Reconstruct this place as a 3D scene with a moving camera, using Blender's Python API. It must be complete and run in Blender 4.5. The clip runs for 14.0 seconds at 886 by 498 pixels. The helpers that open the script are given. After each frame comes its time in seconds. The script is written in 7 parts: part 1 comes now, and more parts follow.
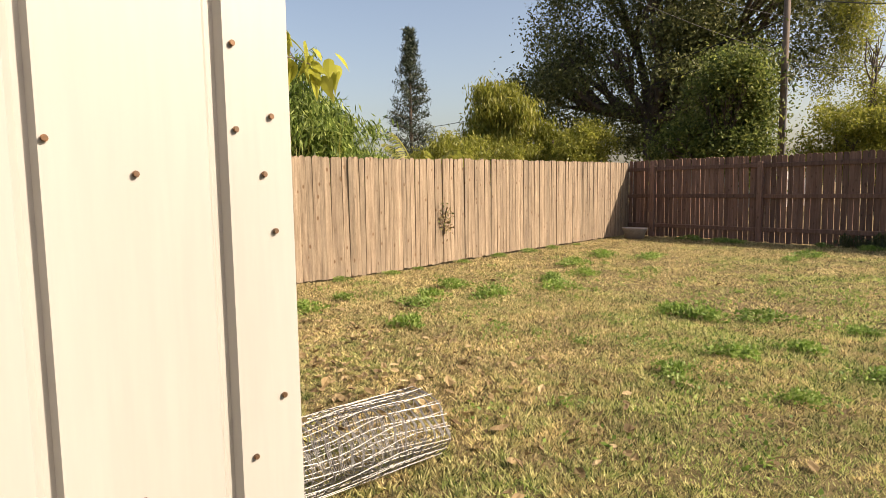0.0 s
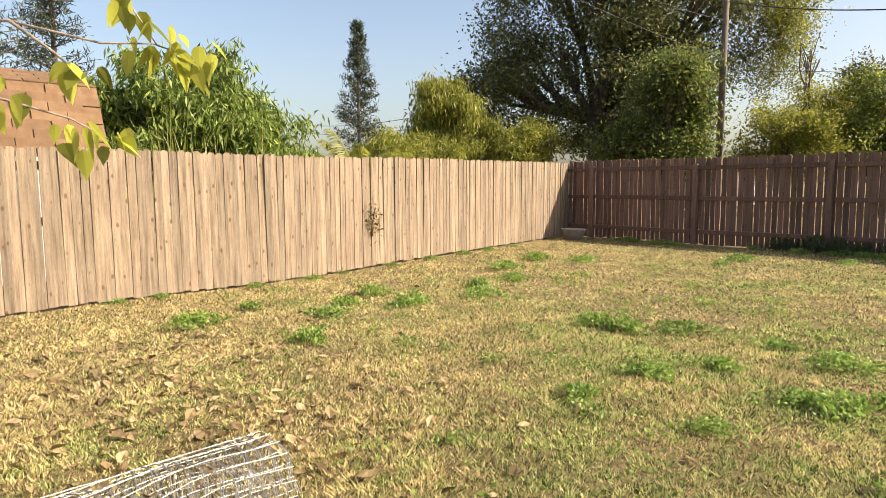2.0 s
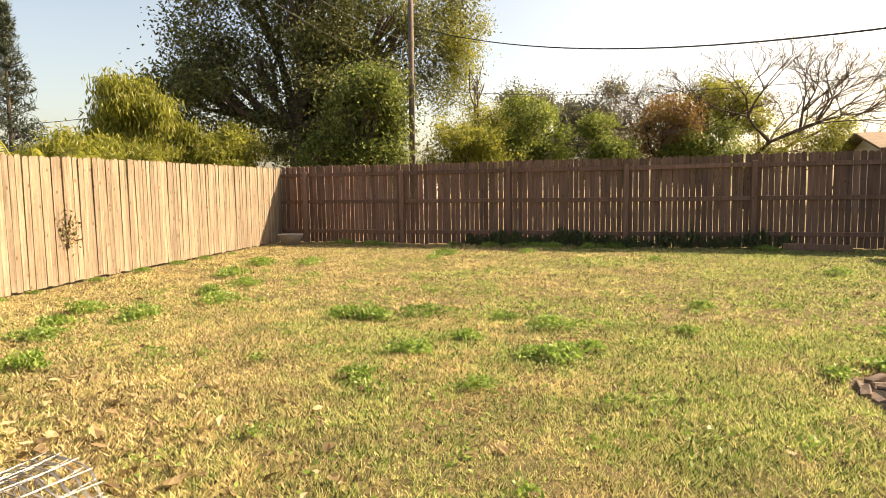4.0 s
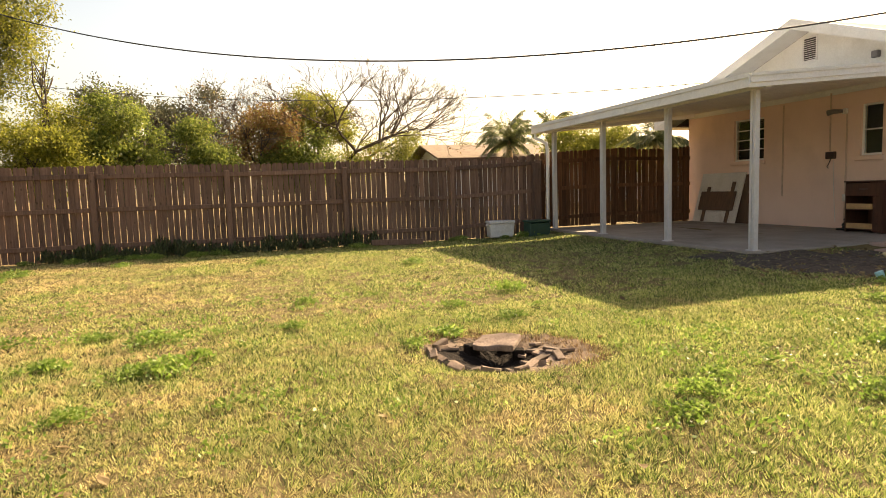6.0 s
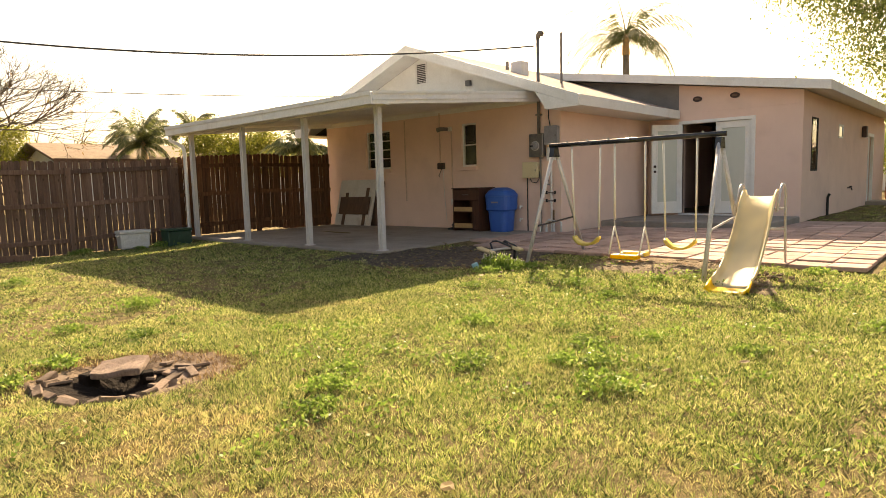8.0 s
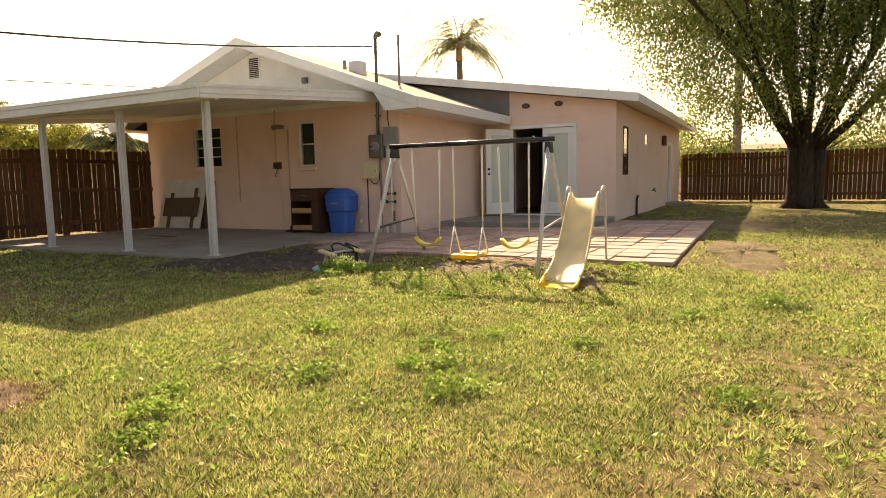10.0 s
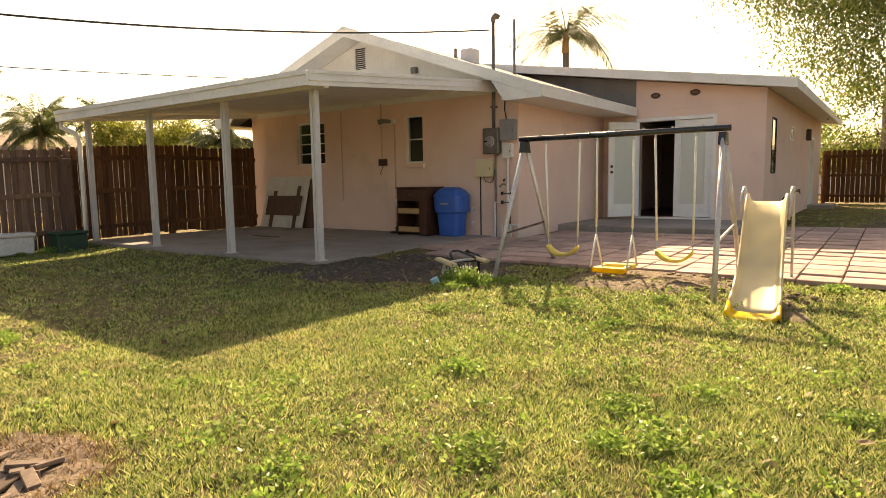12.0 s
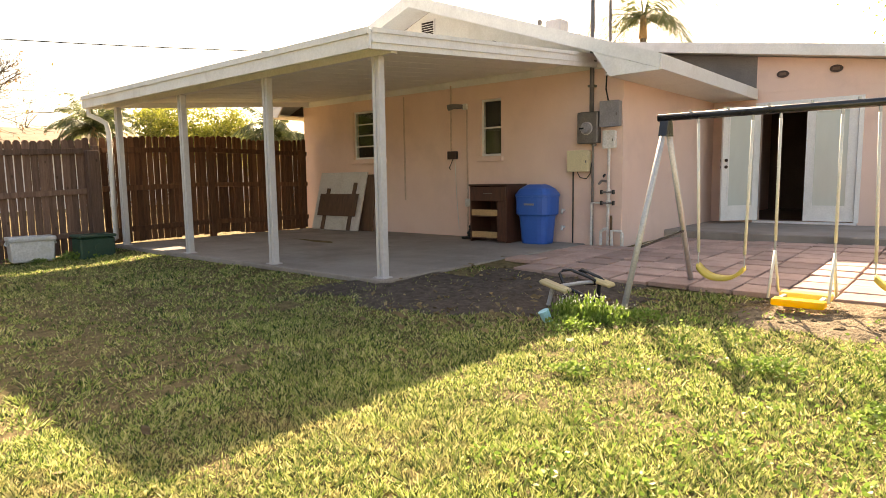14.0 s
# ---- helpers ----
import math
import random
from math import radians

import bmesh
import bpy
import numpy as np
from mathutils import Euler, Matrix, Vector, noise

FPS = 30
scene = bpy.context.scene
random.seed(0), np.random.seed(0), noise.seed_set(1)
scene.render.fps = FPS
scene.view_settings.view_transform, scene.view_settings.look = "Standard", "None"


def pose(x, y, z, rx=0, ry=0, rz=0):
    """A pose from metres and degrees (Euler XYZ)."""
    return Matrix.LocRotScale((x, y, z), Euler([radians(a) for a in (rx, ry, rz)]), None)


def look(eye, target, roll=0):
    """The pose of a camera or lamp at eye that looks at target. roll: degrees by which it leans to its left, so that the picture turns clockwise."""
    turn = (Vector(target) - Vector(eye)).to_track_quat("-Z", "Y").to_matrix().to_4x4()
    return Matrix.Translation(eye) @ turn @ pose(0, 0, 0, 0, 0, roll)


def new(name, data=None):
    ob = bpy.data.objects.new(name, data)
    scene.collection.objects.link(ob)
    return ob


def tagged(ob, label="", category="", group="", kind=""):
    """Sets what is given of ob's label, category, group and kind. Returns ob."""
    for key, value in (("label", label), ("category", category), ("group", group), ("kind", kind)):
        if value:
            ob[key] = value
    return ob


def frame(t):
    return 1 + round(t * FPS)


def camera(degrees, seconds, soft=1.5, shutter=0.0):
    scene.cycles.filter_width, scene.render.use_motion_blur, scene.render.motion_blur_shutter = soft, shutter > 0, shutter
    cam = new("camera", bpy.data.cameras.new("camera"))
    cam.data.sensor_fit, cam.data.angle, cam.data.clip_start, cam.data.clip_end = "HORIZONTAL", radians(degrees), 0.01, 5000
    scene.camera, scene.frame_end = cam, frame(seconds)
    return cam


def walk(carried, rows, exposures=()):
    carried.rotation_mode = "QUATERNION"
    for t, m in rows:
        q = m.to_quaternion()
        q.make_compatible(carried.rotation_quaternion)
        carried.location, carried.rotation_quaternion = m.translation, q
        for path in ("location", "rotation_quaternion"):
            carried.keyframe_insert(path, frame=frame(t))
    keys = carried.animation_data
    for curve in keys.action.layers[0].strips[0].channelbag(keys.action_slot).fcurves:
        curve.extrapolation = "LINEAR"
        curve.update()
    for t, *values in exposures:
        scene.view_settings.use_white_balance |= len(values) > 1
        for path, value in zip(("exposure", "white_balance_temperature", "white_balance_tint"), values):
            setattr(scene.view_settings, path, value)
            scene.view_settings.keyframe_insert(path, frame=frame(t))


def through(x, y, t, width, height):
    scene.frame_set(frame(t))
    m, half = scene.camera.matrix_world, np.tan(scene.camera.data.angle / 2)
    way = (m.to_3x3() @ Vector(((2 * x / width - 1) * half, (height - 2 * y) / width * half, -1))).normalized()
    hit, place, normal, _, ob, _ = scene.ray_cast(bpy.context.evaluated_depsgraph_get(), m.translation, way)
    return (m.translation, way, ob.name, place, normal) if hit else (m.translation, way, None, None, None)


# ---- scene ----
cam = camera(70.5, 14.0, soft=0.7)
PATH = [
    (0, (0.919, 1.484, 1.267), (-0.594, 2.777, 1.071), -0.9),
    (0.5, (0.932, 1.719, 1.281), (-0.52, 3.08, 1.078), -1.0),
    (1, (0.958, 1.938, 1.295), (-0.472, 3.321, 1.091), -0.7),
    (1.5, (0.927, 2.019, 1.313), (-0.503, 3.402, 1.105), -0.6),
    (2, (0.881, 2.058, 1.328), (-0.532, 3.457, 1.118), -0.3),
    (2.2, (0.848, 2.067, 1.326), (-0.54, 3.492, 1.118), -0.0),
    (4.5, (0.544, 1.641, 1.194), (0.249, 3.61, 1.007), -1.3),
    (5, (0.585, 1.64, 1.201), (0.607, 3.631, 1.011), -1.5),
    (5.5, (0.609, 1.646, 1.203), (0.928, 3.611, 1.01), -1.5),
    (6, (0.618, 1.596, 1.19), (1.192, 3.502, 0.998), -1.8),
    (6.5, (0.632, 1.571, 1.197), (1.408, 3.403, 0.997), -1.4),
    (7, (0.677, 1.517, 1.212), (1.675, 3.238, 1.007), -1.5),
    (7.5, (0.704, 1.489, 1.215), (1.945, 3.045, 1.008), -1.5),
    (8, (0.723, 1.465, 1.215), (2.196, 2.802, 1.005), -1.6),
    (8.5, (0.735, 1.428, 1.213), (2.355, 2.581, 1.0), -1.7),
    (8.7, (0.749, 1.451, 1.226), (2.416, 2.534, 1.011), -1.6),
    (10.8, (0.954, 1.79, 1.194), (2.72, 2.701, 0.974), -1.1),
    (11, (1.032, 1.937, 1.182), (2.77, 2.901, 0.963), -1.0),
    (11.5, (1.272, 2.235, 1.2), (2.939, 3.317, 0.981), -0.9),
    (12, (1.601, 2.612, 1.221), (3.214, 3.773, 1.002), -0.9),
    (12.5, (1.904, 3.008, 1.205), (3.461, 4.244, 0.982), -0.8),
    (13, (2.205, 3.359, 1.176), (3.735, 4.628, 0.958), -1.0),
    (13.5, (2.542, 3.739, 1.18), (4.063, 5.018, 0.961), -0.7),
    (14, (2.891, 4.149, 1.187), (4.404, 5.438, 0.965), -0.8),
]
EXPOSURES = [(0.0, 0.87, 7400, 16), (0.5, 0.62, 7100, 15), (1.0, 0.72, 6900, 14), (2.2, 1.23, 7200, 13), (4.5, 1.42, 9000, 14), (7.5, 1.45, 9800, 14), (11.0, 1.30, 10000, 14), (12.5, 1.44, 9800, 14), (13.5, 1.67, 9500, 14), (14.0, 2.05, 9000, 14)]
walk(cam, [(t, look(eye, target, roll)) for t, eye, target, roll in PATH], EXPOSURES)

# ---- light ----
SUN_AZ, SUN_EL = radians(32.2), radians(35.4)
sun_dir = Vector((math.cos(SUN_EL) * math.cos(SUN_AZ), math.cos(SUN_EL) * math.sin(SUN_AZ), math.sin(SUN_EL)))
world = bpy.data.worlds.new("world")
scene.world = world
world.use_nodes = True
wn = world.node_tree.nodes
sky = wn.new("ShaderNodeTexSky")
sky.sky_type = "NISHITA"
sky.sun_disc = False
sky.sun_elevation = SUN_EL
sky.sun_rotation = math.pi / 2 - SUN_AZ
sky.air_density, sky.dust_density, sky.ozone_density = 1.0, 3.2, 1.0
wn["Background"].inputs[1].default_value = 0.11
world.node_tree.links.new(sky.outputs[0], wn["Background"].inputs[0])
sun = new("sun", bpy.data.lights.new("sun", "SUN"))
sun.data.energy, sun.data.angle, sun.data.color = 5.0, radians(0.53), (1.0, 0.93, 0.80)
sun.matrix_world = look((0, 0, 30), Vector((0, 0, 30)) - sun_dir)


# ---- materials ----
def ramp(nt, src, stops):
    r = nt.nodes.new("ShaderNodeValToRGB")
    el = r.color_ramp.elements
    while len(el) < len(stops):
        el.new(0.5)
    for e, (p, c) in zip(el, stops):
        e.position, e.color = p, (*c, 1)
    nt.links.new(src, r.inputs[0])
    return r.outputs[0]


def noise_tex(nt, scale, detail=4, stretch=(1, 1, 1), coord="pos", rough=0.6):
    if coord == "pos":
        src = nt.nodes.new("ShaderNodeNewGeometry").outputs["Position"]
    else:
        src = nt.nodes.new("ShaderNodeTexCoord").outputs["Object"]
    mp = nt.nodes.new("ShaderNodeMapping")
    mp.inputs["Scale"].default_value = stretch
    nt.links.new(src, mp.inputs[0])
    n = nt.nodes.new("ShaderNodeTexNoise")
    n.inputs["Scale"].default_value, n.inputs["Detail"].default_value = scale, detail
    n.inputs["Roughness"].default_value = rough
    nt.links.new(mp.outputs[0], n.inputs["Vector"])
    return n.outputs[0]


def mixc(nt, fac, a, b, kind="MIX"):
    m = nt.nodes.new("ShaderNodeMix")
    m.data_type, m.blend_type = "RGBA", kind
    for sock, v in ((m.inputs[0], fac), (m.inputs[6], a), (m.inputs[7], b)):
        if isinstance(v, (int, float)):
            sock.default_value = v
        elif isinstance(v, tuple):
            sock.default_value = (*v, 1)
        else:
            nt.links.new(v, sock)
    return m.outputs[2]


def mat(name, a, b, scale=6.0, fine=60.0, rough=0.7, bump=0.2, metal=0.0, stretch=(1, 1, 1), vary=0.0, dirt=None, dirt_scale=1.2, depth=0.004, spec=0.5, grain=1.0, knots=None):
    """A surface: two tones at one scale, a finer grain, bump, and an optional stain tone."""
    m = bpy.data.materials.new(name)
    m.use_nodes = True
    nt = m.node_tree
    p = nt.nodes["Principled BSDF"]
    n1 = noise_tex(nt, scale, 5, stretch)
    n2 = noise_tex(nt, fine, 3, stretch)
    col = ramp(nt, n1, [(0.3, a), (0.7, b)])
    g = ramp(nt, n2, [(0.35, (1 - 0.18 * grain,) * 3), (0.65, (1 + 0.1 * grain,) * 3)])
    col = mixc(nt, 1.0, col, g, "MULTIPLY")
    if dirt:
        n3 = noise_tex(nt, dirt_scale, 6, (1, 1, 1), rough=0.7)
        col = mixc(nt, ramp(nt, n3, [(0.52, (0, 0, 0)), (0.72, (0.8, 0.8, 0.8))]), col, dirt)
    if knots:
        # dark round knots, wider than high, with a paler ring
        gp = nt.nodes.new("ShaderNodeNewGeometry")
        mp = nt.nodes.new("ShaderNodeMapping")
        mp.inputs["Scale"].default_value = (9.0, 9.0, 5.0)
        nt.links.new(gp.outputs["Position"], mp.inputs[0])
        vo = nt.nodes.new("ShaderNodeTexVoronoi")
        vo.inputs["Scale"].default_value = 1.0
        nt.links.new(mp.outputs[0], vo.inputs["Vector"])
        col = mixc(nt, ramp(nt, vo.outputs["Distance"], [(0.10, (0.95, 0.95, 0.95)), (0.17, (0, 0, 0))]), col, knots)
    if vary:
        oi = nt.nodes.new("ShaderNodeObjectInfo")
        v = ramp(nt, oi.outputs["Random"], [(0.0, (1 - vary,) * 3), (0.6, (1.0, 1 - vary * 0.1, 1 - vary * 0.2)), (1.0, (1 + vary * 0.7, 1 + vary * 0.6, 1 + vary * 0.5))])
        col = mixc(nt, 1.0, col, v, "MULTIPLY")
    nt.links.new(col, p.inputs["Base Color"])
    p.inputs["Roughness"].default_value, p.inputs["Metallic"].default_value = rough, metal
    p.inputs["Specular IOR Level"].default_value = spec
    if bump:
        bp = nt.nodes.new("ShaderNodeBump")
        bp.inputs["Strength"].default_value, bp.inputs["Distance"].default_value = bump, depth
        nt.links.new(n2, bp.inputs["Height"])
        nt.links.new(bp.outputs[0], p.inputs["Normal"])
    return m


def leaf_mat(name, stops, patch=0.5, through=0.45, patch_tones=None, rough=0.45, drift=0.0, clumps=0.0):
    """Thin leaves: tones by leaf and by patch, with light coming through."""
    m = bpy.data.materials.new(name)
    m.use_nodes = True
    nt = m.node_tree
    nt.nodes.remove(nt.nodes["Principled BSDF"])
    gi = nt.nodes.new("ShaderNodeNewGeometry")
    col = ramp(nt, gi.outputs["Random Per Island"], stops)
    if patch_tones:
        n = noise_tex(nt, patch, 5, rough=0.65)
        if drift:
            sx = nt.nodes.new("ShaderNodeSeparateXYZ")
            nt.links.new(gi.outputs["Position"], sx.inputs[0])
            ma = nt.nodes.new("ShaderNodeMath")
            ma.operation = "MULTIPLY_ADD"
            nt.links.new(sx.outputs[0], ma.inputs[0])
            ma.inputs[1].default_value = -drift
            nt.links.new(n, ma.inputs[2])
            n = ma.outputs[0]
        if clumps:
            mb = nt.nodes.new("ShaderNodeMath")
            mb.operation = "MULTIPLY_ADD"
            nt.links.new(noise_tex(nt, 7.0, 3), mb.inputs[0])
            mb.inputs[1].default_value = clumps
            nt.links.new(n, mb.inputs[2])
            mc = nt.nodes.new("ShaderNodeMath")
            mc.operation = "SUBTRACT"
            nt.links.new(mb.outputs[0], mc.inputs[0])
            mc.inputs[1].default_value = clumps * 0.5
            n = mc.outputs[0]
        col = mixc(nt, ramp(nt, n, [(0.43, (0, 0, 0)), (0.63, (1, 1, 1))]), col, ramp(nt, gi.outputs["Random Per Island"], patch_tones))
    n2 = noise_tex(nt, 1.7, 2)
    col = mixc(nt, 1.0, col, ramp(nt, n2, [(0.3, (0.75, 0.75, 0.75)), (0.7, (1.15, 1.15, 1.1))]), "MULTIPLY")
    d = nt.nodes.new("ShaderNodeBsdfPrincipled")
    d.inputs["Roughness"].default_value = rough
    d.inputs["Specular IOR Level"].default_value = 0.35
    tr = nt.nodes.new("ShaderNodeBsdfTranslucent")
    nt.links.new(col, d.inputs["Base Color"])
    nt.links.new(col, tr.inputs[0])
    ms = nt.nodes.new("ShaderNodeMixShader")
    ms.inputs[0].default_value = through
    nt.links.new(d.outputs[0], ms.inputs[1])
    nt.links.new(tr.outputs[0], ms.inputs[2])
    nt.links.new(ms.outputs[0], nt.nodes["Material Output"].inputs[0])
    return m


def glass_mat(name, tint=(0.8, 0.9, 0.88), rough=0.02):
    m = bpy.data.materials.new(name)
    m.use_nodes = True
    p = m.node_tree.nodes["Principled BSDF"]
    p.inputs["Base Color"].default_value = (*tint, 1)
    p.inputs["Transmission Weight"].default_value = 1.0
    p.inputs["Roughness"].default_value = rough
    p.inputs["IOR"].default_value = 1.45
    return m


M_SOIL = mat("lawn_soil", (0.10, 0.078, 0.038), (0.27, 0.205, 0.105), 18, 110, 0.95, 1.0, dirt=(0.06, 0.06, 0.02), dirt_scale=0.9, depth=0.02, spec=0.1)
M_DIRT = mat("bare_dirt", (0.13, 0.095, 0.062), (0.31, 0.24, 0.165), 9, 45, 0.95, 1.0, depth=0.03, spec=0.1)
M_SHED = mat("cream_steel_sheet", (0.345, 0.33, 0.305), (0.375, 0.36, 0.335), 1.2, 8, 0.42, 0.02, grain=0.12, stretch=(1, 6, 0.5))
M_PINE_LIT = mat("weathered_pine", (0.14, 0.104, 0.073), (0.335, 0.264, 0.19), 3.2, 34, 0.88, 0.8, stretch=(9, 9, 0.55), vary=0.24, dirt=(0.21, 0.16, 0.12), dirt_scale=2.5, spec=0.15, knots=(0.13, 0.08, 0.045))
# redder pine for the back fence, its tones darkened to deepen the shade
M_PINE_SHADED = mat("weathered_pine_shaded", (0.135, 0.082, 0.062), (0.24, 0.152, 0.118), 3.0, 30, 0.88, 0.5, stretch=(9, 9, 0.55), vary=0.3, spec=0.15, knots=(0.10, 0.065, 0.045))
M_PINE_BROWN = mat("stained_pine", (0.105, 0.048, 0.026), (0.19, 0.092, 0.050), 3.0, 30, 0.8, 0.4, stretch=(9, 9, 0.55), vary=0.3, spec=0.2)
M_STUCCO = mat("pink_painted_block", (0.76, 0.555, 0.475), (0.82, 0.61, 0.525), 1.3, 90, 0.85, 0.45, depth=0.004, dirt=(0.67, 0.485, 0.42), dirt_scale=0.8, spec=0.2, grain=0.35)
M_WHITE = mat("white_paint", (0.74, 0.73, 0.71), (0.82, 0.81, 0.79), 2, 40, 0.5, 0.05, dirt=(0.62, 0.60, 0.56), dirt_scale=1.5, grain=0.35)
M_ALU = mat("white_aluminium", (0.72, 0.70, 0.69), (0.80, 0.78, 0.77), 3, 40, 0.4, 0.03, dirt=(0.58, 0.55, 0.52), dirt_scale=2.0, grain=0.35)
# white posts greyed in colour for their shaded side
M_POST = mat("shaded_white_aluminium", (0.50, 0.48, 0.48), (0.58, 0.56, 0.56), 3, 40, 0.45, 0.03, grain=0.35)
M_SOFFIT = mat("roof_pan_white", (0.78, 0.74, 0.66), (0.84, 0.80, 0.72), 1.5, 30, 0.55, 0.05, grain=0.35)
M_SHINGLE = mat("tan_shingle", (0.14, 0.085, 0.050), (0.195, 0.124, 0.074), 6, 120, 0.95, 0.6, vary=0.18, spec=0.1)
M_SHINGLE_GREY = mat("grey_brown_shingle", (0.30, 0.235, 0.205), (0.40, 0.32, 0.28), 6, 120, 0.95, 0.6, spec=0.1)
M_GREYWALL = mat("grey_roofing_felt", (0.16, 0.15, 0.15), (0.24, 0.225, 0.22), 2, 60, 0.9, 0.3, spec=0.15)
M_CONCRETE = mat("concrete", (0.27, 0.235, 0.21), (0.37, 0.325, 0.29), 1.4, 80, 0.85, 0.3, dirt=(0.19, 0.155, 0.135), dirt_scale=0.9, spec=0.2)
M_PAVER = mat("pink_paver", (0.40, 0.27, 0.235), (0.53, 0.38, 0.33), 4, 90, 0.9, 0.4, vary=0.25, dirt=(0.33, 0.25, 0.21), dirt_scale=1.6, spec=0.2)
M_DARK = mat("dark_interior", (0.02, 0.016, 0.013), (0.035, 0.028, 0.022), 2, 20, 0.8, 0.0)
M_GLASS = glass_mat("window_glass")
M_BARK = mat("bark", (0.07, 0.055, 0.042), (0.15, 0.12, 0.095), 4, 28, 0.95, 0.9, stretch=(4, 4, 0.8), depth=0.02, spec=0.1)
M_BARK_PALE = mat("pale_bark", (0.22, 0.18, 0.14), (0.33, 0.28, 0.23), 4, 28, 0.95, 0.6, stretch=(4, 4, 0.8), depth=0.02, spec=0.1)


# ---- builders ----
MW = {}


def thing(name, at, label, category, group="", kind="", rz=0.0):
    ob = new(name)
    ob.empty_display_size = 0.2
    ob.matrix_basis = pose(*at, 0, 0, rz)
    MW[ob.name] = pose(*at, 0, 0, rz)
    return tagged(ob, label, category, group, kind)


def part(name, bm, material, parent=None, label="", world_space=True, smooth=False):
    """One mesh object under a thing; its mesh is given in world places."""
    me = bpy.data.meshes.new(name)
    inv = Matrix.Identity(4)
    if parent is not None and world_space:
        inv = MW[parent.name].inverted()
        bm.transform(inv)
    if smooth:
        for fc in bm.faces:
            fc.smooth = True
    bm.to_mesh(me)
    bm.free()
    me.materials.append(material)
    ob = new(name, me)
    if parent is not None:
        ob.parent = parent
        MW[ob.name] = MW[parent.name]
    else:
        MW[ob.name] = Matrix.Identity(4)
    if label:
        ob["label"] = label
    return ob


def box(x0, y0, z0, x1, y1, z1, bevel=0.0, bm=None, segs=1):
    bm = bm or bmesh.new()
    r = bmesh.ops.create_cube(bm, size=1.0, matrix=Matrix.Translation(((x0 + x1) / 2, (y0 + y1) / 2, (z0 + z1) / 2)) @ Matrix.Diagonal((abs(x1 - x0), abs(y1 - y0), abs(z1 - z0), 1)))
    if bevel:
        es = list({e for v in r["verts"] for e in v.link_edges})
        bmesh.ops.bevel(bm, geom=es, offset=bevel, segments=segs, affect="EDGES", profile=0.6)
    return bm


def beam(a, b, w, h, bevel=0.0, bm=None, up=(0, 0, 1)):
    """A rectangular bar from a to b."""
    bm = bm or bmesh.new()
    a, b = Vector(a), Vector(b)
    d = b - a
    zax = d.normalized()
    xax = Vector(up).cross(zax)
    if xax.length < 1e-3:
        xax = Vector((1, 0, 0)).cross(zax)
    xax.normalize()
    yax = zax.cross(xax)
    rot = Matrix((xax, yax, zax)).transposed().to_4x4()
    r = bmesh.ops.create_cube(bm, size=1.0, matrix=Matrix.Translation((a + b) / 2) @ rot @ Matrix.Diagonal((w, h, d.length, 1)))
    if bevel:
        es = list({e for v in r["verts"] for e in v.link_edges})
        bmesh.ops.bevel(bm, geom=es, offset=bevel, segments=1, affect="EDGES")
    return bm


def tube(points, r, sides=8, bm=None, r_end=None):
    """A round bar along points, capped, with an optional taper."""
    bm = bm or bmesh.new()
    pts = [Vector(p) for p in points]
    rings = []
    n = len(pts)
    ref = Vector((0.31, 0.17, 0.93))
    for i, p in enumerate(pts):
        d = (pts[min(i + 1, n - 1)] - pts[max(i - 1, 0)]).normalized()
        u = d.cross(ref)
        if u.length < 1e-3:
            u = d.cross(Vector((1, 0, 0)))
        u.normalize()
        v = d.cross(u)
        rr = r if r_end is None else r + (r_end - r) * i / (n - 1)
        rings.append([bm.verts.new(p + rr * (math.cos(2 * math.pi * k / sides) * u + math.sin(2 * math.pi * k / sides) * v)) for k in range(sides)])
    for A, B in zip(rings, rings[1:]):
        for k in range(sides):
            bm.faces.new((A[k], A[(k + 1) % sides], B[(k + 1) % sides], B[k]))
    bm.faces.new(list(reversed(rings[0])))
    bm.faces.new(rings[-1])
    return bm


def prism(profile, axis, t0, t1, bm=None):
    """A closed profile swept along an axis; profile points are in the other two axes, in order."""
    bm = bm or bmesh.new()
    def at(p, t):
        return {"x": (t, p[0], p[1]), "y": (p[0], t, p[1]), "z": (p[0], p[1], t)}[axis]
    A = [bm.verts.new(at(p, t0)) for p in profile]
    B = [bm.verts.new(at(p, t1)) for p in profile]
    n = len(profile)
    for i in range(n):
        bm.faces.new((A[i], A[(i + 1) % n], B[(i + 1) % n], B[i]))
    bm.faces.new(list(reversed(A)))
    bm.faces.new(B)
    bmesh.ops.recalc_face_normals(bm, faces=bm.faces)
    return bm


def raw_mesh(name, verts, faces, material, parent=None, at=None):
    """A mesh straight from arrays, for leaves and grass."""
    me = bpy.data.meshes.new(name)
    verts = np.asarray(verts, dtype=np.float32)
    if parent is not None:
        verts = verts - np.array(MW[parent.name].translation, dtype=np.float32)
    k = faces.shape[1]
    me.vertices.add(len(verts))
    me.vertices.foreach_set("co", verts.ravel())
    me.loops.add(faces.size)
    me.loops.foreach_set("vertex_index", faces.ravel().astype(np.int32))
    me.polygons.add(len(faces))
    me.polygons.foreach_set("loop_start", np.arange(0, faces.size, k, dtype=np.int32))
    me.update(calc_edges=True)
    me.materials.append(material)
    ob = new(name, me)
    if parent is not None:
        ob.parent = parent
    return ob


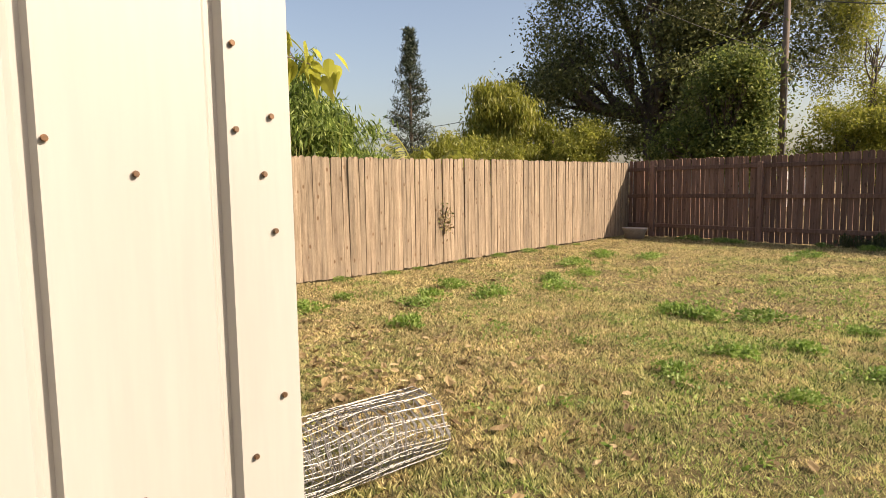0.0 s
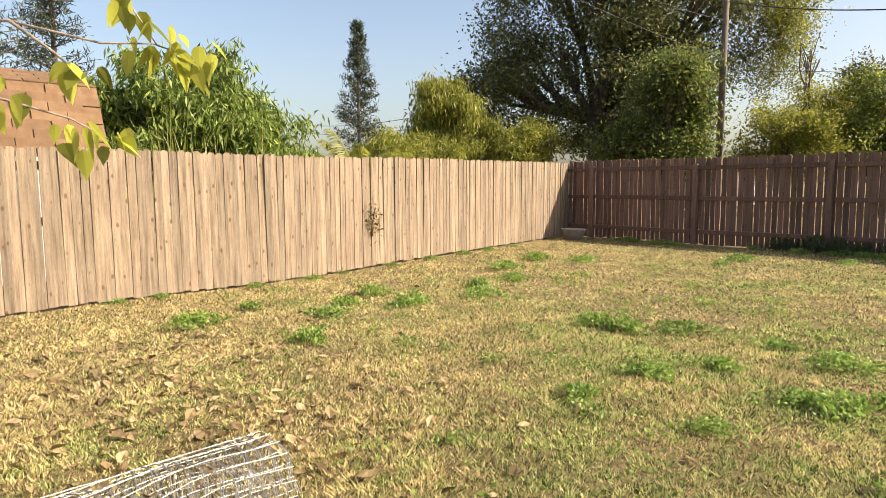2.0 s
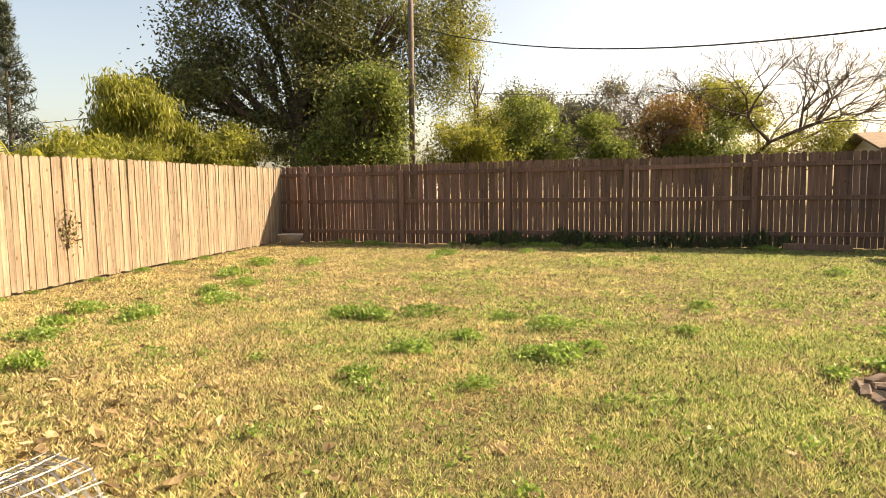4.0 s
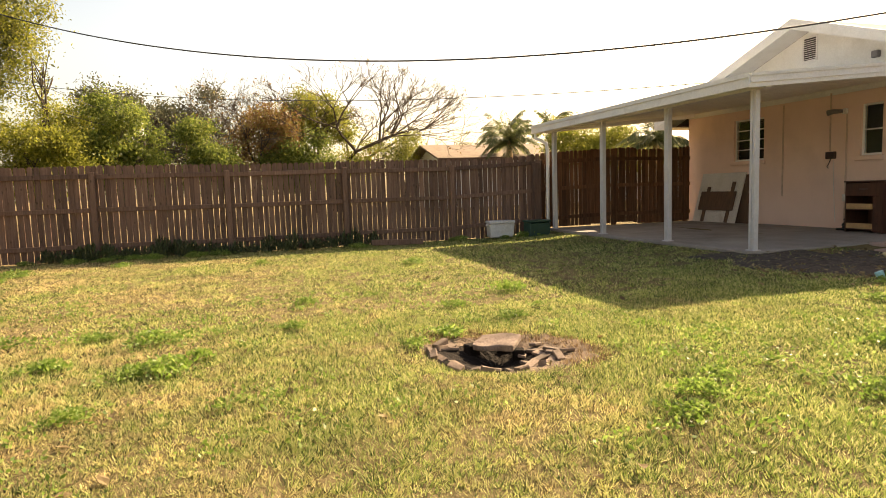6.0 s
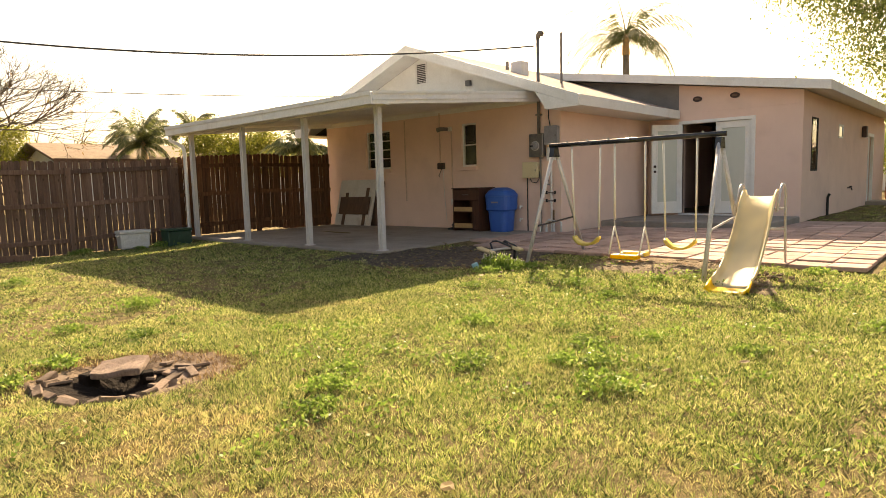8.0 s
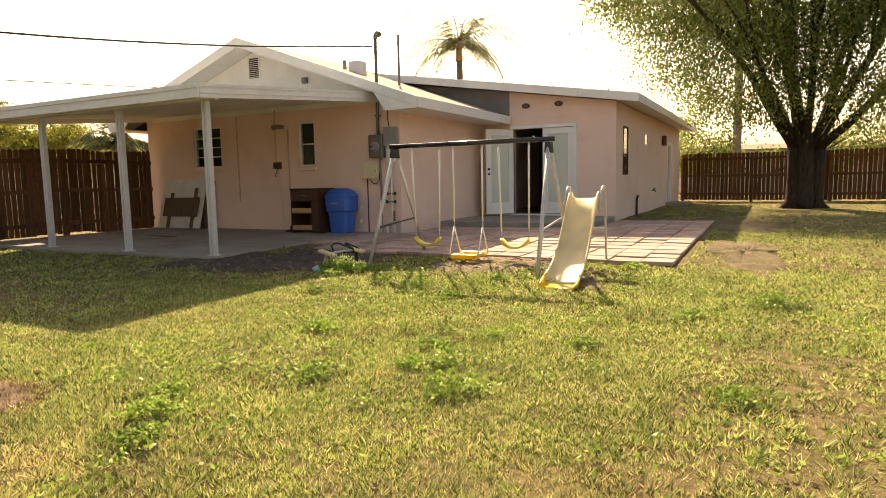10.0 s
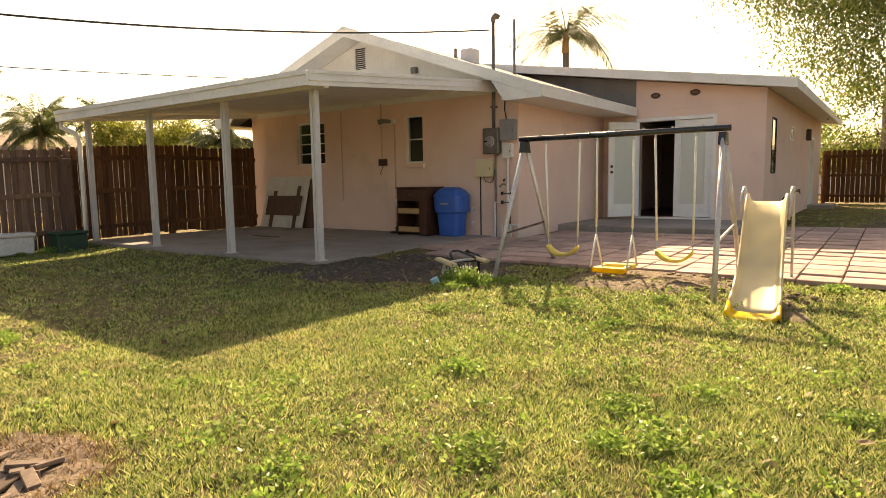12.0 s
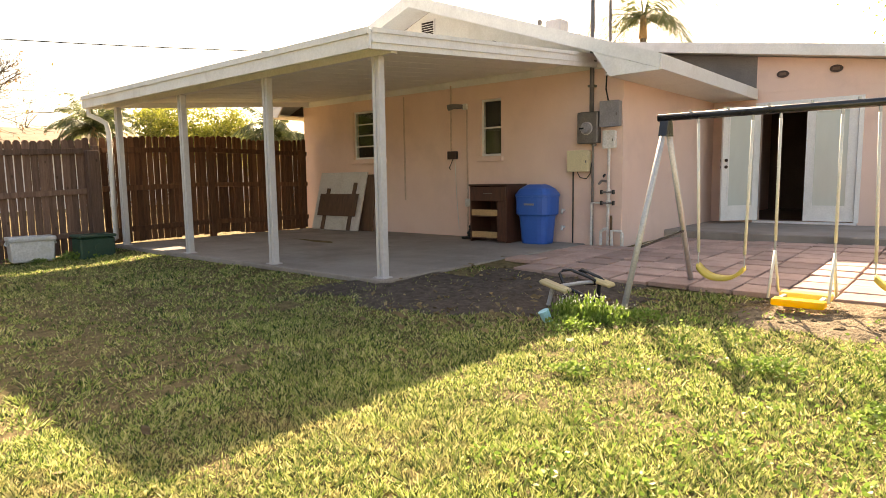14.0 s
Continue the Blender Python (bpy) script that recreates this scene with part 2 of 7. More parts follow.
def ground_height(x, y):
    """Height of the ground, for numbers or arrays: it climbs gently towards the house and banks up against the patio slab."""
    k = np.clip((x - 3.0) / 12.0, 0.0, 1.0)
    near = np.clip(1.0 - np.hypot(np.maximum(7.29 - x, 0.0), np.maximum(8.70 - y, 0.0)) / 1.1, 0.0, 1.0) * np.clip((10.2 - x) / 0.6, 0.0, 1.0)
    bowl = 0.16 * np.exp(-((x - 2.26) ** 2 + (y - 5.79) ** 2) / 0.15)
    return 0.18 * k * k * (3 - 2 * k) + 0.012 * np.sin(1.3 * x + 0.4) * np.sin(1.1 * y) + 0.07 * near ** 1.5 - bowl


def gz(x, y):
    return float(ground_height(x, y))


# ---- ground ----
def ground_sheet():
    bm = bmesh.new()
    xs = [-900, -300, -120, -60, -30, -18, -12] + [-9 + 0.5 * i for i in range(18)] + [0.2 * i for i in range(51)] + [10.5 + 0.5 * i for i in range(41)] + [34, 45, 80, 200, 900]
    ys = [-900, -300, -100, -40, -20, -12] + [-8 + 0.5 * i for i in range(20)] + [2 + 0.2 * i for i in range(41)] + [10.5 + 0.5 * i for i in range(15)] + [20, 26, 40, 80, 200, 900]
    g = [[bm.verts.new((x, y, gz(x, y) + (random.uniform(-0.006, 0.006) if -9 < x < 30 and -8 < y < 18 else 0))) for y in ys] for x in xs]
    for i in range(len(xs) - 1):
        for j in range(len(ys) - 1):
            bm.faces.new((g[i][j], g[i + 1][j], g[i + 1][j + 1], g[i][j + 1]))
    ob = part("ground", bm, M_SOIL, smooth=True)
    return tagged(ob, "patchy yellow and green lawn soil of the back yard", "ground", kind="structure")


ground_sheet()

# ---- fences ----
FENCE_TOP = 1.83


def picket_mesh(name, w, h, seed, material, thick=0.018, wave=0.004):
    """A dog-eared picket standing at the origin, its face along x, a little bowed."""
    rnd = random.Random(seed)
    bm = bmesh.new()
    c = min(0.035, w * 0.3)
    outline = [(-w / 2, 0), (w / 2, 0), (w / 2, h - c), (w / 2 - c * 0.55, h - c * 0.25), (w / 2 - c, h), (-w / 2 + c, h), (-w / 2 + c * 0.55, h - c * 0.25), (-w / 2, h - c)]
    lean = rnd.uniform(-0.004, 0.004)
    F = [bm.verts.new((x + lean * z, -thick / 2, z)) for x, z in outline]
    B = [bm.verts.new((x + lean * z, thick / 2, z)) for x, z in outline]
    n = len(outline)
    bm.faces.new(F)
    bm.faces.new(list(reversed(B)))
    for i in range(n):
        bm.faces.new((F[(i + 1) % n], F[i], B[i], B[(i + 1) % n]))
    bmesh.ops.recalc_face_normals(bm, faces=bm.faces)
    me = bpy.data.meshes.new(name)
    bm.to_mesh(me)
    bm.free()
    me.materials.append(material)
    return me


def fence(name, a, b, label, material, w=0.138, pitch=0.146, post_side=-1, posts=(), rails=(0.28, 0.98, 1.62), z_gap=0.06, top=FENCE_TOP, picket_off=0.0, ground_at=gz, seed=1, post_w=0.10, post_top=1.7, low=(1.0, 1.0)):
    """A picket fence from a to b. post_side: which side of the line the posts and rails stand on (+1: left of a to b)."""
    rnd = random.Random(seed)
    ax, ay = a
    bx, by = b
    L = math.hypot(bx - ax, by - ay)
    ux, uy = (bx - ax) / L, (by - ay) / L
    nx, ny = -uy * post_side, ux * post_side
    ang = math.degrees(math.atan2(uy, ux))
    f = thing(name, (ax, ay, ground_at(ax, ay)), label, "fence", kind="structure")
    base = MW[f.name].inverted()
    for s in posts:
        px, py = ax + ux * s + nx * 0.075, ay + uy * s + ny * 0.075
        z0 = ground_at(px, py)
        bm = box(-post_w / 2, -post_w / 2, -0.05, post_w / 2, post_w / 2, post_top, 0.006)
        bm.transform(pose(px, py, z0, 0, 0, ang))
        part("post", bm, material, f)
    stops = [0.0] + [s for s in posts if 0.3 < s < L - 0.3] + [L]
    for r in rails:
        for s0, s1 in zip(stops, stops[1:]):
            k = 0.034
            p0 = (ax + ux * s0 + nx * k, ay + uy * s0 + ny * k, ground_at(ax + ux * s0, ay + uy * s0) + r)
            p1 = (ax + ux * s1 + nx * k, ay + uy * s1 + ny * k, ground_at(ax + ux * s1, ay + uy * s1) + r + rnd.uniform(-0.01, 0.01))
            part("rail", beam(p0, p1, 0.038, 0.088, 0.004), material, f)
    meshes = [picket_mesh("picket", w * k, top - z_gap, i + seed * 7, material) for i, k in enumerate((1.0, 0.985, 0.97, 1.01, 0.99, 0.95))]
    count = round(L / pitch)
    pitch = L / count
    for i in range(count):
        s = pitch * (i + 0.5) + rnd.uniform(-0.003, 0.003)
        ob = new("picket", meshes[rnd.randrange(6)])
        ob.parent = f
        x, y = ax + ux * s, ay + uy * s
        off = picket_off + rnd.uniform(-0.004, 0.004)
        ob.matrix_basis = base @ pose(x + nx * off, y + ny * off, ground_at(x, y) + z_gap + rnd.uniform(-0.012, 0.012), rnd.uniform(-0.5, 0.5), rnd.uniform(-0.35, 0.35), ang + rnd.uniform(-1.2, 1.2)) @ Matrix.Diagonal((1, 1, low[0] + (low[1] - low[0]) * s / L, 1))
    return f


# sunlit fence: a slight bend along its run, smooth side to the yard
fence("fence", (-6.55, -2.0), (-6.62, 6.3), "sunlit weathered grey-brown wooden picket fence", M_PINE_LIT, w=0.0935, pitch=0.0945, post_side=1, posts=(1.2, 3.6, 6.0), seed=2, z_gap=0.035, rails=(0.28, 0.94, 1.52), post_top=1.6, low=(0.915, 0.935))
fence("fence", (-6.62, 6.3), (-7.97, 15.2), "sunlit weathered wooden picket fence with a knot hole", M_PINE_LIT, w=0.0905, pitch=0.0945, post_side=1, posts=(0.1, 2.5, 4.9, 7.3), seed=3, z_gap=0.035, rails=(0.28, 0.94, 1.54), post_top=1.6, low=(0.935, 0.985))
back_fence = fence("fence", (-7.97, 15.2), (7.15, 15.2), "shaded weathered picket fence with posts and rails showing", M_PINE_SHADED, w=0.0985, pitch=0.1085, post_side=-1, posts=(0.7, 3.19, 5.67, 8.13, 10.51, 12.92, 15.05), seed=4, z_gap=0.015)
part("post", box(6.93, 15.0, gz(7, 15) - 0.05, 7.10, 15.165, 1.72, 0.008), M_PINE_SHADED, back_fence, "stout square end post")
fence("fence", (7.2, 15.22), (11.36, 15.22), "red-brown stained picket fence and gate beside the patio", M_PINE_BROWN, w=0.100, pitch=0.1085, post_side=-1, posts=(1.9, 3.98), seed=5, z_gap=0.05, low=(1.0, 1.055))
fence("fence", (27.0, 4.7), (27.0, -14.0), "red-brown stained picket fence in the side yard", M_PINE_BROWN, w=0.125, pitch=0.142, post_side=-1, posts=(0.1, 2.5, 5.0, 7.5, 10.0, 12.5, 15.0), seed=6)

# ---- house ----
house = thing("house", (11.57, 8.1, 0.15), "low pink block house with a white gable and a flat-roofed wing", "house")
GX, GY0, GY1 = 11.57, 8.1, 15.5
WX, WY0 = 15.6, 4.75
PEAK_Y, PEAK_Z, EAVE_Z = 11.71, 4.285, 2.73
EAVE_Y0, EAVE_Y1 = 7.34, 16.08
RAKE_X = 10.95


def wall_plane(axis, at0, at1, u0, u1, z0, z1, holes=()):
    """A wall with openings cut through; axis x: it stands across x and runs along y."""
    bm = bmesh.new()
    cuts = sorted({u0, u1, *[h[0] for h in holes], *[h[1] for h in holes]})
    for a, b in zip(cuts, cuts[1:]):
        zs = [(z0, z1)]
        for h in holes:
            if h[0] <= a + 1e-6 and h[1] >= b - 1e-6:
                zs = [(z0, h[2]), (h[3], z1)]
        for c, d in zs:
            if axis == "x":
                box(at0, a, c, at1, b, d, bm=bm)
            else:
                box(a, at0, c, b, at1, d, bm=bm)
    bmesh.ops.remove_doubles(bm, verts=bm.verts, dist=1e-4)
    seen = {}
    for fc in list(bm.faces):
        key = tuple(sorted(v.index for v in fc.verts))
        seen.setdefault(key, []).append(fc)
    return bm


W1 = (12.99, 13.90, 1.60, 2.55)
W2 = (10.24, 10.67, 1.56, 2.51)
part("wall", wall_plane("x", GX, GX + 0.2, GY0, GY1, 0.05, 2.76, (W1, W2)), M_STUCCO, house)
part("wall", wall_plane("y", GY0, GY0 + 0.2, GX + 0.202, 24.0, 0.05, 2.70), M_STUCCO, house)
part("wall", wall_plane("y", GY1 - 0.2, GY1, GX + 0.202, 24.0, 0.05, 2.70), M_STUCCO, house)
DOOR = (5.74, 7.28, 0.34, 2.42)
part("wall", wall_plane("x", WX, WX + 0.2, WY0, GY0 - 0.002, 0.05, 2.66, (DOOR,)), M_STUCCO, house)
SW1, SW2, SD = (16.35, 16.95, 1.25, 2.42), (19.2, 19.75, 2.06, 2.40), (23.6, 24.5, 0.2, 2.3)
part("wall", wall_plane("y", WY0, WY0 + 0.2, WX + 0.202, 26.8, 0.05, 2.80, (SW1, SW2, SD)), M_STUCCO, house)
part("wall", wall_plane("x", 26.6, 26.8, WY0 + 0.202, 15.5, 0.05, 2.80), M_STUCCO, house)


def wing_z(y):
    return 3.02 + 0.152 * (y - 4.22)


# wing wall above door height, up to the sloping roof
part("wall", prism([(WY0, 2.662), (7.36, 2.662), (7.36, wing_z(7.36) - 0.17), (WY0, wing_z(WY0) - 0.17)], "x", WX + 0.004, WX + 0.2), M_STUCCO, house)
part("wall", prism([(7.362, 2.662), (12.0, 2.662), (12.0, wing_z(12.0) - 0.17), (7.362, wing_z(7.362) - 0.17)], "x", WX + 0.006, WX + 0.2), M_GREYWALL, house, "dark grey unpainted felt wall above the roof")
part("wall", prism([(WX + 0.204, 2.802), (26.6, 2.802), (26.6, wing_z(WY0) - 0.17), (WX + 0.204, wing_z(WY0) - 0.17)], "y", WY0 + 0.002, WY0 + 0.2), M_STUCCO, house)
# white gable triangle
sl = (PEAK_Z - EAVE_Z) / (PEAK_Y - EAVE_Y0)
def gz_top(y):
    return PEAK_Z - sl * abs(y - PEAK_Y) - 0.13


part("gable", prism([(GY0, 2.762), (GY1, 2.762), (GY1, gz_top(GY1)), (PEAK_Y, gz_top(PEAK_Y)), (GY0, gz_top(GY0))], "x", GX - 0.012, GX + 0.16), M_WHITE, house, "white painted gable boarding")
# main roof, two slopes
for s in (-1, 1):
    ye = EAVE_Y0 if s < 0 else EAVE_Y1
    part("roof", prism([(PEAK_Y, PEAK_Z), (ye, EAVE_Z), (ye, EAVE_Z - 0.10), (PEAK_Y, PEAK_Z - 0.10)], "x", RAKE_X + 0.022, 24.5), M_SHINGLE_GREY, house, "pale brown asphalt shingle roof slope")
    part("rake_board", prism([(PEAK_Y, PEAK_Z + 0.015), (ye, EAVE_Z + 0.015), (ye, EAVE_Z - 0.17), (PEAK_Y, PEAK_Z - 0.19)], "x", RAKE_X - 0.012, RAKE_X + 0.02), M_WHITE, house)
    part("rake_soffit", prism([(PEAK_Y, PEAK_Z - 0.104), (ye, EAVE_Z - 0.104), (ye, EAVE_Z - 0.125), (PEAK_Y, PEAK_Z - 0.125)], "x", RAKE_X + 0.022, GX - 0.014), M_WHITE, house)
    xe = WX - 0.03 if s < 0 else 24.4
    o = -0.02 if s < 0 else 0.02
    part("eave_board", box(RAKE_X + 0.022, ye, EAVE_Z - 0.18, xe, ye + o, EAVE_Z + 0.01), M_WHITE, house)
    yw = GY0 - 0.004 if s < 0 else GY1 + 0.004
    part("eave_soffit", box(RAKE_X + 0.024, min(ye, yw), EAVE_Z - 0.175, xe, max(ye, yw), EAVE_Z - 0.15), M_SOFFIT, house)
    part("cornice_return", prism([(ye, EAVE_Z - 0.172), (ye, EAVE_Z - 0.19), (yw + s * 0.07, EAVE_Z - 0.20), (yw - s * 0.18, EAVE_Z + abs(yw - s * 0.18 - ye) * sl - 0.18)], "x", RAKE_X - 0.008, RAKE_X + 0.03), M_WHITE, house)
# wing roof
part("roof", prism([(4.22, wing_z(4.22)), (12.2, wing_z(12.2)), (12.2, wing_z(12.2) - 0.15), (4.22, wing_z(4.22) - 0.15)], "x", 15.26, 27.2), M_SOFFIT, house, "low-slope wing roof with white edge")
part("fascia", prism([(4.20, wing_z(4.20) + 0.02), (12.2, wing_z(12.2) + 0.02), (12.2, wing_z(12.2) - 0.17), (4.20, wing_z(4.20) - 0.17)], "x", 15.23, 15.258), M_WHITE, house)
part("fascia", box(15.26, 4.19, wing_z(4.2) - 0.17, 27.2, 4.216, wing_z(4.2) + 0.02), M_WHITE, house)
# gable vent with slats
vent = part("gable_vent", wall_plane("x", GX - 0.035, GX - 0.014, 11.64, 11.99, 3.51, 4.00, ((11.67, 11.96, 3.54, 3.97),)), M_WHITE, house)
# dark sheet puts the shade between the slats into colour
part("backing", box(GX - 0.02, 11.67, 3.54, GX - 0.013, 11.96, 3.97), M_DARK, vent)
for i in range(10):
    z = 3.555 + i * 0.041
    part("slat", prism([(GX - 0.034, z), (GX - 0.021, z + 0.010), (GX - 0.021, z + 0.016), (GX - 0.034, z + 0.012)], "y", 11.672, 11.958), M_WHITE, vent)


def window(opening, rows, x=GX, sill=True, upper_white=False):
    y0, y1, z0, z1 = opening
    w = part("window", wall_plane("x", x + 0.05, x + 0.10, y0, y1, z0, z1, ((y0 + 0.035, y1 - 0.035, z0 + 0.04, z1 - 0.035),)), M_ALU, house, "white-framed metal window with dark panes")
    h = (z1 - z0 - 0.075) / rows
    for r in range(rows):
        za = z0 + 0.04 + r * h
        p = part("pane", box(x + 0.068, y0 + 0.037, za + 0.012, x + 0.074, y1 - 0.037, za + h - 0.012), M_GLASS, w)
        p.visible_shadow = False
        if r:
            part("glazing_bar", box(x + 0.056, y0 + 0.036, za - 0.012, x + 0.09, y1 - 0.036, za + 0.012), M_ALU, w)
    if sill:
        part("sill", box(x - 0.07, y0 - 0.05, z0 - 0.09, x + 0.048, y1 + 0.05, z0 - 0.002, 0.008), M_STUCCO, w)
    # dark sheet put behind the glass to read as the unlit room
    part("pane_backing", box(x + 0.16, y0 - 0.03, z0 - 0.03, x + 0.17, y1 + 0.03, z1 + 0.03), M_DARK, w, "dark sheet behind the glass for the unlit interior")
    return w


window(W1, 4)
window(W2, 2)


def side_window(o, frame_mat, blind):
    x0, x1, z0, z1 = o
    w = part("window", wall_plane("y", WY0 - 0.012, WY0 + 0.05, x0, x1, z0, z1, ((x0 + 0.035, x1 - 0.035, z0 + 0.04, z1 - 0.035),)), frame_mat, house)
    p = part("pane", box(x0 + 0.037, WY0 + 0.004, z0 + 0.042, x1 - 0.037, WY0 + 0.010, z1 - 0.037), M_GLASS, w)
    p.visible_shadow = False
    part("pane_backing", box(x0 + 0.037, WY0 + 0.03, z0 + 0.042, x1 - 0.037, WY0 + 0.036, z1 - 0.037), blind, w)


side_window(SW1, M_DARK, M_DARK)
side_window(SW2, M_ALU, M_WHITE)
sd = part("door", box(SD[0] + 0.05, WY0 + 0.08, SD[2], SD[1] - 0.05, WY0 + 0.12, SD[3] - 0.05, 0.005), M_WHITE, house, "white side door")
part("frame", wall_plane("y", WY0 - 0.015, WY0 + 0.06, SD[0] - 0.05, SD[1] + 0.05, SD[2], SD[3] + 0.05, ((SD[0] + 0.04, SD[1] - 0.04, SD[2], SD[3] - 0.04),)), M_WHITE, sd)
part("doorstep", box(23.4, 4.1, 0.1, 24.8, 4.74, 0.3, 0.01), M_CONCRETE, house)
M_LAMP = mat("dark_bronze", (0.05, 0.03, 0.025), (0.09, 0.05, 0.04), 20, 80, 0.5, 0.1, metal=0.4)
part("wall_lamp", box(22.4, 4.62, 2.18, 22.62, 4.745, 2.50, 0.02), M_LAMP, house)

# french doors: frame, one leaf shut, one swung out
M_FROST = mat("curtained_glass", (0.50, 0.53, 0.49), (0.58, 0.61, 0.57), 1.2, 8, 0.12, 0.0, grain=0.1, stretch=(1, 1, 0.3))
fd = part("door_frame", wall_plane("x", WX - 0.03, WX + 0.12, DOOR[0] - 0.07, DOOR[1] + 0.07, DOOR[2], DOOR[3] + 0.07, ((DOOR[0], DOOR[1], DOOR[2], DOOR[3]),)), M_WHITE, house)


def door_leaf(m, handle_far):
    """A glazed leaf: hinge at the origin, running along +x, 0.765 wide."""
    w, h, t = 0.765, 2.06, 0.044
    def put(bm):
        bm.transform(m)
        return bm
    def panel():
        bm = bmesh.new()
        for x0, z0, x1, z1 in ((0, 0, 0.12, h), (w - 0.12, 0, w, h), (0.12, 0, w - 0.12, 0.26), (0.12, h - 0.13, w - 0.12, h)):
            box(x0, -t / 2, z0, x1, t / 2, z1, bm=bm)
        return bm
    d = part("door_leaf", put(panel()), M_WHITE, house, "white glazed french door leaf")
    part("pane", put(box(0.122, -0.008, 0.262, w - 0.122, 0.008, h - 0.132)), M_FROST, d, "glass with a pale blind behind it")
    bm = bmesh.new()
    for x0, z0, x1, z1 in ((0.105, 0.245, 0.135, h - 0.115), (w - 0.135, 0.245, w - 0.105, h - 0.115), (0.136, 0.245, w - 0.136, 0.275), (0.136, h - 0.145, w - 0.136, h - 0.115)):
        box(x0, -t / 2 - 0.008, z0, x1, t / 2 + 0.008, z1, bm=bm)
    part("bead", put(bm), M_WHITE, d)
    if handle_far:
        for z in (0.98, 1.10):
            bm = bmesh.new()
            bmesh.ops.create_uvsphere(bm, u_segments=12, v_segments=8, radius=0.03, matrix=Matrix.Translation((w - 0.055, 0.055, z)))
            tube([(w - 0.055, -0.07, z), (w - 0.055, 0.055, z)], 0.012, 10, bm)
            bmesh.ops.create_uvsphere(bm, u_segments=12, v_segments=8, radius=0.03, matrix=Matrix.Translation((w - 0.055, -0.07, z)))
            part("door_knob", put(bm), M_LAMP, d, smooth=True)
    return d


door_leaf(pose(WX + 0.04, 5.75, 0.352, 0, 0, 90), False)
door_leaf(pose(WX - 0.02, 7.27, 0.352, 0, 0, 270 - 128), True)
part("threshold", box(WX - 0.08, DOOR[0] - 0.05, 0.30, WX + 0.14, DOOR[1] + 0.05, 0.338, 0.006), M_ALU, house)
# room behind the doors, its browns darkened so the unlit room stays dim
M_ROOM = mat("dimmed_room_brown", (0.13, 0.082, 0.062), (0.18, 0.115, 0.085), 2, 30, 0.8, 0.0)
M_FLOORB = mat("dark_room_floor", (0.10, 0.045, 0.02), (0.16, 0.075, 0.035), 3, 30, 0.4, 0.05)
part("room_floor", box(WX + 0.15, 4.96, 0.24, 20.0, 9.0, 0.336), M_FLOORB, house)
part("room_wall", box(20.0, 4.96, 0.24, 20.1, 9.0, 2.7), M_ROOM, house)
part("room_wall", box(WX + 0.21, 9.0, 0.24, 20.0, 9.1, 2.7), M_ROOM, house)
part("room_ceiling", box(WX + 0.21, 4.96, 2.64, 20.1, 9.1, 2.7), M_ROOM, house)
M_ORANGE = mat("orange_plastic", (0.75, 0.12, 0.03), (0.8, 0.16, 0.04), 5, 30, 0.4, 0.0)
bm = tube([(17.6, 6.82, 2.05), (17.6, 6.82, 2.12), (17.6, 6.82, 2.18)], 0.045, 12)
tube([(17.6, 6.82, 2.18), (17.6, 6.82, 2.645)], 0.006, 6, bm)
tagged(part("hanging_ornament", bm, M_ORANGE), "small orange ornament hanging inside the doorway", "ornament")
# oval vents over the doors
for y in (6.93, 6.11):
    v = part("eave_vent", tube([(WX - 0.03, y, 2.965), (WX + 0.003, y, 2.965)], 0.1, 20), M_LAMP, house)
    for vert in v.data.vertices:
        vert.co.z = (vert.co.z + 0.15 - 2.965) * 0.62 + 2.965 - 0.15
    part("lens", box(WX - 0.036, y - 0.055, 2.94, WX - 0.031, y + 0.055, 2.99), M_ROOM, v)
# roof top pieces
part("roof_vent", box(12.65, 9.76, 3.5, 12.95, 10.06, 3.90, 0.02), M_ALU, house, "square white metal roof vent")
part("vent_pipe", tube([(12.8, 10.26, 3.6), (12.8, 10.26, 3.96)], 0.04, 10), M_GREYWALL, house)
part("vent_pipe", tube([(13.5, 9.25, 3.3), (13.5, 9.25, 4.54)], 0.028, 10), M_GREYWALL, house)
part("standpipe", tube([(17.95, 4.70, 0.15), (17.95, 4.70, 0.62), (17.93, 4.66, 0.70)], 0.03, 8), M_DARK, house, "short black standpipe")
gl = part("gable_lamp", box(GX - 0.10, 10.31, 3.30, GX - 0.014, 10.44, 3.42, 0.01), M_GREYWALL, house)

# ---- patio ----
patio = tagged(part("patio_slab", box(7.27, 8.68, -0.02, GX - 0.002, 15.1, 0.176, 0.012), M_CONCRETE), "worn grey concrete patio slab", "patio", kind="structure")
roof = thing("patio_roof", (7.37, 8.8, 0.176), "white aluminium patio roof on slim posts", "patio roof")
RX0, RY0, RY1 = 7.01, 8.52, 15.3
ROOF_F, ROOF_B = 2.58, 2.96


def roof_z(x):
    return ROOF_F + (ROOF_B - ROOF_F) * (x - RX0) / (GX - RX0)


part("roof_deck", prism([(RX0 + 0.03, roof_z(RX0) - 0.03), (GX - 0.016, ROOF_B - 0.03), (GX - 0.016, ROOF_B - 0.09), (RX0 + 0.03, roof_z(RX0) - 0.09)], "y", RY0 + 0.03, RY1 - 0.03), M_SOFFIT, roof)
for i in range(17):
    y = RY0 + 0.3 + i * 0.395
    part("seam", prism([(RX0 + 0.12, roof_z(RX0 + 0.12) - 0.091), (GX - 0.02, ROOF_B - 0.093), (GX - 0.02, ROOF_B - 0.097), (RX0 + 0.12, roof_z(RX0 + 0.12) - 0.095)], "y", y, y + 0.012), M_SOFFIT, roof)
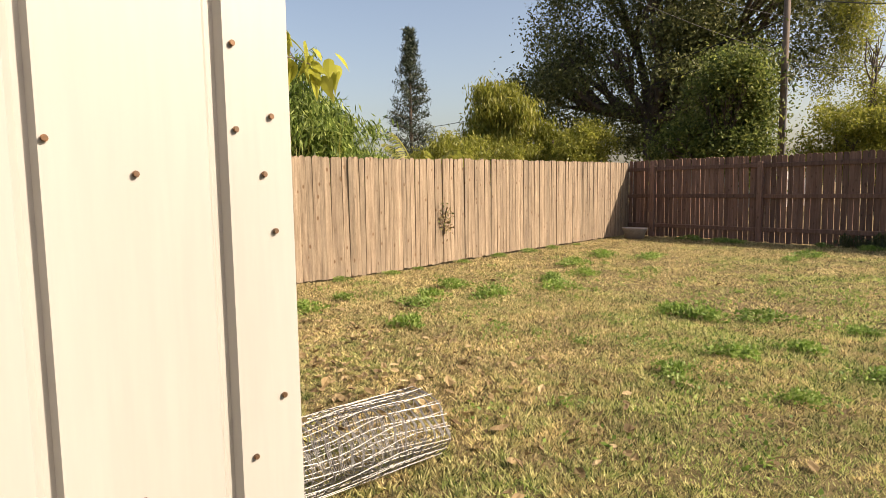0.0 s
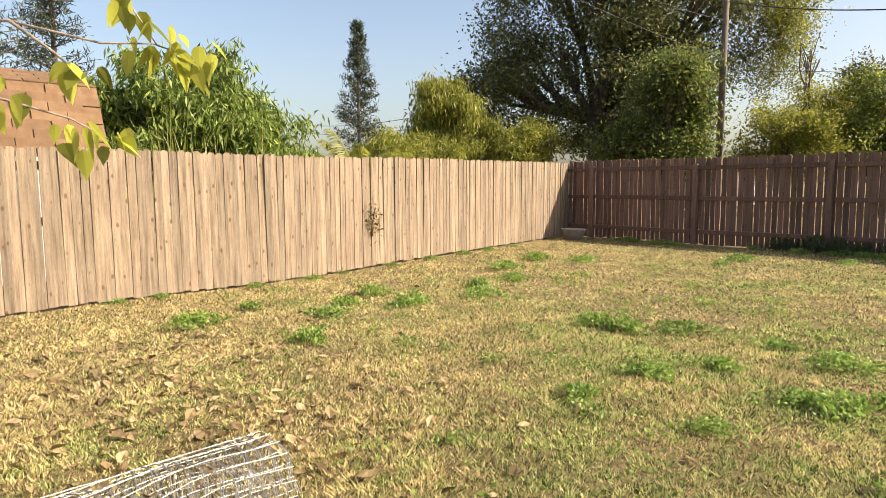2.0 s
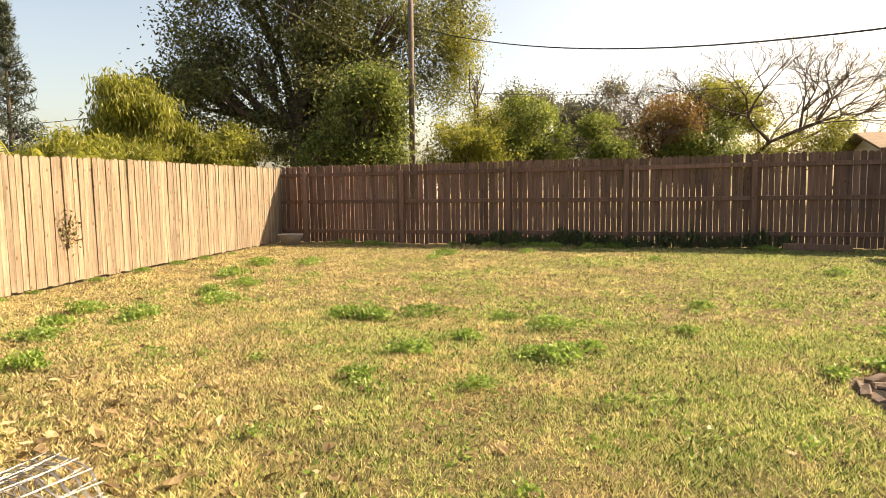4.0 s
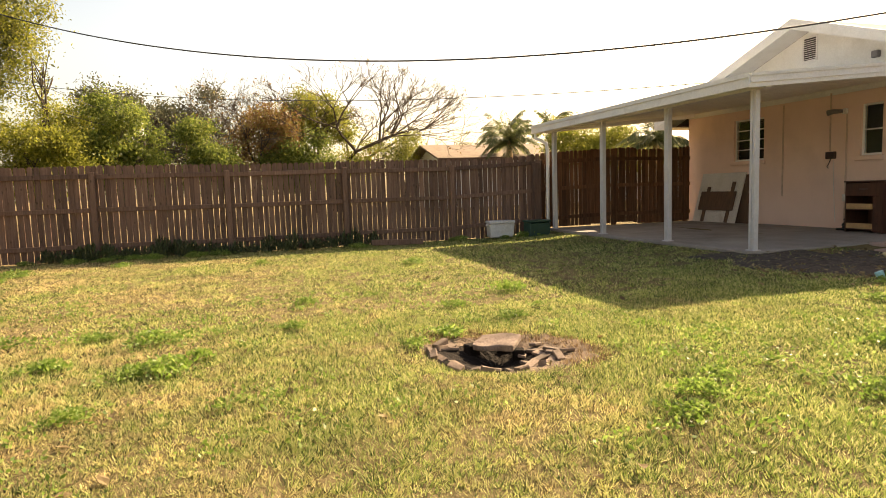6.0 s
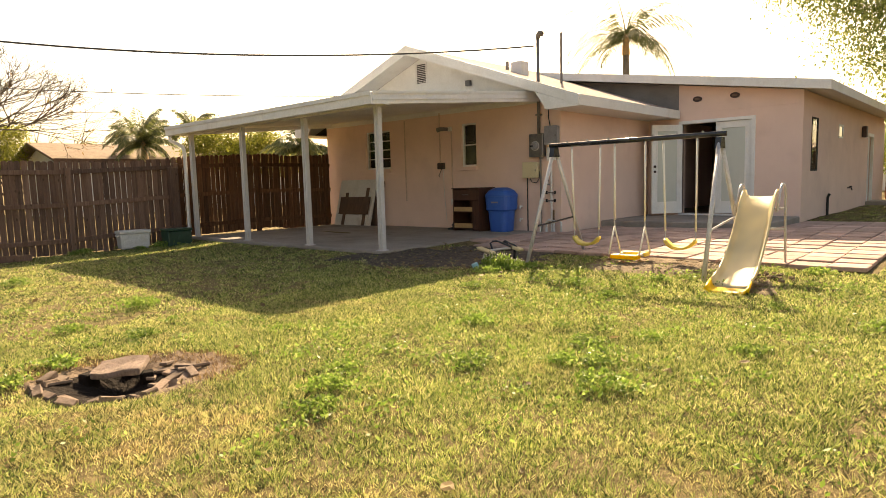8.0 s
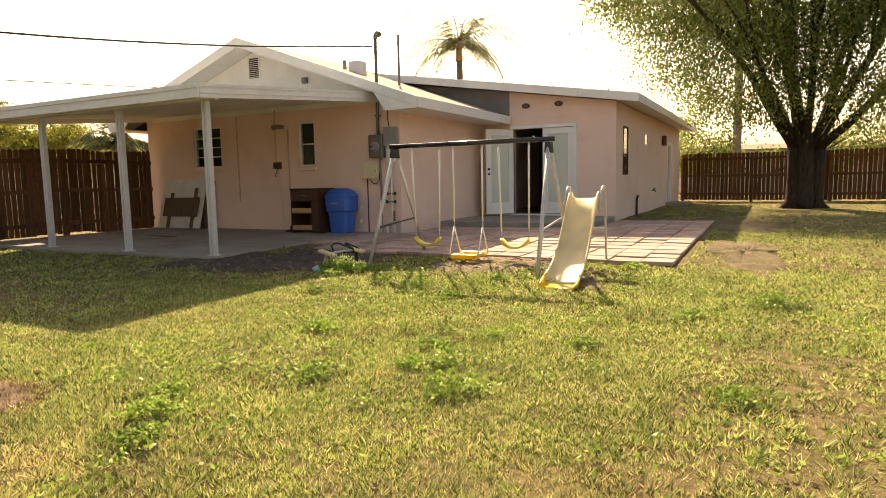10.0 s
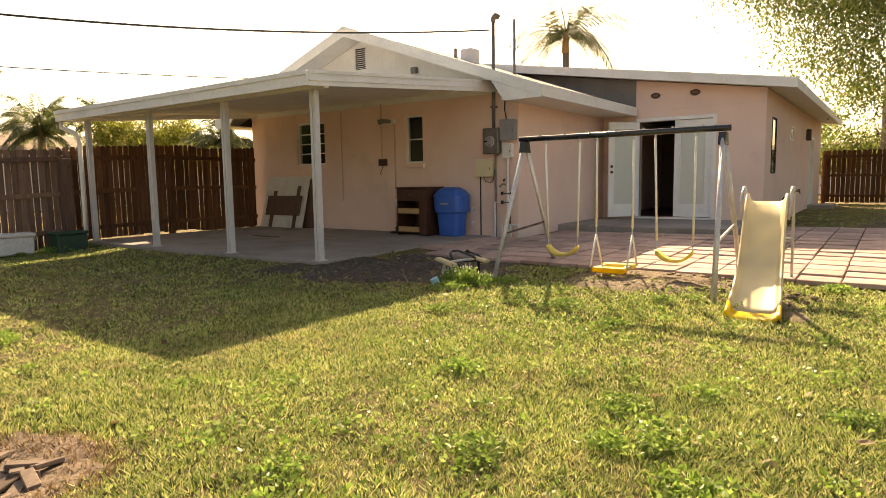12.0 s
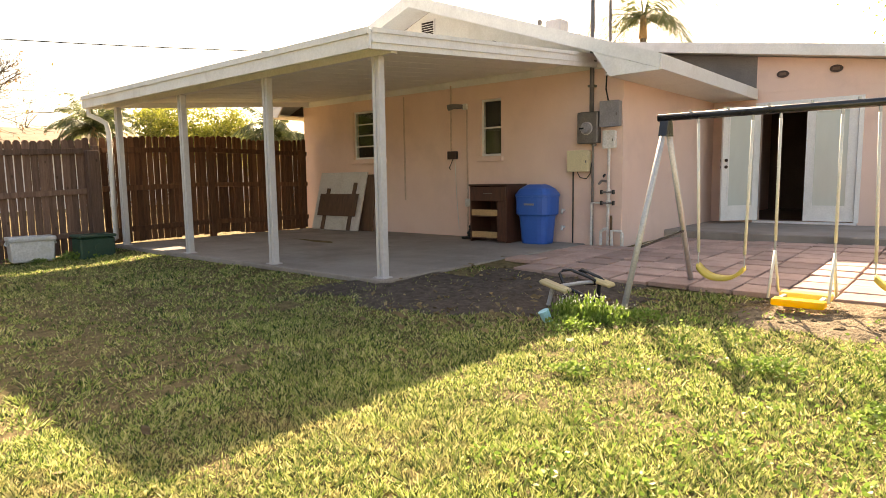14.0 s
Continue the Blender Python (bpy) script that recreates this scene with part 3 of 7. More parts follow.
bm = box(RX0, RY0, ROOF_F - 0.18, RX0 + 0.028, RY1, ROOF_F, 0.004)
box(RX0 - 0.02, RY0, ROOF_F - 0.05, RX0 + 0.002, RY1, ROOF_F + 0.012, bm=bm)
part("fascia", bm, M_ALU, roof)
for y in (RY0, RY1 - 0.028):
    bm = prism([(RX0 + 0.03, ROOF_F), (GX - 0.016, ROOF_B), (GX - 0.016, ROOF_B - 0.18), (RX0 + 0.03, ROOF_F - 0.18)], "y", y, y + 0.028)
    o = -0.016 if y == RY0 else 0.03
    prism([(RX0 + 0.03, ROOF_F + 0.012), (GX - 0.016, ROOF_B + 0.012), (GX - 0.016, ROOF_B - 0.03), (RX0 + 0.03, ROOF_F - 0.03)], "y", y + o, y + o + 0.014, bm)
    prism([(RX0 + 0.03, ROOF_F - 0.10), (GX - 0.016, ROOF_B - 0.10), (GX - 0.016, ROOF_B - 0.12), (RX0 + 0.03, ROOF_F - 0.12)], "y", y + o, y + o + 0.014, bm)
    part("fascia", bm, M_ALU, roof)
part("beam", box(7.33, RY0 + 0.04, roof_z(7.37) - 0.20, 7.42, RY1 - 0.04, roof_z(7.37) - 0.095), M_ALU, roof)


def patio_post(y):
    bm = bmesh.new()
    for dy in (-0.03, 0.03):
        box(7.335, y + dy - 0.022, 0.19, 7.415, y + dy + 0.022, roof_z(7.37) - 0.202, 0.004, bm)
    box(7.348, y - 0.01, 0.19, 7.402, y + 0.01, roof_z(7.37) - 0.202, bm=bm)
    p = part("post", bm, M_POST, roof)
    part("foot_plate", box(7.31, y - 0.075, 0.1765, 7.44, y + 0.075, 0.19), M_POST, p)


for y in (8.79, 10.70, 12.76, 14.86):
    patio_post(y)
bm = tube([(7.07, 15.22, 2.42), (7.07, 15.22, 2.30), (7.16, 15.12, 2.24), (7.25, 15.02, 2.16), (7.27, 15.0, 2.0), (7.27, 15.0, 0.28), (7.19, 15.0, 0.2), (7.08, 15.0, 0.17)], 0.04, 10)
part("downspout", bm, M_ALU, roof, smooth=True)

# step below the french doors
tagged(part("step", box(13.2, 4.76, 0.02, WX - 0.002, GY0 - 0.002, 0.30, 0.015), M_CONCRETE), "low grey concrete step below the french doors", "step", kind="structure")

# ---- shed at the start ----
shed = thing("shed", (-0.33, 2.1, 0.0), "cream ribbed steel shed wall with screws", "shed")
SX, SY = -0.33, 2.125


def shed_sheet():
    """Ribbed sheet: flat pans with a shallow slanted groove between them."""
    y = 1.986
    prof = [(SX, SY)]
    while y > -4.0:
        prof += [(SX, y), (SX - 0.026, y - 0.008), (SX - 0.026, y - 0.026), (SX, y - 0.040)]
        y -= 0.326
    back = [(SX - 0.06, prof[-1][1]), (SX - 0.06, SY)]
    return prism(prof + back, "z", 0.03, 2.6)


part("wall_sheet", shed_sheet(), M_SHED, shed)
part("end_wall", box(-4.3, SY - 0.06, 0.03, SX - 0.112, SY - 0.004, 2.6), M_SHED, shed)
part("shed_roof", box(-4.4, -4.1, 2.6, SX + 0.1, SY + 0.1, 2.68), M_SHED, shed)

M_SCREW = mat("rusty_screw", (0.10, 0.07, 0.05), (0.22, 0.11, 0.05), 60, 90, 0.5, 0.0, metal=0.6)
for y, z in ((2.08, 1.18), (2.08, 1.42), (2.06, 1.30), (2.085, 0.82), (2.015, 0.70), (1.81, 1.30), (1.79, 0.68), (2.003, 1.56), (2.003, 1.39), (1.67, 1.36)):
    bm = tube([(SX - 0.002, y, z), (SX + 0.009, y, z)], 0.005, 8)
    tube([(SX + 0.003, y, z), (SX + 0.006, y, z)], 0.0065, 10, bm)
    part("screw", bm, M_SCREW, shed)

# ---- things on and by the house wall ----
M_METERGREY = mat("weathered_grey_metal", (0.15, 0.135, 0.13), (0.23, 0.215, 0.205), 6, 50, 0.5, 0.1, metal=0.5)
M_LIGHTGREY = mat("pale_grey_box", (0.23, 0.22, 0.235), (0.30, 0.29, 0.305), 4, 50, 0.55, 0.05)
M_BEIGE = mat("yellowed_plastic", (0.62, 0.53, 0.33), (0.70, 0.61, 0.40), 3, 50, 0.5, 0.05)
M_PVC = mat("white_pvc", (0.66, 0.64, 0.62), (0.76, 0.74, 0.71), 4, 40, 0.45, 0.03, dirt=(0.45, 0.38, 0.30), dirt_scale=4)
M_BLACK = mat("black_enamel", (0.012, 0.012, 0.015), (0.03, 0.03, 0.035), 6, 60, 0.22, 0.05)
M_WIRE = mat("black_cable", (0.01, 0.01, 0.01), (0.025, 0.025, 0.025), 10, 40, 0.6, 0.0)
M_BLUE = mat("blue_plastic", (0.015, 0.10, 0.42), (0.022, 0.13, 0.50), 3, 40, 0.42, 0.03, grain=0.3)
M_CABINET = mat("dark_cherry_wood", (0.055, 0.020, 0.012), (0.10, 0.038, 0.022), 5, 30, 0.45, 0.1, stretch=(6, 6, 1))
M_SHELF = mat("raw_particle_board", (0.42, 0.26, 0.12), (0.52, 0.34, 0.17), 9, 60, 0.7, 0.2)
M_BOARD = mat("white_board", (0.60, 0.57, 0.53), (0.70, 0.67, 0.62), 2, 40, 0.6, 0.1, dirt=(0.42, 0.36, 0.30), dirt_scale=2)
M_BROWNWOOD = mat("old_brown_wood", (0.09, 0.05, 0.03), (0.16, 0.085, 0.05), 4, 30, 0.8, 0.3, stretch=(1, 6, 1))
M_CREAM = leaf_mat("sun_faded_cream_plastic", [(0.0, (0.78, 0.66, 0.40)), (1.0, (0.80, 0.68, 0.43))], through=0.30, rough=0.35)
M_GOLD = leaf_mat("yellow_plastic", [(0.0, (0.85, 0.56, 0.02)), (1.0, (0.86, 0.58, 0.03))], through=0.30, rough=0.35)
M_STEEL = mat("greyed_white_steel", (0.46, 0.44, 0.44), (0.58, 0.56, 0.55), 8, 60, 0.4, 0.1, metal=0.2)
M_GALV = mat("galvanised_wire", (0.17, 0.165, 0.16), (0.28, 0.27, 0.26), 20, 80, 0.5, 0.0, metal=0.4)
M_ROPE = mat("cream_chain_sleeve", (0.70, 0.66, 0.57), (0.79, 0.75, 0.67), 10, 60, 0.5, 0.1, grain=0.4)
M_GREENPL = mat("dark_green_plastic", (0.010, 0.045, 0.030), (0.018, 0.065, 0.042), 4, 40, 0.5, 0.05)
M_COOLER = mat("white_cooler_plastic", (0.55, 0.55, 0.56), (0.66, 0.66, 0.66), 3, 40, 0.5, 0.05, dirt=(0.5, 0.48, 0.42), dirt_scale=5)
M_POT = mat("grey_tub", (0.22, 0.20, 0.19), (0.32, 0.29, 0.27), 6, 50, 0.6, 0.1)
XW = GX
M_CONDUIT = mat("tan_conduit", (0.54, 0.385, 0.30), (0.62, 0.45, 0.36), 5, 40, 0.6, 0.1)


def electric_meter():
    m = thing("electric_meter", (XW, 8.61, 1.62), "weathered grey electric meter box with round dial", "meter")
    b = part("meter_box", box(XW - 0.13, 8.44, 1.68, XW - 0.001, 8.77, 2.14, 0.012), M_METERGREY, m)
    part("dial_ring", tube([(XW - 0.15, 8.61, 1.90), (XW - 0.128, 8.61, 1.90)], 0.095, 20), M_STEEL, m)
    bm = tube([(XW - 0.20, 8.61, 1.90), (XW - 0.15, 8.61, 1.90)], 0.07, 20, r_end=0.085)
    part("dial", bm, M_LIGHTGREY, m, "domed glass dial")
    part("dial_plate", box(XW - 0.205, 8.625, 1.885, XW - 0.2005, 8.695, 1.91), M_BLACK, m)
    bm = tube([(XW - 0.06, 8.57, 2.14), (XW - 0.06, 8.57, 4.02)], 0.032, 12)
    part("mast_pipe", bm, M_METERGREY, m, smooth=True)
    bm = tube([(XW - 0.06, 8.57, 4.0), (XW - 0.06, 8.56, 4.07), (XW - 0.08, 8.51, 4.10), (XW - 0.10, 8.45, 4.06)], 0.045, 12, r_end=0.055)
    part("weatherhead", bm, M_METERGREY, m, smooth=True)
    part("conduit", tube([(XW - 0.04, 8.55, 1.68), (XW - 0.04, 8.55, 0.12)], 0.018, 8), M_METERGREY, m)
    part("collar", tube([(XW - 0.05, 8.53, 1.64), (XW - 0.05, 8.53, 1.68)], 0.035, 10), M_METERGREY, m)
    for z in (2.5, 2.85):
        part("pipe_clamp", box(XW - 0.10, 8.52, z, XW - 0.001, 8.62, z + 0.03), M_METERGREY, m)
    return m


electric_meter()


def wall_box(name, y0, y1, z0, z1, d, material, label, lid=True):
    t = thing(name, (XW, (y0 + y1) / 2, z0), label, "utility box")
    part("case", box(XW - d, y0, z0, XW - 0.001, y1, z1, 0.01), material, t)
    if lid:
        part("lid", box(XW - d - 0.012, y0 - 0.006, z0 - 0.004, XW - d - 0.0005, y1 + 0.006, z1 + 0.006, 0.005), material, t)
        part("latch", box(XW - d - 0.02, y0 + 0.02, (z0 + z1) / 2 - 0.03, XW - d - 0.0125, y0 + 0.035, (z0 + z1) / 2 + 0.01), M_METERGREY, t)
    return t


wall_box("disconnect_box", 8.12, 8.41, 1.91, 2.27, 0.11, M_LIGHTGREY, "pale grey electrical disconnect box on the wall")
wall_box("cable_box", 8.19, 8.37, 1.60, 1.85, 0.08, M_PVC, "small white cable box on the wall")
wall_box("phone_box", 8.59, 8.93, 1.27, 1.58, 0.12, M_BEIGE, "yellowed telephone box on the wall")
t = thing("black_conduit", (XW - 0.03, 8.88, 0.15), "thin black conduit down the wall", "pipe")
part("pipe", tube([(XW - 0.03, 8.88, 0.15), (XW - 0.03, 8.88, 1.27)], 0.012, 8), M_BLACK, t)
t = thing("loose_cable", (XW - 0.03, 8.35, 1.5), "thin black cable hanging from the mast", "cable")
part("cable", tube([(XW - 0.08, 8.53, 2.95), (XW - 0.06, 8.4, 2.93), (XW - 0.03, 8.35, 2.7), (XW - 0.03, 8.36, 2.45), (XW - 0.05, 8.31, 2.28)], 0.011, 6), M_WIRE, t, smooth=True)
t = thing("loose_cable", (XW - 0.03, 8.65, 1.2), "thin grey cable looped below the box", "cable")
part("cable", tube([(XW - 0.06, 8.8, 1.27), (XW - 0.06, 8.75, 1.18), (XW - 0.05, 8.65, 1.16), (XW - 0.04, 8.59, 1.24), (XW - 0.04, 8.57, 1.40)], 0.008, 6), M_WIRE, t, smooth=True)


def backflow():
    """White plastic plumbing with brass taps at the wall foot."""
    p = thing("water_pipes", (XW - 0.08, 8.28, 0.14), "white plastic water pipes with valves at the wall", "pipes")
    x = XW - 0.07
    part("riser", tube([(x, 8.28, 0.15), (x, 8.28, 1.60)], 0.021, 10), M_PVC, p)
    part("branch", tube([(x, 8.28, 0.80), (x, 8.55, 0.80), (x, 8.55, 0.16)], 0.019, 8), M_PVC, p)
    part("branch", tube([(x - 0.05, 8.37, 0.18), (x - 0.05, 8.37, 0.38), (x - 0.05, 8.31, 0.42), (x - 0.05, 8.28, 0.42)], 0.024, 8), M_PVC, p)
    part("branch", tube([(x - 0.06, 8.19, 0.18), (x - 0.06, 8.19, 0.40), (x - 0.06, 8.05, 0.40), (x - 0.06, 8.03, 0.36), (x - 0.06, 8.03, 0.16)], 0.024, 8), M_PVC, p)
    part("copper_pipe", tube([(x - 0.02, 8.22, 0.15), (x - 0.02, 8.22, 0.62)], 0.018, 8), M_SHINGLE, p, "rust-stained pipe")
    for z in (0.80, 0.96):
        part("coupling", tube([(x, 8.28, z - 0.045), (x, 8.28, z + 0.045)], 0.034, 10), M_PVC, p)
        v = part("valve", tube([(x - 0.02, 8.19, z), (x - 0.02, 8.39, z)], 0.016, 8), M_METERGREY, p)
        for y in (8.19, 8.38):
            part("handle", box(x - 0.05, y - 0.012, z - 0.03, x + 0.005, y + 0.012, z + 0.035, 0.005), M_BLACK, v)
    v = part("hose_tap", tube([(x, 8.31, 1.12), (x - 0.04, 8.37, 1.13), (x - 0.09, 8.39, 1.08)], 0.018, 8), M_METERGREY, p)
    part("handle", tube([(x - 0.05, 8.32, 1.20), (x - 0.05, 8.33, 1.205)], 0.03, 10), M_BLACK, v)
    return p


backflow()
for z in (0.42, 0.68):
    t = thing("wall_tap", (XW - 0.03, 9.04, z), "small white wall tap", "tap")
    part("stub", tube([(XW - 0.001, 9.04, z), (XW - 0.09, 9.04, z)], 0.016, 8), M_PVC, t)
    part("spout", tube([(XW - 0.07, 9.04, z + 0.02), (XW - 0.09, 9.04, z - 0.05)], 0.02, 8), M_PVC, t)


def trash_bin(x, y):
    b = thing("trash_bin", (x, y, 0.176), "blue plastic rubbish bin with a swing lid", "bin")
    bm = bmesh.new()
    rings = []
    for z, sx, sy, p in ((0.176, 0.17, 0.21, 4), (0.20, 0.18, 0.22, 4), (0.55, 0.20, 0.25, 4), (0.60, 0.205, 0.26, 4), (0.63, 0.24, 0.295, 4), (0.88, 0.245, 0.305, 4), (0.90, 0.25, 0.31, 4)):
        ring = []
        for k in range(28):
            a = 2 * math.pi * k / 28
            c, s = math.cos(a), math.sin(a)
            r = (abs(c) ** p + abs(s) ** p) ** (-1 / p)
            ring.append(bm.verts.new((x + sx * r * c, y + sy * r * s, z)))
        rings.append(ring)
    for A, B in zip(rings, rings[1:]):
        for k in range(28):
            bm.faces.new((A[k], A[(k + 1) % 28], B[(k + 1) % 28], B[k]))
    bm.faces.new(list(reversed(rings[0])))
    bm.faces.new(rings[-1])
    part("body", bm, M_BLUE, b)
    bm = bmesh.new()
    rings = []
    for z, sx, sy in ((0.902, 0.255, 0.315), (0.93, 0.255, 0.315), (1.02, 0.20, 0.25), (1.07, 0.13, 0.16), (1.085, 0.10, 0.12)):
        ring = []
        for k in range(28):
            a = 2 * math.pi * k / 28
            c, s = math.cos(a), math.sin(a)
            r = (abs(c) ** 4 + abs(s) ** 4) ** -0.25
            ring.append(bm.verts.new((x + sx * r * c, y + sy * r * s, z)))
        rings.append(ring)
    for A, B in zip(rings, rings[1:]):
        for k in range(28):
            bm.faces.new((A[k], A[(k + 1) % 28], B[(k + 1) % 28], B[k]))
    bm.faces.new(list(reversed(rings[0])))
    bm.faces.new(rings[-1])
    part("lid", bm, M_BLUE, b)
    part("label_bar", box(x - 0.2475, y - 0.09, 0.77, x - 0.2448, y + 0.09, 0.80), M_LIGHTGREY, b)
    return b


trash_bin(XW - 0.33, 9.33)


def cabinet():
    x0, x1, y0, y1, z0, z1 = XW - 0.62, XW - 0.08, 9.70, 10.42, 0.176, 1.07
    c = thing("cabinet", (x0, y0, z0), "dark cherry wooden cabinet with open shelves", "cabinet")
    part("side_panel", box(x0, y0, z0, x1, y0 + 0.02, z1), M_CABINET, c)
    part("side_panel", box(x0, y1 - 0.02, z0, x1, y1, z1), M_CABINET, c)
    part("top", box(x0 - 0.02, y0 - 0.02, z1, x1, y1 + 0.02, z1 + 0.025, 0.004), M_CABINET, c)
    part("back_panel", box(x1 - 0.012, y0 + 0.021, z0 + 0.02, x1, y1 - 0.021, z1 - 0.002), M_CABINET, c)
    part("drawer_front", box(x0 - 0.006, y0 + 0.022, z1 - 0.24, x0 + 0.012, y1 - 0.022, z1 - 0.015, 0.004), M_CABINET, c)
    part("drawer_handle", tube([(x0 - 0.007, 9.98, z1 - 0.12), (x0 - 0.03, 10.0, z1 - 0.12), (x0 - 0.03, 10.12, z1 - 0.12), (x0 - 0.007, 10.14, z1 - 0.12)], 0.006, 6), M_METERGREY, c)
    part("divider", box(x0 + 0.01, y0 + 0.17, z0 + 0.02, x1 - 0.013, y0 + 0.19, z1 - 0.26), M_CABINET, c)
    part("door", box(x0 - 0.004, y0 + 0.022, z0 + 0.02, x0 + 0.008, y0 + 0.18, z1 - 0.25), M_CABINET, c)
    for z in (z0 + 0.05, z0 + 0.40):
        part("shelf", box(x0 + 0.02, y0 + 0.192, z, x1 - 0.014, y1 - 0.022, z + 0.018), M_CABINET, c)
        part("shelf_front", box(x0 + 0.005, y0 + 0.194, z + 0.02, x0 + 0.019, y1 - 0.024, z + 0.115), M_SHELF, c, "raw light wooden drawer side")
    return c


cabinet()


def leaning(name, label, y0, y1, h, foot, th, material, top_in=0.02):
    """A flat panel leaning against the wall."""
    t = thing(name, (XW - foot, y0, 0.178), label, "board")
    a = Vector((XW - foot, 0, 0.178))
    lean = math.atan2(foot - top_in, h)
    bm = box(-th, y0, 0, 0, y1, h / math.cos(lean) * 0.995, 0.003)
    bm.transform(Matrix.Translation(a) @ Matrix.Rotation(lean, 4, "Y"))
    part("panel", bm, material, t)
    return t, Matrix.Translation(a) @ Matrix.Rotation(lean, 4, "Y")


t, m = leaning("white_board", "white panel with brown wooden braces leaning on the wall", 13.45, 14.88, 1.17, 0.34, 0.03, M_BOARD)
for y in (13.72, 14.52):
    bm = box(-0.065, y - 0.045, 0.0, -0.031, y + 0.045, 0.98 if y < 14 else 0.86, 0.004)
    bm.transform(m)
    part("brace", bm, M_BROWNWOOD, t)
bm = box(-0.085, 13.55, 0.28, -0.066, 14.72, 0.74, 0.004)
bm.transform(m)
part("brown_panel", bm, M_BROWNWOOD, t)
leaning("brown_board", "dark brown board leaning behind the white panel", 13.20, 13.9, 1.12, 0.19, 0.02, M_BROWNWOOD)

# pipes, lamp and outlet on the wall between the windows
t = thing("wall_flood_lamp", (XW - 0.05, 11.0, 2.4), "small white flood lamp on a conduit", "lamp")
part("base", box(XW - 0.06, 10.93, 2.37, XW - 0.001, 11.03, 2.47, 0.01), M_PVC, t)
bm = tube([(XW - 0.06, 11.0, 2.42), (XW - 0.13, 11.14, 2.43), (XW - 0.17, 11.24, 2.41)], 0.035, 12, r_end=0.055)
part("lamp_head", bm, M_METERGREY, t)
part("conduit", tube([(XW - 0.02, 10.94, 2.37), (XW - 0.02, 10.94, 0.2)], 0.016, 8), M_CONDUIT, t)
part("conduit", tube([(XW - 0.02, 11.30, 2.80), (XW - 0.02, 11.30, 1.68)], 0.016, 8), M_CONDUIT, t)
t = thing("wall_outlet", (XW - 0.04, 11.26, 1.52), "dark brown outlet box with a hanging cord", "outlet")
part("box", box(XW - 0.07, 11.16, 1.53, XW - 0.001, 11.36, 1.67, 0.008), M_LAMP, t)
part("cord", tube([(XW - 0.03, 11.26, 1.53), (XW - 0.05, 11.30, 1.42), (XW - 0.05, 11.33, 1.38), (XW - 0.04, 11.30, 1.35)], 0.008, 6), M_WIRE, t)
part("cord", tube([(XW - 0.02, 11.22, 1.53), (XW - 0.02, 11.19, 0.9), (XW - 0.02, 11.14, 0.3)], 0.006, 6), M_PVC, t)
t = thing("wall_socket", (XW - 0.03, 10.93, 0.74), "small white weatherproof socket on the wall", "socket")
part("case", box(XW - 0.05, 10.87, 0.70, XW - 0.001, 10.98, 0.84, 0.008), M_PVC, t)
part("lid", box(XW - 0.058, 10.88, 0.71, XW - 0.0505, 10.97, 0.83, 0.004), M_PVC, t)
t = thing("side_tap", (20.6, 4.70, 0.75), "small brass garden tap on the side wall", "tap")
part("stub", tube([(20.6, 4.749, 0.78), (20.6, 4.66, 0.78), (20.6, 4.64, 0.72)], 0.018, 8), M_LAMP, t)
part("handle", tube([(20.6, 4.67, 0.80), (20.6, 4.67, 0.83)], 0.035, 10), M_LAMP, t)
t = thing("wall_trim", (XW, 12.45, 0.9), "thin painted strip on the wall", "trim")
part("strip", box(XW - 0.012, 12.44, 0.80, XW - 0.001, 12.475, 2.72), M_CONDUIT, t)
t = thing("cable_reel", (XW - 0.2, 10.66, 0.176), "dark coiled cord bundle standing by the cabinet", "cord")
rnd = random.Random(8)
bm = bmesh.new()
for i in range(11):
    z = 0.24 + i * 0.05
    r = rnd.uniform(0.035, 0.06)
    tube([(XW - 0.34 + i * 0.012 + r * math.cos(a), 10.64 - i * 0.006 + r * math.sin(a), z + 0.02 * math.sin(2 * a)) for a in [k * 0.7 for k in range(10)]], 0.018, 6, bm)
part("coil", bm, M_WIRE, t, smooth=True)
part("foot", box(XW - 0.44, 10.54, 0.1765, XW - 0.24, 10.76, 0.215, 0.008), M_WIRE, t)
part("stem", tube([(XW - 0.34, 10.64, 0.2), (XW - 0.13, 10.58, 0.85)], 0.012, 6), M_WIRE, t)

# ---- by the back fence ----
def cooler():
    c = thing("cooler", (5.99, 14.86, 0.05), "white plastic cooler box standing on the grass", "cooler", rz=-6)
    def loc(bm):
        bm.transform(MW[c.name])
        return bm
    bm = box(-0.29, -0.17, 0, 0.29, 0.17, 0.31, 0.02)
    for v in bm.verts:
        k = 0.93 + 0.07 * v.co.z / 0.36
        v.co.x *= k
        v.co.y *= k
    part("body", loc(bm), M_COOLER, c)
    part("lid", loc(box(-0.305, -0.185, 0.312, 0.305, 0.185, 0.375, 0.02, segs=2)), M_COOLER, c)
    for x in (-0.30, 0.30):
        part("handle", loc(tube([(x * 0.97, -0.1, 0.3), (x * 1.05, -0.08, 0.26), (x * 1.05, 0.08, 0.26), (x * 0.97, 0.1, 0.3)], 0.012, 6)), M_COOLER, c)


cooler()
t = thing("storage_tote", (6.85, 14.45, 0.06), "dark green plastic tote on the grass", "tote")
bm = box(6.48, 14.32, 0.05, 6.98, 14.68, 0.37, 0.02)
part("body", bm, M_GREENPL, t)
part("lid", box(6.46, 14.30, 0.372, 7.0, 14.70, 0.42, 0.015), M_GREENPL, t)
bm = tube([(6.74, 14.322, 0.22), (6.74, 14.31, 0.22)], 0.06, 16)
part("emblem", bm, M_GREENPL, t)


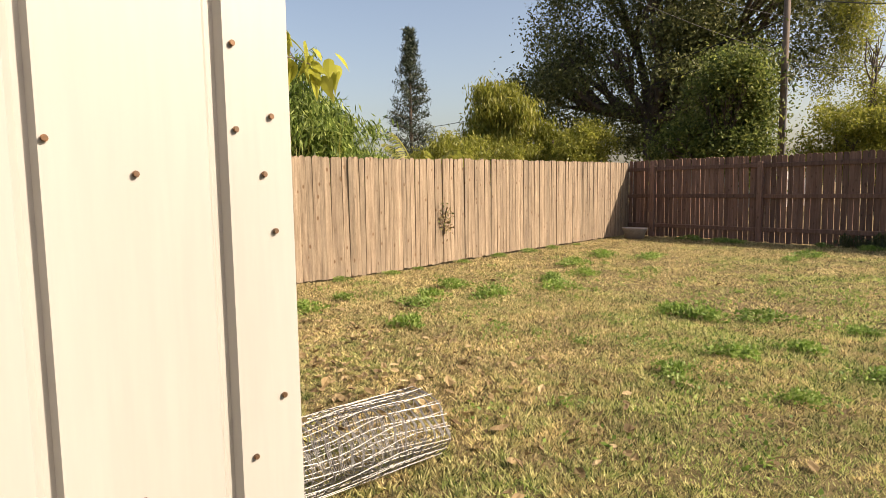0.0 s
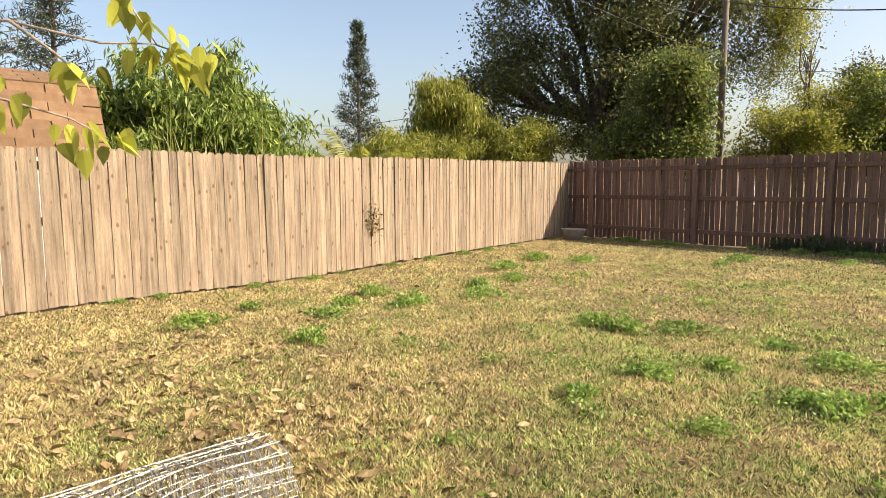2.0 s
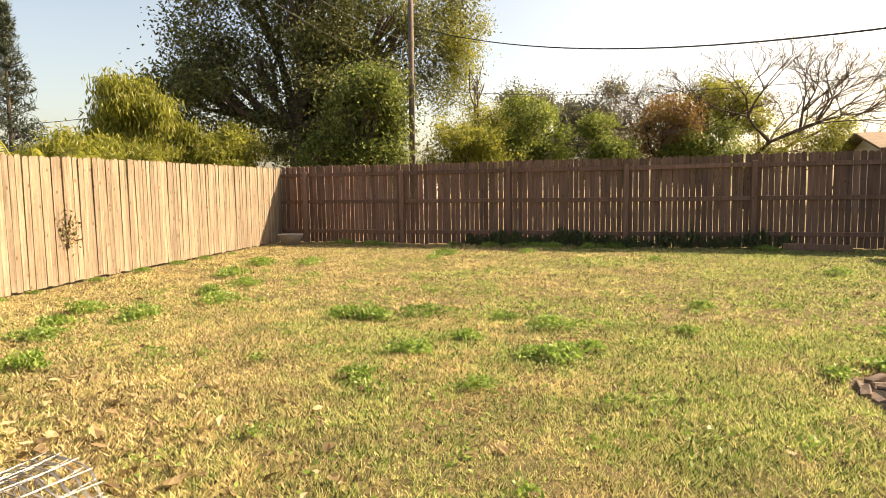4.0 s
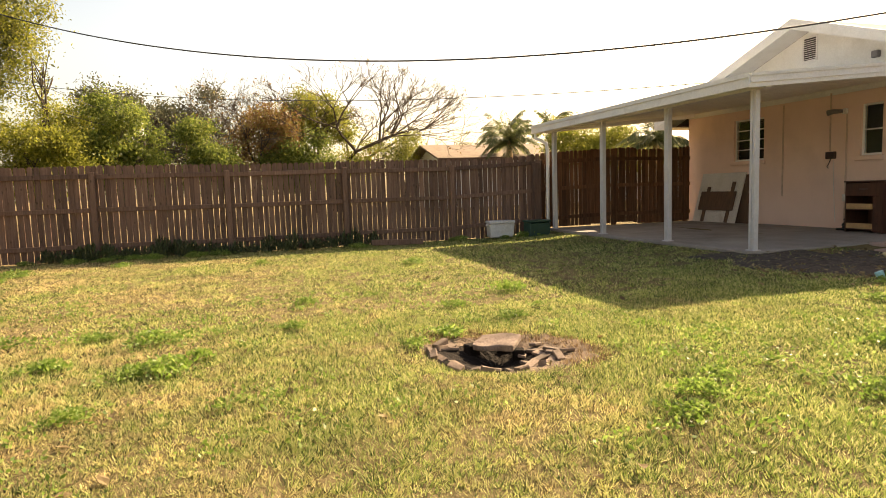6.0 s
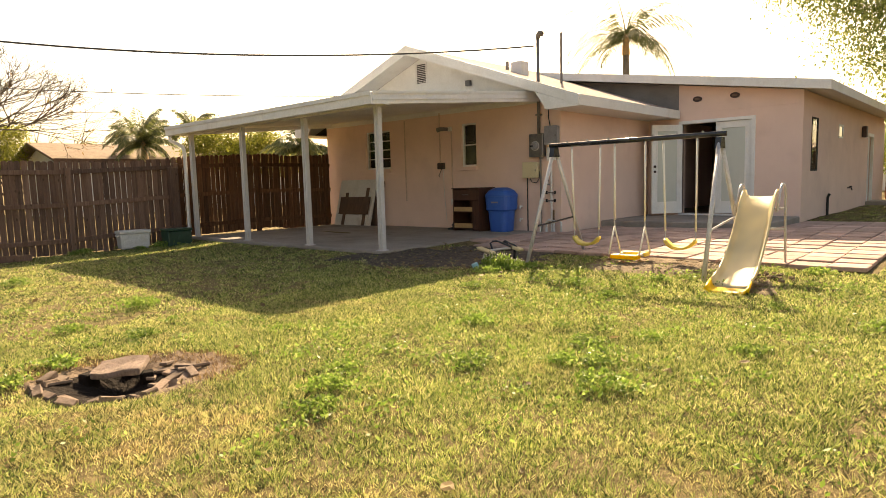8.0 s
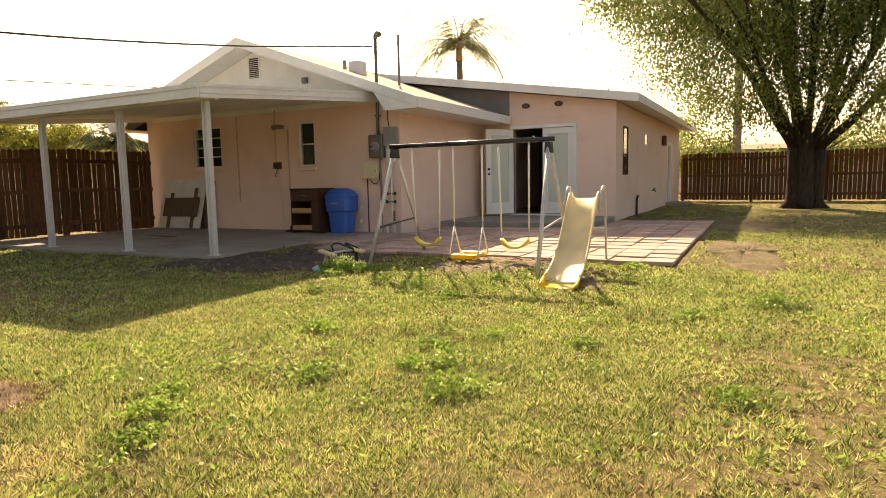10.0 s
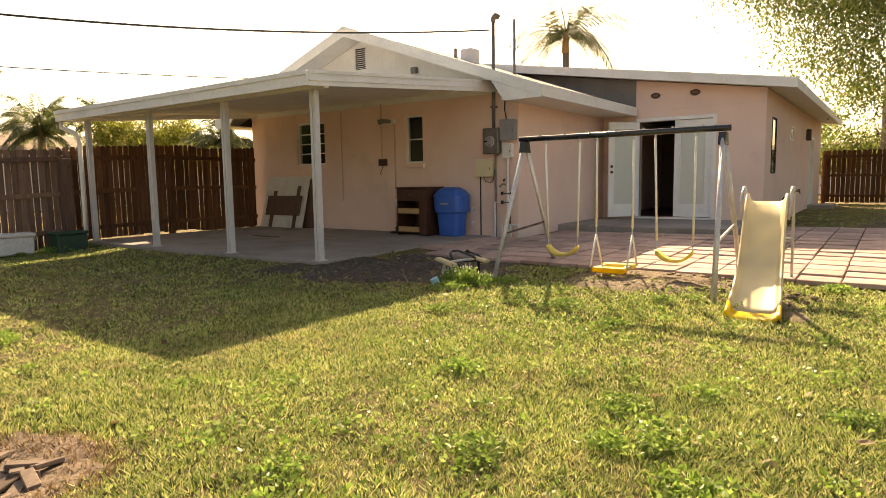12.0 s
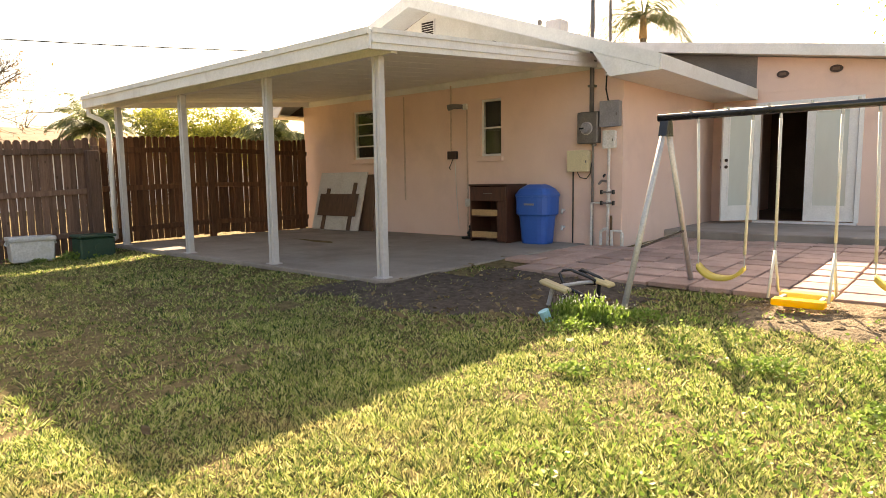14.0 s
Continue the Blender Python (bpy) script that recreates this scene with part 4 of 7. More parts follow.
def tub(x, y):
    t = thing("plant_tub", (x, y, 0.0), "grey plastic tub in the fence corner", "tub")
    bm = bmesh.new()
    prof = [(0.0, 0.02), (0.18, 0.02), (0.24, 0.18), (0.27, 0.25), (0.285, 0.25), (0.285, 0.235), (0.26, 0.20), (0.20, 0.0), (0.0, 0.0)]
    rings = [[bm.verts.new((x + 1.1 * r * math.cos(2 * math.pi * k / 24), y + 0.8 * r * math.sin(2 * math.pi * k / 24), z + 0.01)) for k in range(24)] for r, z in prof if r > 0]
    for A, B in zip(rings, rings[1:]):
        for k in range(24):
            bm.faces.new((A[k], A[(k + 1) % 24], B[(k + 1) % 24], B[k]))
    bm.faces.new(rings[0])
    bm.faces.new(list(reversed(rings[-1])))
    bmesh.ops.recalc_face_normals(bm, faces=bm.faces)
    part("tub", bm, M_POT, t, smooth=True)


tub(-7.25, 14.35)
t = thing("plank", (3.6, 14.7, 0.03), "loose weathered plank lying by the fence", "plank")
part("board", beam((3.0, 14.72, 0.09), (4.1, 14.62, 0.07), 0.03, 0.12, 0.004), M_PINE_SHADED, t)

# ---- fire pit ----
pit = thing("fire_pit", (2.3, 5.78, 0.0), "shallow fire pit edged with broken bricks", "fire pit")
# charred black, taken darker still for the shade inside the hollow
M_ASH = mat("charred_shaded_soil", (0.010, 0.008, 0.007), (0.028, 0.021, 0.017), 6, 40, 0.95, 0.8, depth=0.02, spec=0.1)
M_BRICK = mat("old_brick", (0.13, 0.095, 0.075), (0.27, 0.205, 0.165), 8, 60, 0.9, 0.5, vary=0.3, dirt=(0.13, 0.10, 0.085), dirt_scale=7, spec=0.15)
M_STONE = mat("rough_block", (0.19, 0.14, 0.112), (0.33, 0.25, 0.205), 7, 60, 0.92, 0.8, depth=0.012, spec=0.1)


def disc(x, y, rx, ry, z, seed, edge=0.12, rot=0.0, dome=0.0):
    rnd = random.Random(seed)
    bm = bmesh.new()
    n, rings = 60, 6
    ph = [rnd.uniform(0, 6.28) for _ in range(4)]
    wob = [1 + edge * (0.6 * math.sin(2 * u + ph[0]) + 0.5 * math.sin(3 * u + ph[1]) + 0.35 * math.sin(7 * u + ph[2]) + 0.25 * math.sin(11 * u + ph[3])) for u in [2 * math.pi * k / n for k in range(n)]]
    c = bm.verts.new((x, y, gz(x, y) + z + dome))
    prev = None
    for r in range(1, rings + 1):
        f = r / rings
        ring = []
        for k in range(n):
            a = 2 * math.pi * k / n
            px, py = rx * f * wob[k] * math.cos(a), ry * f * wob[k] * math.sin(a)
            wx, wy = x + px * math.cos(rot) - py * math.sin(rot), y + px * math.sin(rot) + py * math.cos(rot)
            ring.append(bm.verts.new((wx, wy, gz(wx, wy) + z + dome * (1 - f * f) + (rnd.uniform(-0.008, 0.010) if r < rings else -0.03))))
        if prev:
            for k in range(n):
                bm.faces.new((prev[k], ring[k], ring[(k + 1) % n], prev[(k + 1) % n]))
        else:
            for k in range(n):
                bm.faces.new((c, ring[k], ring[(k + 1) % n]))
        prev = ring
    return bm


part("bare_rim", disc(2.40, 5.80, 0.74, 0.52, 0.012, 5, 0.12, -0.5), mat("scorched_soil", (0.13, 0.092, 0.066), (0.25, 0.185, 0.135), 5, 45, 0.95, 0.8, depth=0.02, spec=0.1), pit)
part("ash_bed", disc(2.22, 5.78, 0.46, 0.37, 0.032, 6, 0.1, -0.65), M_ASH, pit)
rnd = random.Random(12)
for k in range(27):
    a = 2 * math.pi * k / 27 + rnd.uniform(-0.07, 0.07)
    if (0.9 < a < 2.6) or k % 7 == 3:
        continue
    r = rnd.uniform(0.80, 1.06)
    ex, ey = 0.46 * r * math.cos(a), 0.37 * r * math.sin(a)
    cx = 2.22 + ex * math.cos(-0.65) - ey * math.sin(-0.65)
    cy = 5.78 + ex * math.sin(-0.65) + ey * math.cos(-0.65)
    bm = box(-0.072 * rnd.uniform(0.5, 1.1), -0.030, -0.02, 0.072 * rnd.uniform(0.5, 1.1), 0.030, 0.022, 0.005)
    for v in bm.verts:
        v.co += Vector((rnd.uniform(-1, 1), rnd.uniform(-1, 1), rnd.uniform(-1, 1))) * 0.004
    bm.transform(pose(cx, cy, gz(cx, cy) + 0.022 + rnd.uniform(-0.012, 0.012), rnd.uniform(-24, 24), rnd.uniform(-16, 16), math.degrees(a) - 37 + 90 + rnd.uniform(-25, 25)))
    part("brick", bm, M_BRICK, pit)
for x, y, s, rz in ((2.55, 5.62, 1.2, 20), (2.68, 5.7, 1.0, -30), (2.60, 5.80, 1.1, -55), (2.47, 5.98, 1.2, -35), (2.72, 5.58, 0.8, 5), (2.58, 5.70, 1.0, -75), (2.44, 5.60, 0.9, 15), (2.64, 5.92, 0.8, 40), (2.5, 5.85, 1.3, 60), (1.98, 6.05, 1.0, 10), (2.62, 5.5, 0.9, 80), (2.38, 5.45, 1.1, 40)):
    bm = box(-0.08 * s, -0.028, -0.011, 0.08 * s, 0.028, 0.011, 0.004)
    bm.transform(pose(x, y, gz(x, y) + 0.035, rnd.uniform(-20, 20), rnd.uniform(-15, 15), rz))
    part("brick", bm, M_BRICK, pit)
bm = box(-0.16, -0.11, -0.024, 0.16, 0.11, 0.022, 0.01, segs=2)
bmesh.ops.subdivide_edges(bm, edges=[e for e in bm.edges if e.calc_length() > 0.1], cuts=4, use_grid_fill=True)
for v in bm.verts:
    v.co += 0.014 * noise.noise_vector(v.co * 9)
bm.transform(pose(2.33, 5.94, 0.018, 10, -4, -40))
part("stone_block", bm, M_STONE, pit, "rough tan concrete slab over the ashes")
# small supports in the same near-black, dark as the shade under the slab
for x, y, rz in ((2.16, 6.04, 20), (2.46, 5.84, 70)):
    bm = box(-0.05, -0.045, 0.0, 0.05, 0.045, 0.10, 0.008)
    bm.transform(pose(x, y, gz(x, y) + 0.0, 0, 0, rz))
    part("brick", bm, M_ASH, pit)

# ---- wire mesh roll ----
def wire_roll():
    cx, y0, y1, r = -1.34, 2.25, 3.25, 0.185
    t = thing("wire_mesh_roll", (cx, 2.76, 0.0), "roll of galvanised wire mesh lying on the grass", "wire roll")
    rnd = random.Random(4)
    n = 24
    for i in range(23):
        y = y0 + (y1 - y0) * i / 22
        pts = []
        for k in range(n * 3 + 1):
            a = 2 * math.pi * k / n
            rr = r - 0.05 * k / (3 * n) + 0.007 * math.sin(3 * a + i * 0.7)
            pts.append((cx + 1.12 * rr * math.cos(a), y + 0.012 * math.sin(5 * a + i) + 0.05 * k / (3 * n), 0.165 + 0.88 * rr * math.sin(a)))
        part("hoop_wire", tube(pts, 0.0025, 4), M_GALV, t)
    for layer in range(2):
        for k in range(18):
            a = 2 * math.pi * (k + 0.37 * layer) / 18
            rr = r - 0.018 * layer - 0.004
            pts = []
            for i in range(12):
                y = y0 - 0.02 + (y1 - y0 + 0.04) * i / 11
                a2 = a + 0.10 * math.sin(i * 0.9 + k * 0.4 + layer) + 0.25 * i / 11
                pts.append((cx + 1.12 * rr * math.cos(a2), y, 0.165 + 0.88 * rr * math.sin(a2) + 0.004))
            part("long_wire", tube(pts, 0.0022, 4), M_GALV, t)
    bm = bmesh.new()
    for k in range(60):
        a = rnd.uniform(0, 6.28)
        rr = r * rnd.uniform(0.3, 0.95)
        p = Vector((cx + 1.1 * rr * math.cos(a), y1 - rnd.uniform(0, 0.05), 0.15 + 0.85 * rr * math.sin(a)))
        tube([p, p + Vector((rnd.uniform(-0.05, 0.05), rnd.uniform(-0.02, 0.05), rnd.uniform(-0.05, 0.05)))], 0.0017, 4, bm)
    tagged(part("loose_ends", bm, M_GALV, t), kind="stuff")
    return t


wire_roll()

# ---- swing set ----
BAR_L, BAR_R = Vector((8.37, 6.32, 1.69)), Vector((8.50, 3.98, 1.70))


def bar_at(y, dz=0.0):
    k = (BAR_L.y - y) / (BAR_L.y - BAR_R.y)
    p = BAR_L.lerp(BAR_R, k)
    return Vector((p.x, p.y, p.z + dz))


sw = thing("swing_set", (8.43, 5.15, 0.06), "grey steel swing set frame with a black top bar", "swing set")
part("top_bar", tube([BAR_L, BAR_R], 0.032, 14), M_BLACK, sw, "glossy black top bar", smooth=True)
for i in range(7):
    y = 6.05 - i * 0.3
    part("bolt", tube([bar_at(y, 0.03), bar_at(y, 0.05)], 0.012, 8), M_STEEL, sw)
LEGS = (((8.36, 6.25), (7.82, 6.37)), ((8.40, 6.25), (9.30, 6.30)), ((8.48, 4.05), (7.62, 3.91)), ((8.52, 4.05), (9.22, 3.97)))
for (ax, ay), (bx, by) in LEGS:
    a, b = Vector((ax, ay, 1.64)), Vector((bx, by, gz(bx, by) - 0.03))
    part("leg", tube([a, b], 0.026, 12), M_STEEL, sw, smooth=True)
for y in (6.25, 4.05):
    p = bar_at(y)
    bm = prism([(p.x - 0.05, 1.66), (p.x + 0.05, 1.66), (p.x + 0.085, 1.53), (p.x - 0.085, 1.53)], "y", y - 0.035, y + 0.035)
    part("bracket", bm, M_BLACK, sw)
part("brace", tube([(8.02, 6.33, 0.58), (8.93, 6.28, 0.66)], 0.014, 8), M_BLACK, sw)
part("brace", tube([(7.92, 3.95, 0.60), (8.98, 4.0, 0.70)], 0.014, 8), M_STEEL, sw)


def belt_seat(y0, y1, z, x):
    """A sagging flexible seat."""
    bm = bmesh.new()
    n, w = 14, 0.075
    top, bot = [], []
    for i in range(n + 1):
        k = i / n
        u = 2 * k - 1
        y = y0 + (y1 - y0) * k
        zz = z + 0.10 * abs(u) ** 2.6 - 0.02
        ww = w * (1 - 0.25 * abs(u) ** 3)
        t = 0.012 + 0.012 * abs(u) ** 2
        top.append([bm.verts.new((x - ww, y, zz + 0.004)), bm.verts.new((x + ww, y, zz + 0.008))])
        bot.append([bm.verts.new((x - ww, y, zz - t - 0.012)), bm.verts.new((x + ww, y, zz - t - 0.01))])
    for i in range(n):
        bm.faces.new((top[i][0], top[i + 1][0], top[i + 1][1], top[i][1]))
        bm.faces.new((bot[i][1], bot[i + 1][1], bot[i + 1][0], bot[i][0]))
        bm.faces.new((top[i][0], bot[i][0], bot[i + 1][0], top[i + 1][0]))
        bm.faces.new((top[i][1], top[i + 1][1], bot[i + 1][1], bot[i][1]))
    for i in (0, n):
        bm.faces.new((top[i][0], top[i][1], bot[i][1], bot[i][0]))
    bmesh.ops.recalc_face_normals(bm, faces=bm.faces)
    return bm


def belt_swing(ya, yb, sa, sb, z):
    x = bar_at((ya + yb) / 2).x
    s = thing("swing", (x, (ya + yb) / 2, 1.65), "yellow plastic belt swing on cream sleeved chains", "swing", "swings on the swing set")
    part("seat", belt_seat(sa, sb, z, x), M_CREAMY, s, smooth=True)
    for y, yy in ((ya, sa), (yb, sb)):
        part("hook", tube([bar_at(y, -0.025), bar_at(y, -0.07)], 0.012, 8), M_STEEL, s)
        part("chain_sleeve", tube([bar_at(y, -0.07), (x, yy, z + 0.18)], 0.0125, 8), M_ROPE, s, smooth=True)
        part("chain", tube([(x, yy, z + 0.18), (x, yy, z + 0.075)], 0.006, 6), M_STEEL, s)


M_CREAMY = leaf_mat("faded_yellow_plastic", [(0.0, (0.82, 0.66, 0.16)), (1.0, (0.84, 0.68, 0.2))], through=0.30, rough=0.35)
belt_swing(5.98, 5.56, 5.95, 5.58, 0.35)
belt_swing(4.72, 4.31, 4.69, 4.31, 0.35)
s = thing("glider_swing", (8.44, 5.15, 1.65), "yellow glider platform on cream sleeved bars", "swing", "swings on the swing set")
for y in (5.36, 4.95):
    p = bar_at(y)
    part("hook", tube([bar_at(y, -0.025), bar_at(y, -0.07)], 0.012, 8), M_STEEL, s)
    part("chain_sleeve", tube([bar_at(y, -0.07), (p.x, y, 0.66)], 0.0125, 8), M_ROPE, s, smooth=True)
    part("chain", tube([(p.x, y, 0.66), (p.x, y, 0.58)], 0.008, 6), M_STEEL, s)
    for dx in (-0.17, 0.17):
        part("hanger", tube([(p.x, y, 0.58), (p.x + dx, y, 0.22)], 0.011, 8), M_ROPE, s, smooth=True)
part("seat_front", box(8.24, 4.97, 0.165, 8.38, 5.34, 0.222, 0.02, segs=3), M_GOLD, s)
part("seat_back", box(8.52, 4.97, 0.18, 8.66, 5.34, 0.235, 0.02, segs=3), M_CREAMY, s)
part("rail", box(8.38, 5.0, 0.19, 8.52, 5.03, 0.22), M_STEEL, s)
part("rail", box(8.38, 5.28, 0.19, 8.52, 5.31, 0.22), M_STEEL, s)

# ---- slide ----
sd = thing("slide", (7.9, 3.6, 0.05), "cream plastic slide with metal ladder rails", "slide")
PROF = [(8.86, 0.95), (8.76, 0.95), (8.68, 0.92), (8.55, 0.82), (8.40, 0.67), (8.2, 0.50), (8.0, 0.36), (7.8, 0.24), (7.6, 0.155), (7.42, 0.11), (7.26, 0.085), (7.12, 0.075), (7.06, 0.055)]


def slide_y(x):
    return 3.50 + 0.18 * (x - 7.1) / 1.75


def slide_trough(i0, i1):
    bm = bmesh.new()
    rows = []
    for x, z in PROF[i0:i1]:
        yc = slide_y(x)
        w = 0.175 + 0.02 * max(0, (7.9 - x))
        wall = 0.085 if x > 7.2 else 0.05
        cross = [(-w - 0.022, wall - 0.02), (-w - 0.012, wall), (-w + 0.004, wall - 0.004), (-w + 0.02, 0.02), (-w + 0.05, 0), (0, -0.004), (w - 0.05, 0), (w - 0.02, 0.02), (w - 0.004, wall - 0.004), (w + 0.012, wall), (w + 0.022, wall - 0.02)]
        rows.append([bm.verts.new((x, yc + dy, z + dz)) for dy, dz in cross])
    for A, B in zip(rows, rows[1:]):
        for k in range(len(A) - 1):
            bm.faces.new((A[k], B[k], B[k + 1], A[k + 1]))
    bmesh.ops.recalc_face_normals(bm, faces=bm.faces)
    bmesh.ops.solidify(bm, geom=list(bm.faces), thickness=0.012)
    return bm


part("trough", slide_trough(0, 11), M_CREAM, sd, smooth=True)
part("lip", slide_trough(10, 13), M_GOLD, sd, "bright yellow lower lip", smooth=True)
for o in (-0.225, 0.225):
    y = slide_y(8.8) + o
    bm = tube([(9.06, y, 0.05), (9.01, y, 0.55), (8.97, y, 0.95), (8.95, y, 1.03), (8.90, y, 1.09), (8.82, y, 1.09), (8.75, y, 1.03), (8.70, y, 0.92), (8.62, y, 0.78)], 0.0145, 10)
    part("rail", bm, M_STEEL, sd, smooth=True)
for z in (0.30, 0.55, 0.8):
    k = (z - 0.05) / 0.92
    x = 9.06 - 0.09 * k
    part("rung", tube([(x, slide_y(8.8) - 0.225, z), (x, slide_y(8.8) + 0.225, z)], 0.014, 8), M_STEEL, sd)
part("support", tube([(7.62, 3.56, 0.155), (7.66, 3.56, 0.03)], 0.014, 8), M_STEEL, sd)
bm = disc(7.62, 3.40, 0.50, 0.26, 0.014, 3, 0.2, 0.4, 0.0)
tagged(part("bare_patch", bm, M_DIRT), "small mound of bare dirt below the slide", "dirt", kind="structure")

# ---- seesaw ----
ss = thing("seesaw", (7.70, 6.85, 0.06), "black two-seat glider with cream seats beside the swing leg", "seesaw")
part("beam", tube([(7.64, 6.33, 0.09), (7.66, 6.55, 0.155), (7.68, 6.80, 0.225), (7.70, 6.92, 0.25)], 0.018, 8), M_BLACK, ss)
part("cross_bar", tube([(7.66, 6.86, 0.25), (7.78, 6.74, 0.27), (7.93, 6.66, 0.27)], 0.016, 8), M_STEEL, ss)
part("foot", tube([(7.63, 6.93, 0.23), (7.63, 6.98, 0.05)], 0.020, 8), M_STEEL, ss)
part("foot", tube([(7.93, 6.64, 0.26), (7.95, 6.66, 0.06)], 0.016, 8), M_BLACK, ss)
for ends in (((7.61, 7.03, 0.285), (7.61, 6.76, 0.215)), ((7.93, 6.69, 0.29), (7.93, 6.51, 0.245))):
    bm = beam(ends[0], ends[1], 0.11, 0.042, 0.014)
    part("seat", bm, M_CREAM, ss)
for x, ring in ((7.73, ((6.87, 0.23), (6.94, 0.34), (6.92, 0.365), (6.86, 0.37), (6.70, 0.315), (6.655, 0.285), (6.67, 0.25), (6.87, 0.23))), (7.93, ((6.66, 0.265), (6.80, 0.335), (6.84, 0.355), (6.81, 0.365), (6.64, 0.31), (6.57, 0.275), (6.66, 0.265)))):
    part("handle", tube([(x + 0.03 * k, y, z) for k, (y, z) in enumerate(ring)] if x < 7.8 else [(x, y, z) for y, z in ring], 0.014, 8), M_BLACK, ss, smooth=True)
t = thing("cup", (7.14, 6.68, 0.04), "small pale blue plastic cup in the weeds", "cup")
M_CYAN = mat("pale_blue_plastic", (0.30, 0.62, 0.70), (0.36, 0.68, 0.75), 5, 40, 0.4, 0.0)
part("body", tube([(7.14, 6.68, 0.05), (7.11, 6.71, 0.14)], 0.035, 14, r_end=0.045), M_CYAN, t)

# ---- plants ----
M_OAK = leaf_mat("oak_leaf", [(0.0, (0.07, 0.08, 0.03)), (0.6, (0.13, 0.145, 0.05)), (1.0, (0.24, 0.24, 0.09))], through=0.4, rough=0.55)
M_GREENTREE = leaf_mat("fresh_leaf", [(0.0, (0.09, 0.13, 0.03)), (0.6, (0.20, 0.245, 0.055)), (1.0, (0.34, 0.37, 0.10))], through=0.6, rough=0.55)
M_MANGO = leaf_mat("mango_leaf", [(0.0, (0.06, 0.10, 0.02)), (0.5, (0.165, 0.235, 0.05)), (1.0, (0.38, 0.44, 0.12))], through=0.5, rough=0.5)
M_YELLOWGREEN = leaf_mat("yellow_green_leaf", [(0.0, (0.15, 0.17, 0.03)), (0.6, (0.27, 0.28, 0.05)), (1.0, (0.38, 0.36, 0.08))], through=0.58)
M_PINE = leaf_mat("pine_needle", [(0.0, (0.022, 0.034, 0.020)), (1.0, (0.055, 0.070, 0.038))], through=0.15)
M_GREYLEAF = leaf_mat("grey_green_leaf", [(0.0, (0.09, 0.095, 0.06)), (1.0, (0.18, 0.175, 0.11))], through=0.4)
M_RUST = leaf_mat("rust_leaf", [(0.0, (0.22, 0.11, 0.045)), (0.6, (0.32, 0.19, 0.07)), (1.0, (0.28, 0.25, 0.07))], through=0.45)
M_LIME = leaf_mat("lime_leaf", [(0.0, (0.34, 0.38, 0.05)), (0.6, (0.50, 0.47, 0.09)), (1.0, (0.58, 0.46, 0.13))], through=0.5)
M_WEED = leaf_mat("weed_leaf", [(0.0, (0.11, 0.19, 0.035)), (0.6, (0.21, 0.32, 0.065)), (1.0, (0.38, 0.46, 0.15))], through=0.5)
M_PALM = leaf_mat("palm_leaf", [(0.0, (0.07, 0.085, 0.035)), (0.7, (0.14, 0.165, 0.06)), (1.0, (0.27, 0.26, 0.11))], through=0.4)
M_DEADLEAF = leaf_mat("dead_leaf", [(0.0, (0.12, 0.078, 0.04)), (0.6, (0.28, 0.20, 0.10)), (1.0, (0.42, 0.32, 0.18))], through=0.25, rough=0.7)
M_GRASS = leaf_mat("lawn_grass", [(0.0, (0.035, 0.06, 0.02)), (0.16, (0.06, 0.10, 0.03)), (0.36, (0.24, 0.32, 0.08)), (0.65, (0.41, 0.45, 0.15)), (1.0, (0.70, 0.63, 0.34))], patch=0.7, through=0.45,
                   patch_tones=[(0.0, (0.07, 0.055, 0.03)), (0.14, (0.13, 0.10, 0.055)), (0.34, (0.42, 0.35, 0.17)), (0.70, (0.80, 0.64, 0.36)), (0.86, (0.60, 0.49, 0.23)), (1.0, (0.22, 0.30, 0.09))], rough=0.85, drift=0.033, clumps=0.65)
M_SIDETREE = leaf_mat("side_tree_leaf", [(0.0, (0.07, 0.105, 0.026)), (0.6, (0.16, 0.20, 0.05)), (1.0, (0.29, 0.31, 0.09))], through=0.5, rough=0.55)
M_BARK_DARK = mat("dark_bark", (0.035, 0.026, 0.020), (0.085, 0.064, 0.050), 4, 22, 0.95, 1.0, stretch=(5, 5, 0.7), depth=0.03, spec=0.1)


def leaf_quads(centers, rng, length, width, droop=0.2, spread=1.0):
    """A kite-shaped leaf at each centre."""
    n = len(centers)
    d = rng.normal(size=(n, 3)) * (1, 1, spread)
    d[:, 2] -= droop * 2
    d /= np.linalg.norm(d, axis=1)[:, None]
    r = rng.normal(size=(n, 3))
    s = np.cross(d, r)
    s /= np.linalg.norm(s, axis=1)[:, None] + 1e-9
    L = length * rng.uniform(0.6, 1.25, n)[:, None]
    Wd = width * rng.uniform(0.7, 1.2, n)[:, None]
    nrm = np.cross(d, s)
    a = centers
    b = centers + d * L * 0.45 + s * Wd / 2 + nrm * Wd * 0.15
    c = centers + d * L
    e = centers + d * L * 0.45 - s * Wd / 2 + nrm * Wd * 0.15
    verts = np.stack([a, b, c, e], 1).reshape(-1, 3)
    faces = np.arange(n * 4).reshape(-1, 4)
    return verts, faces


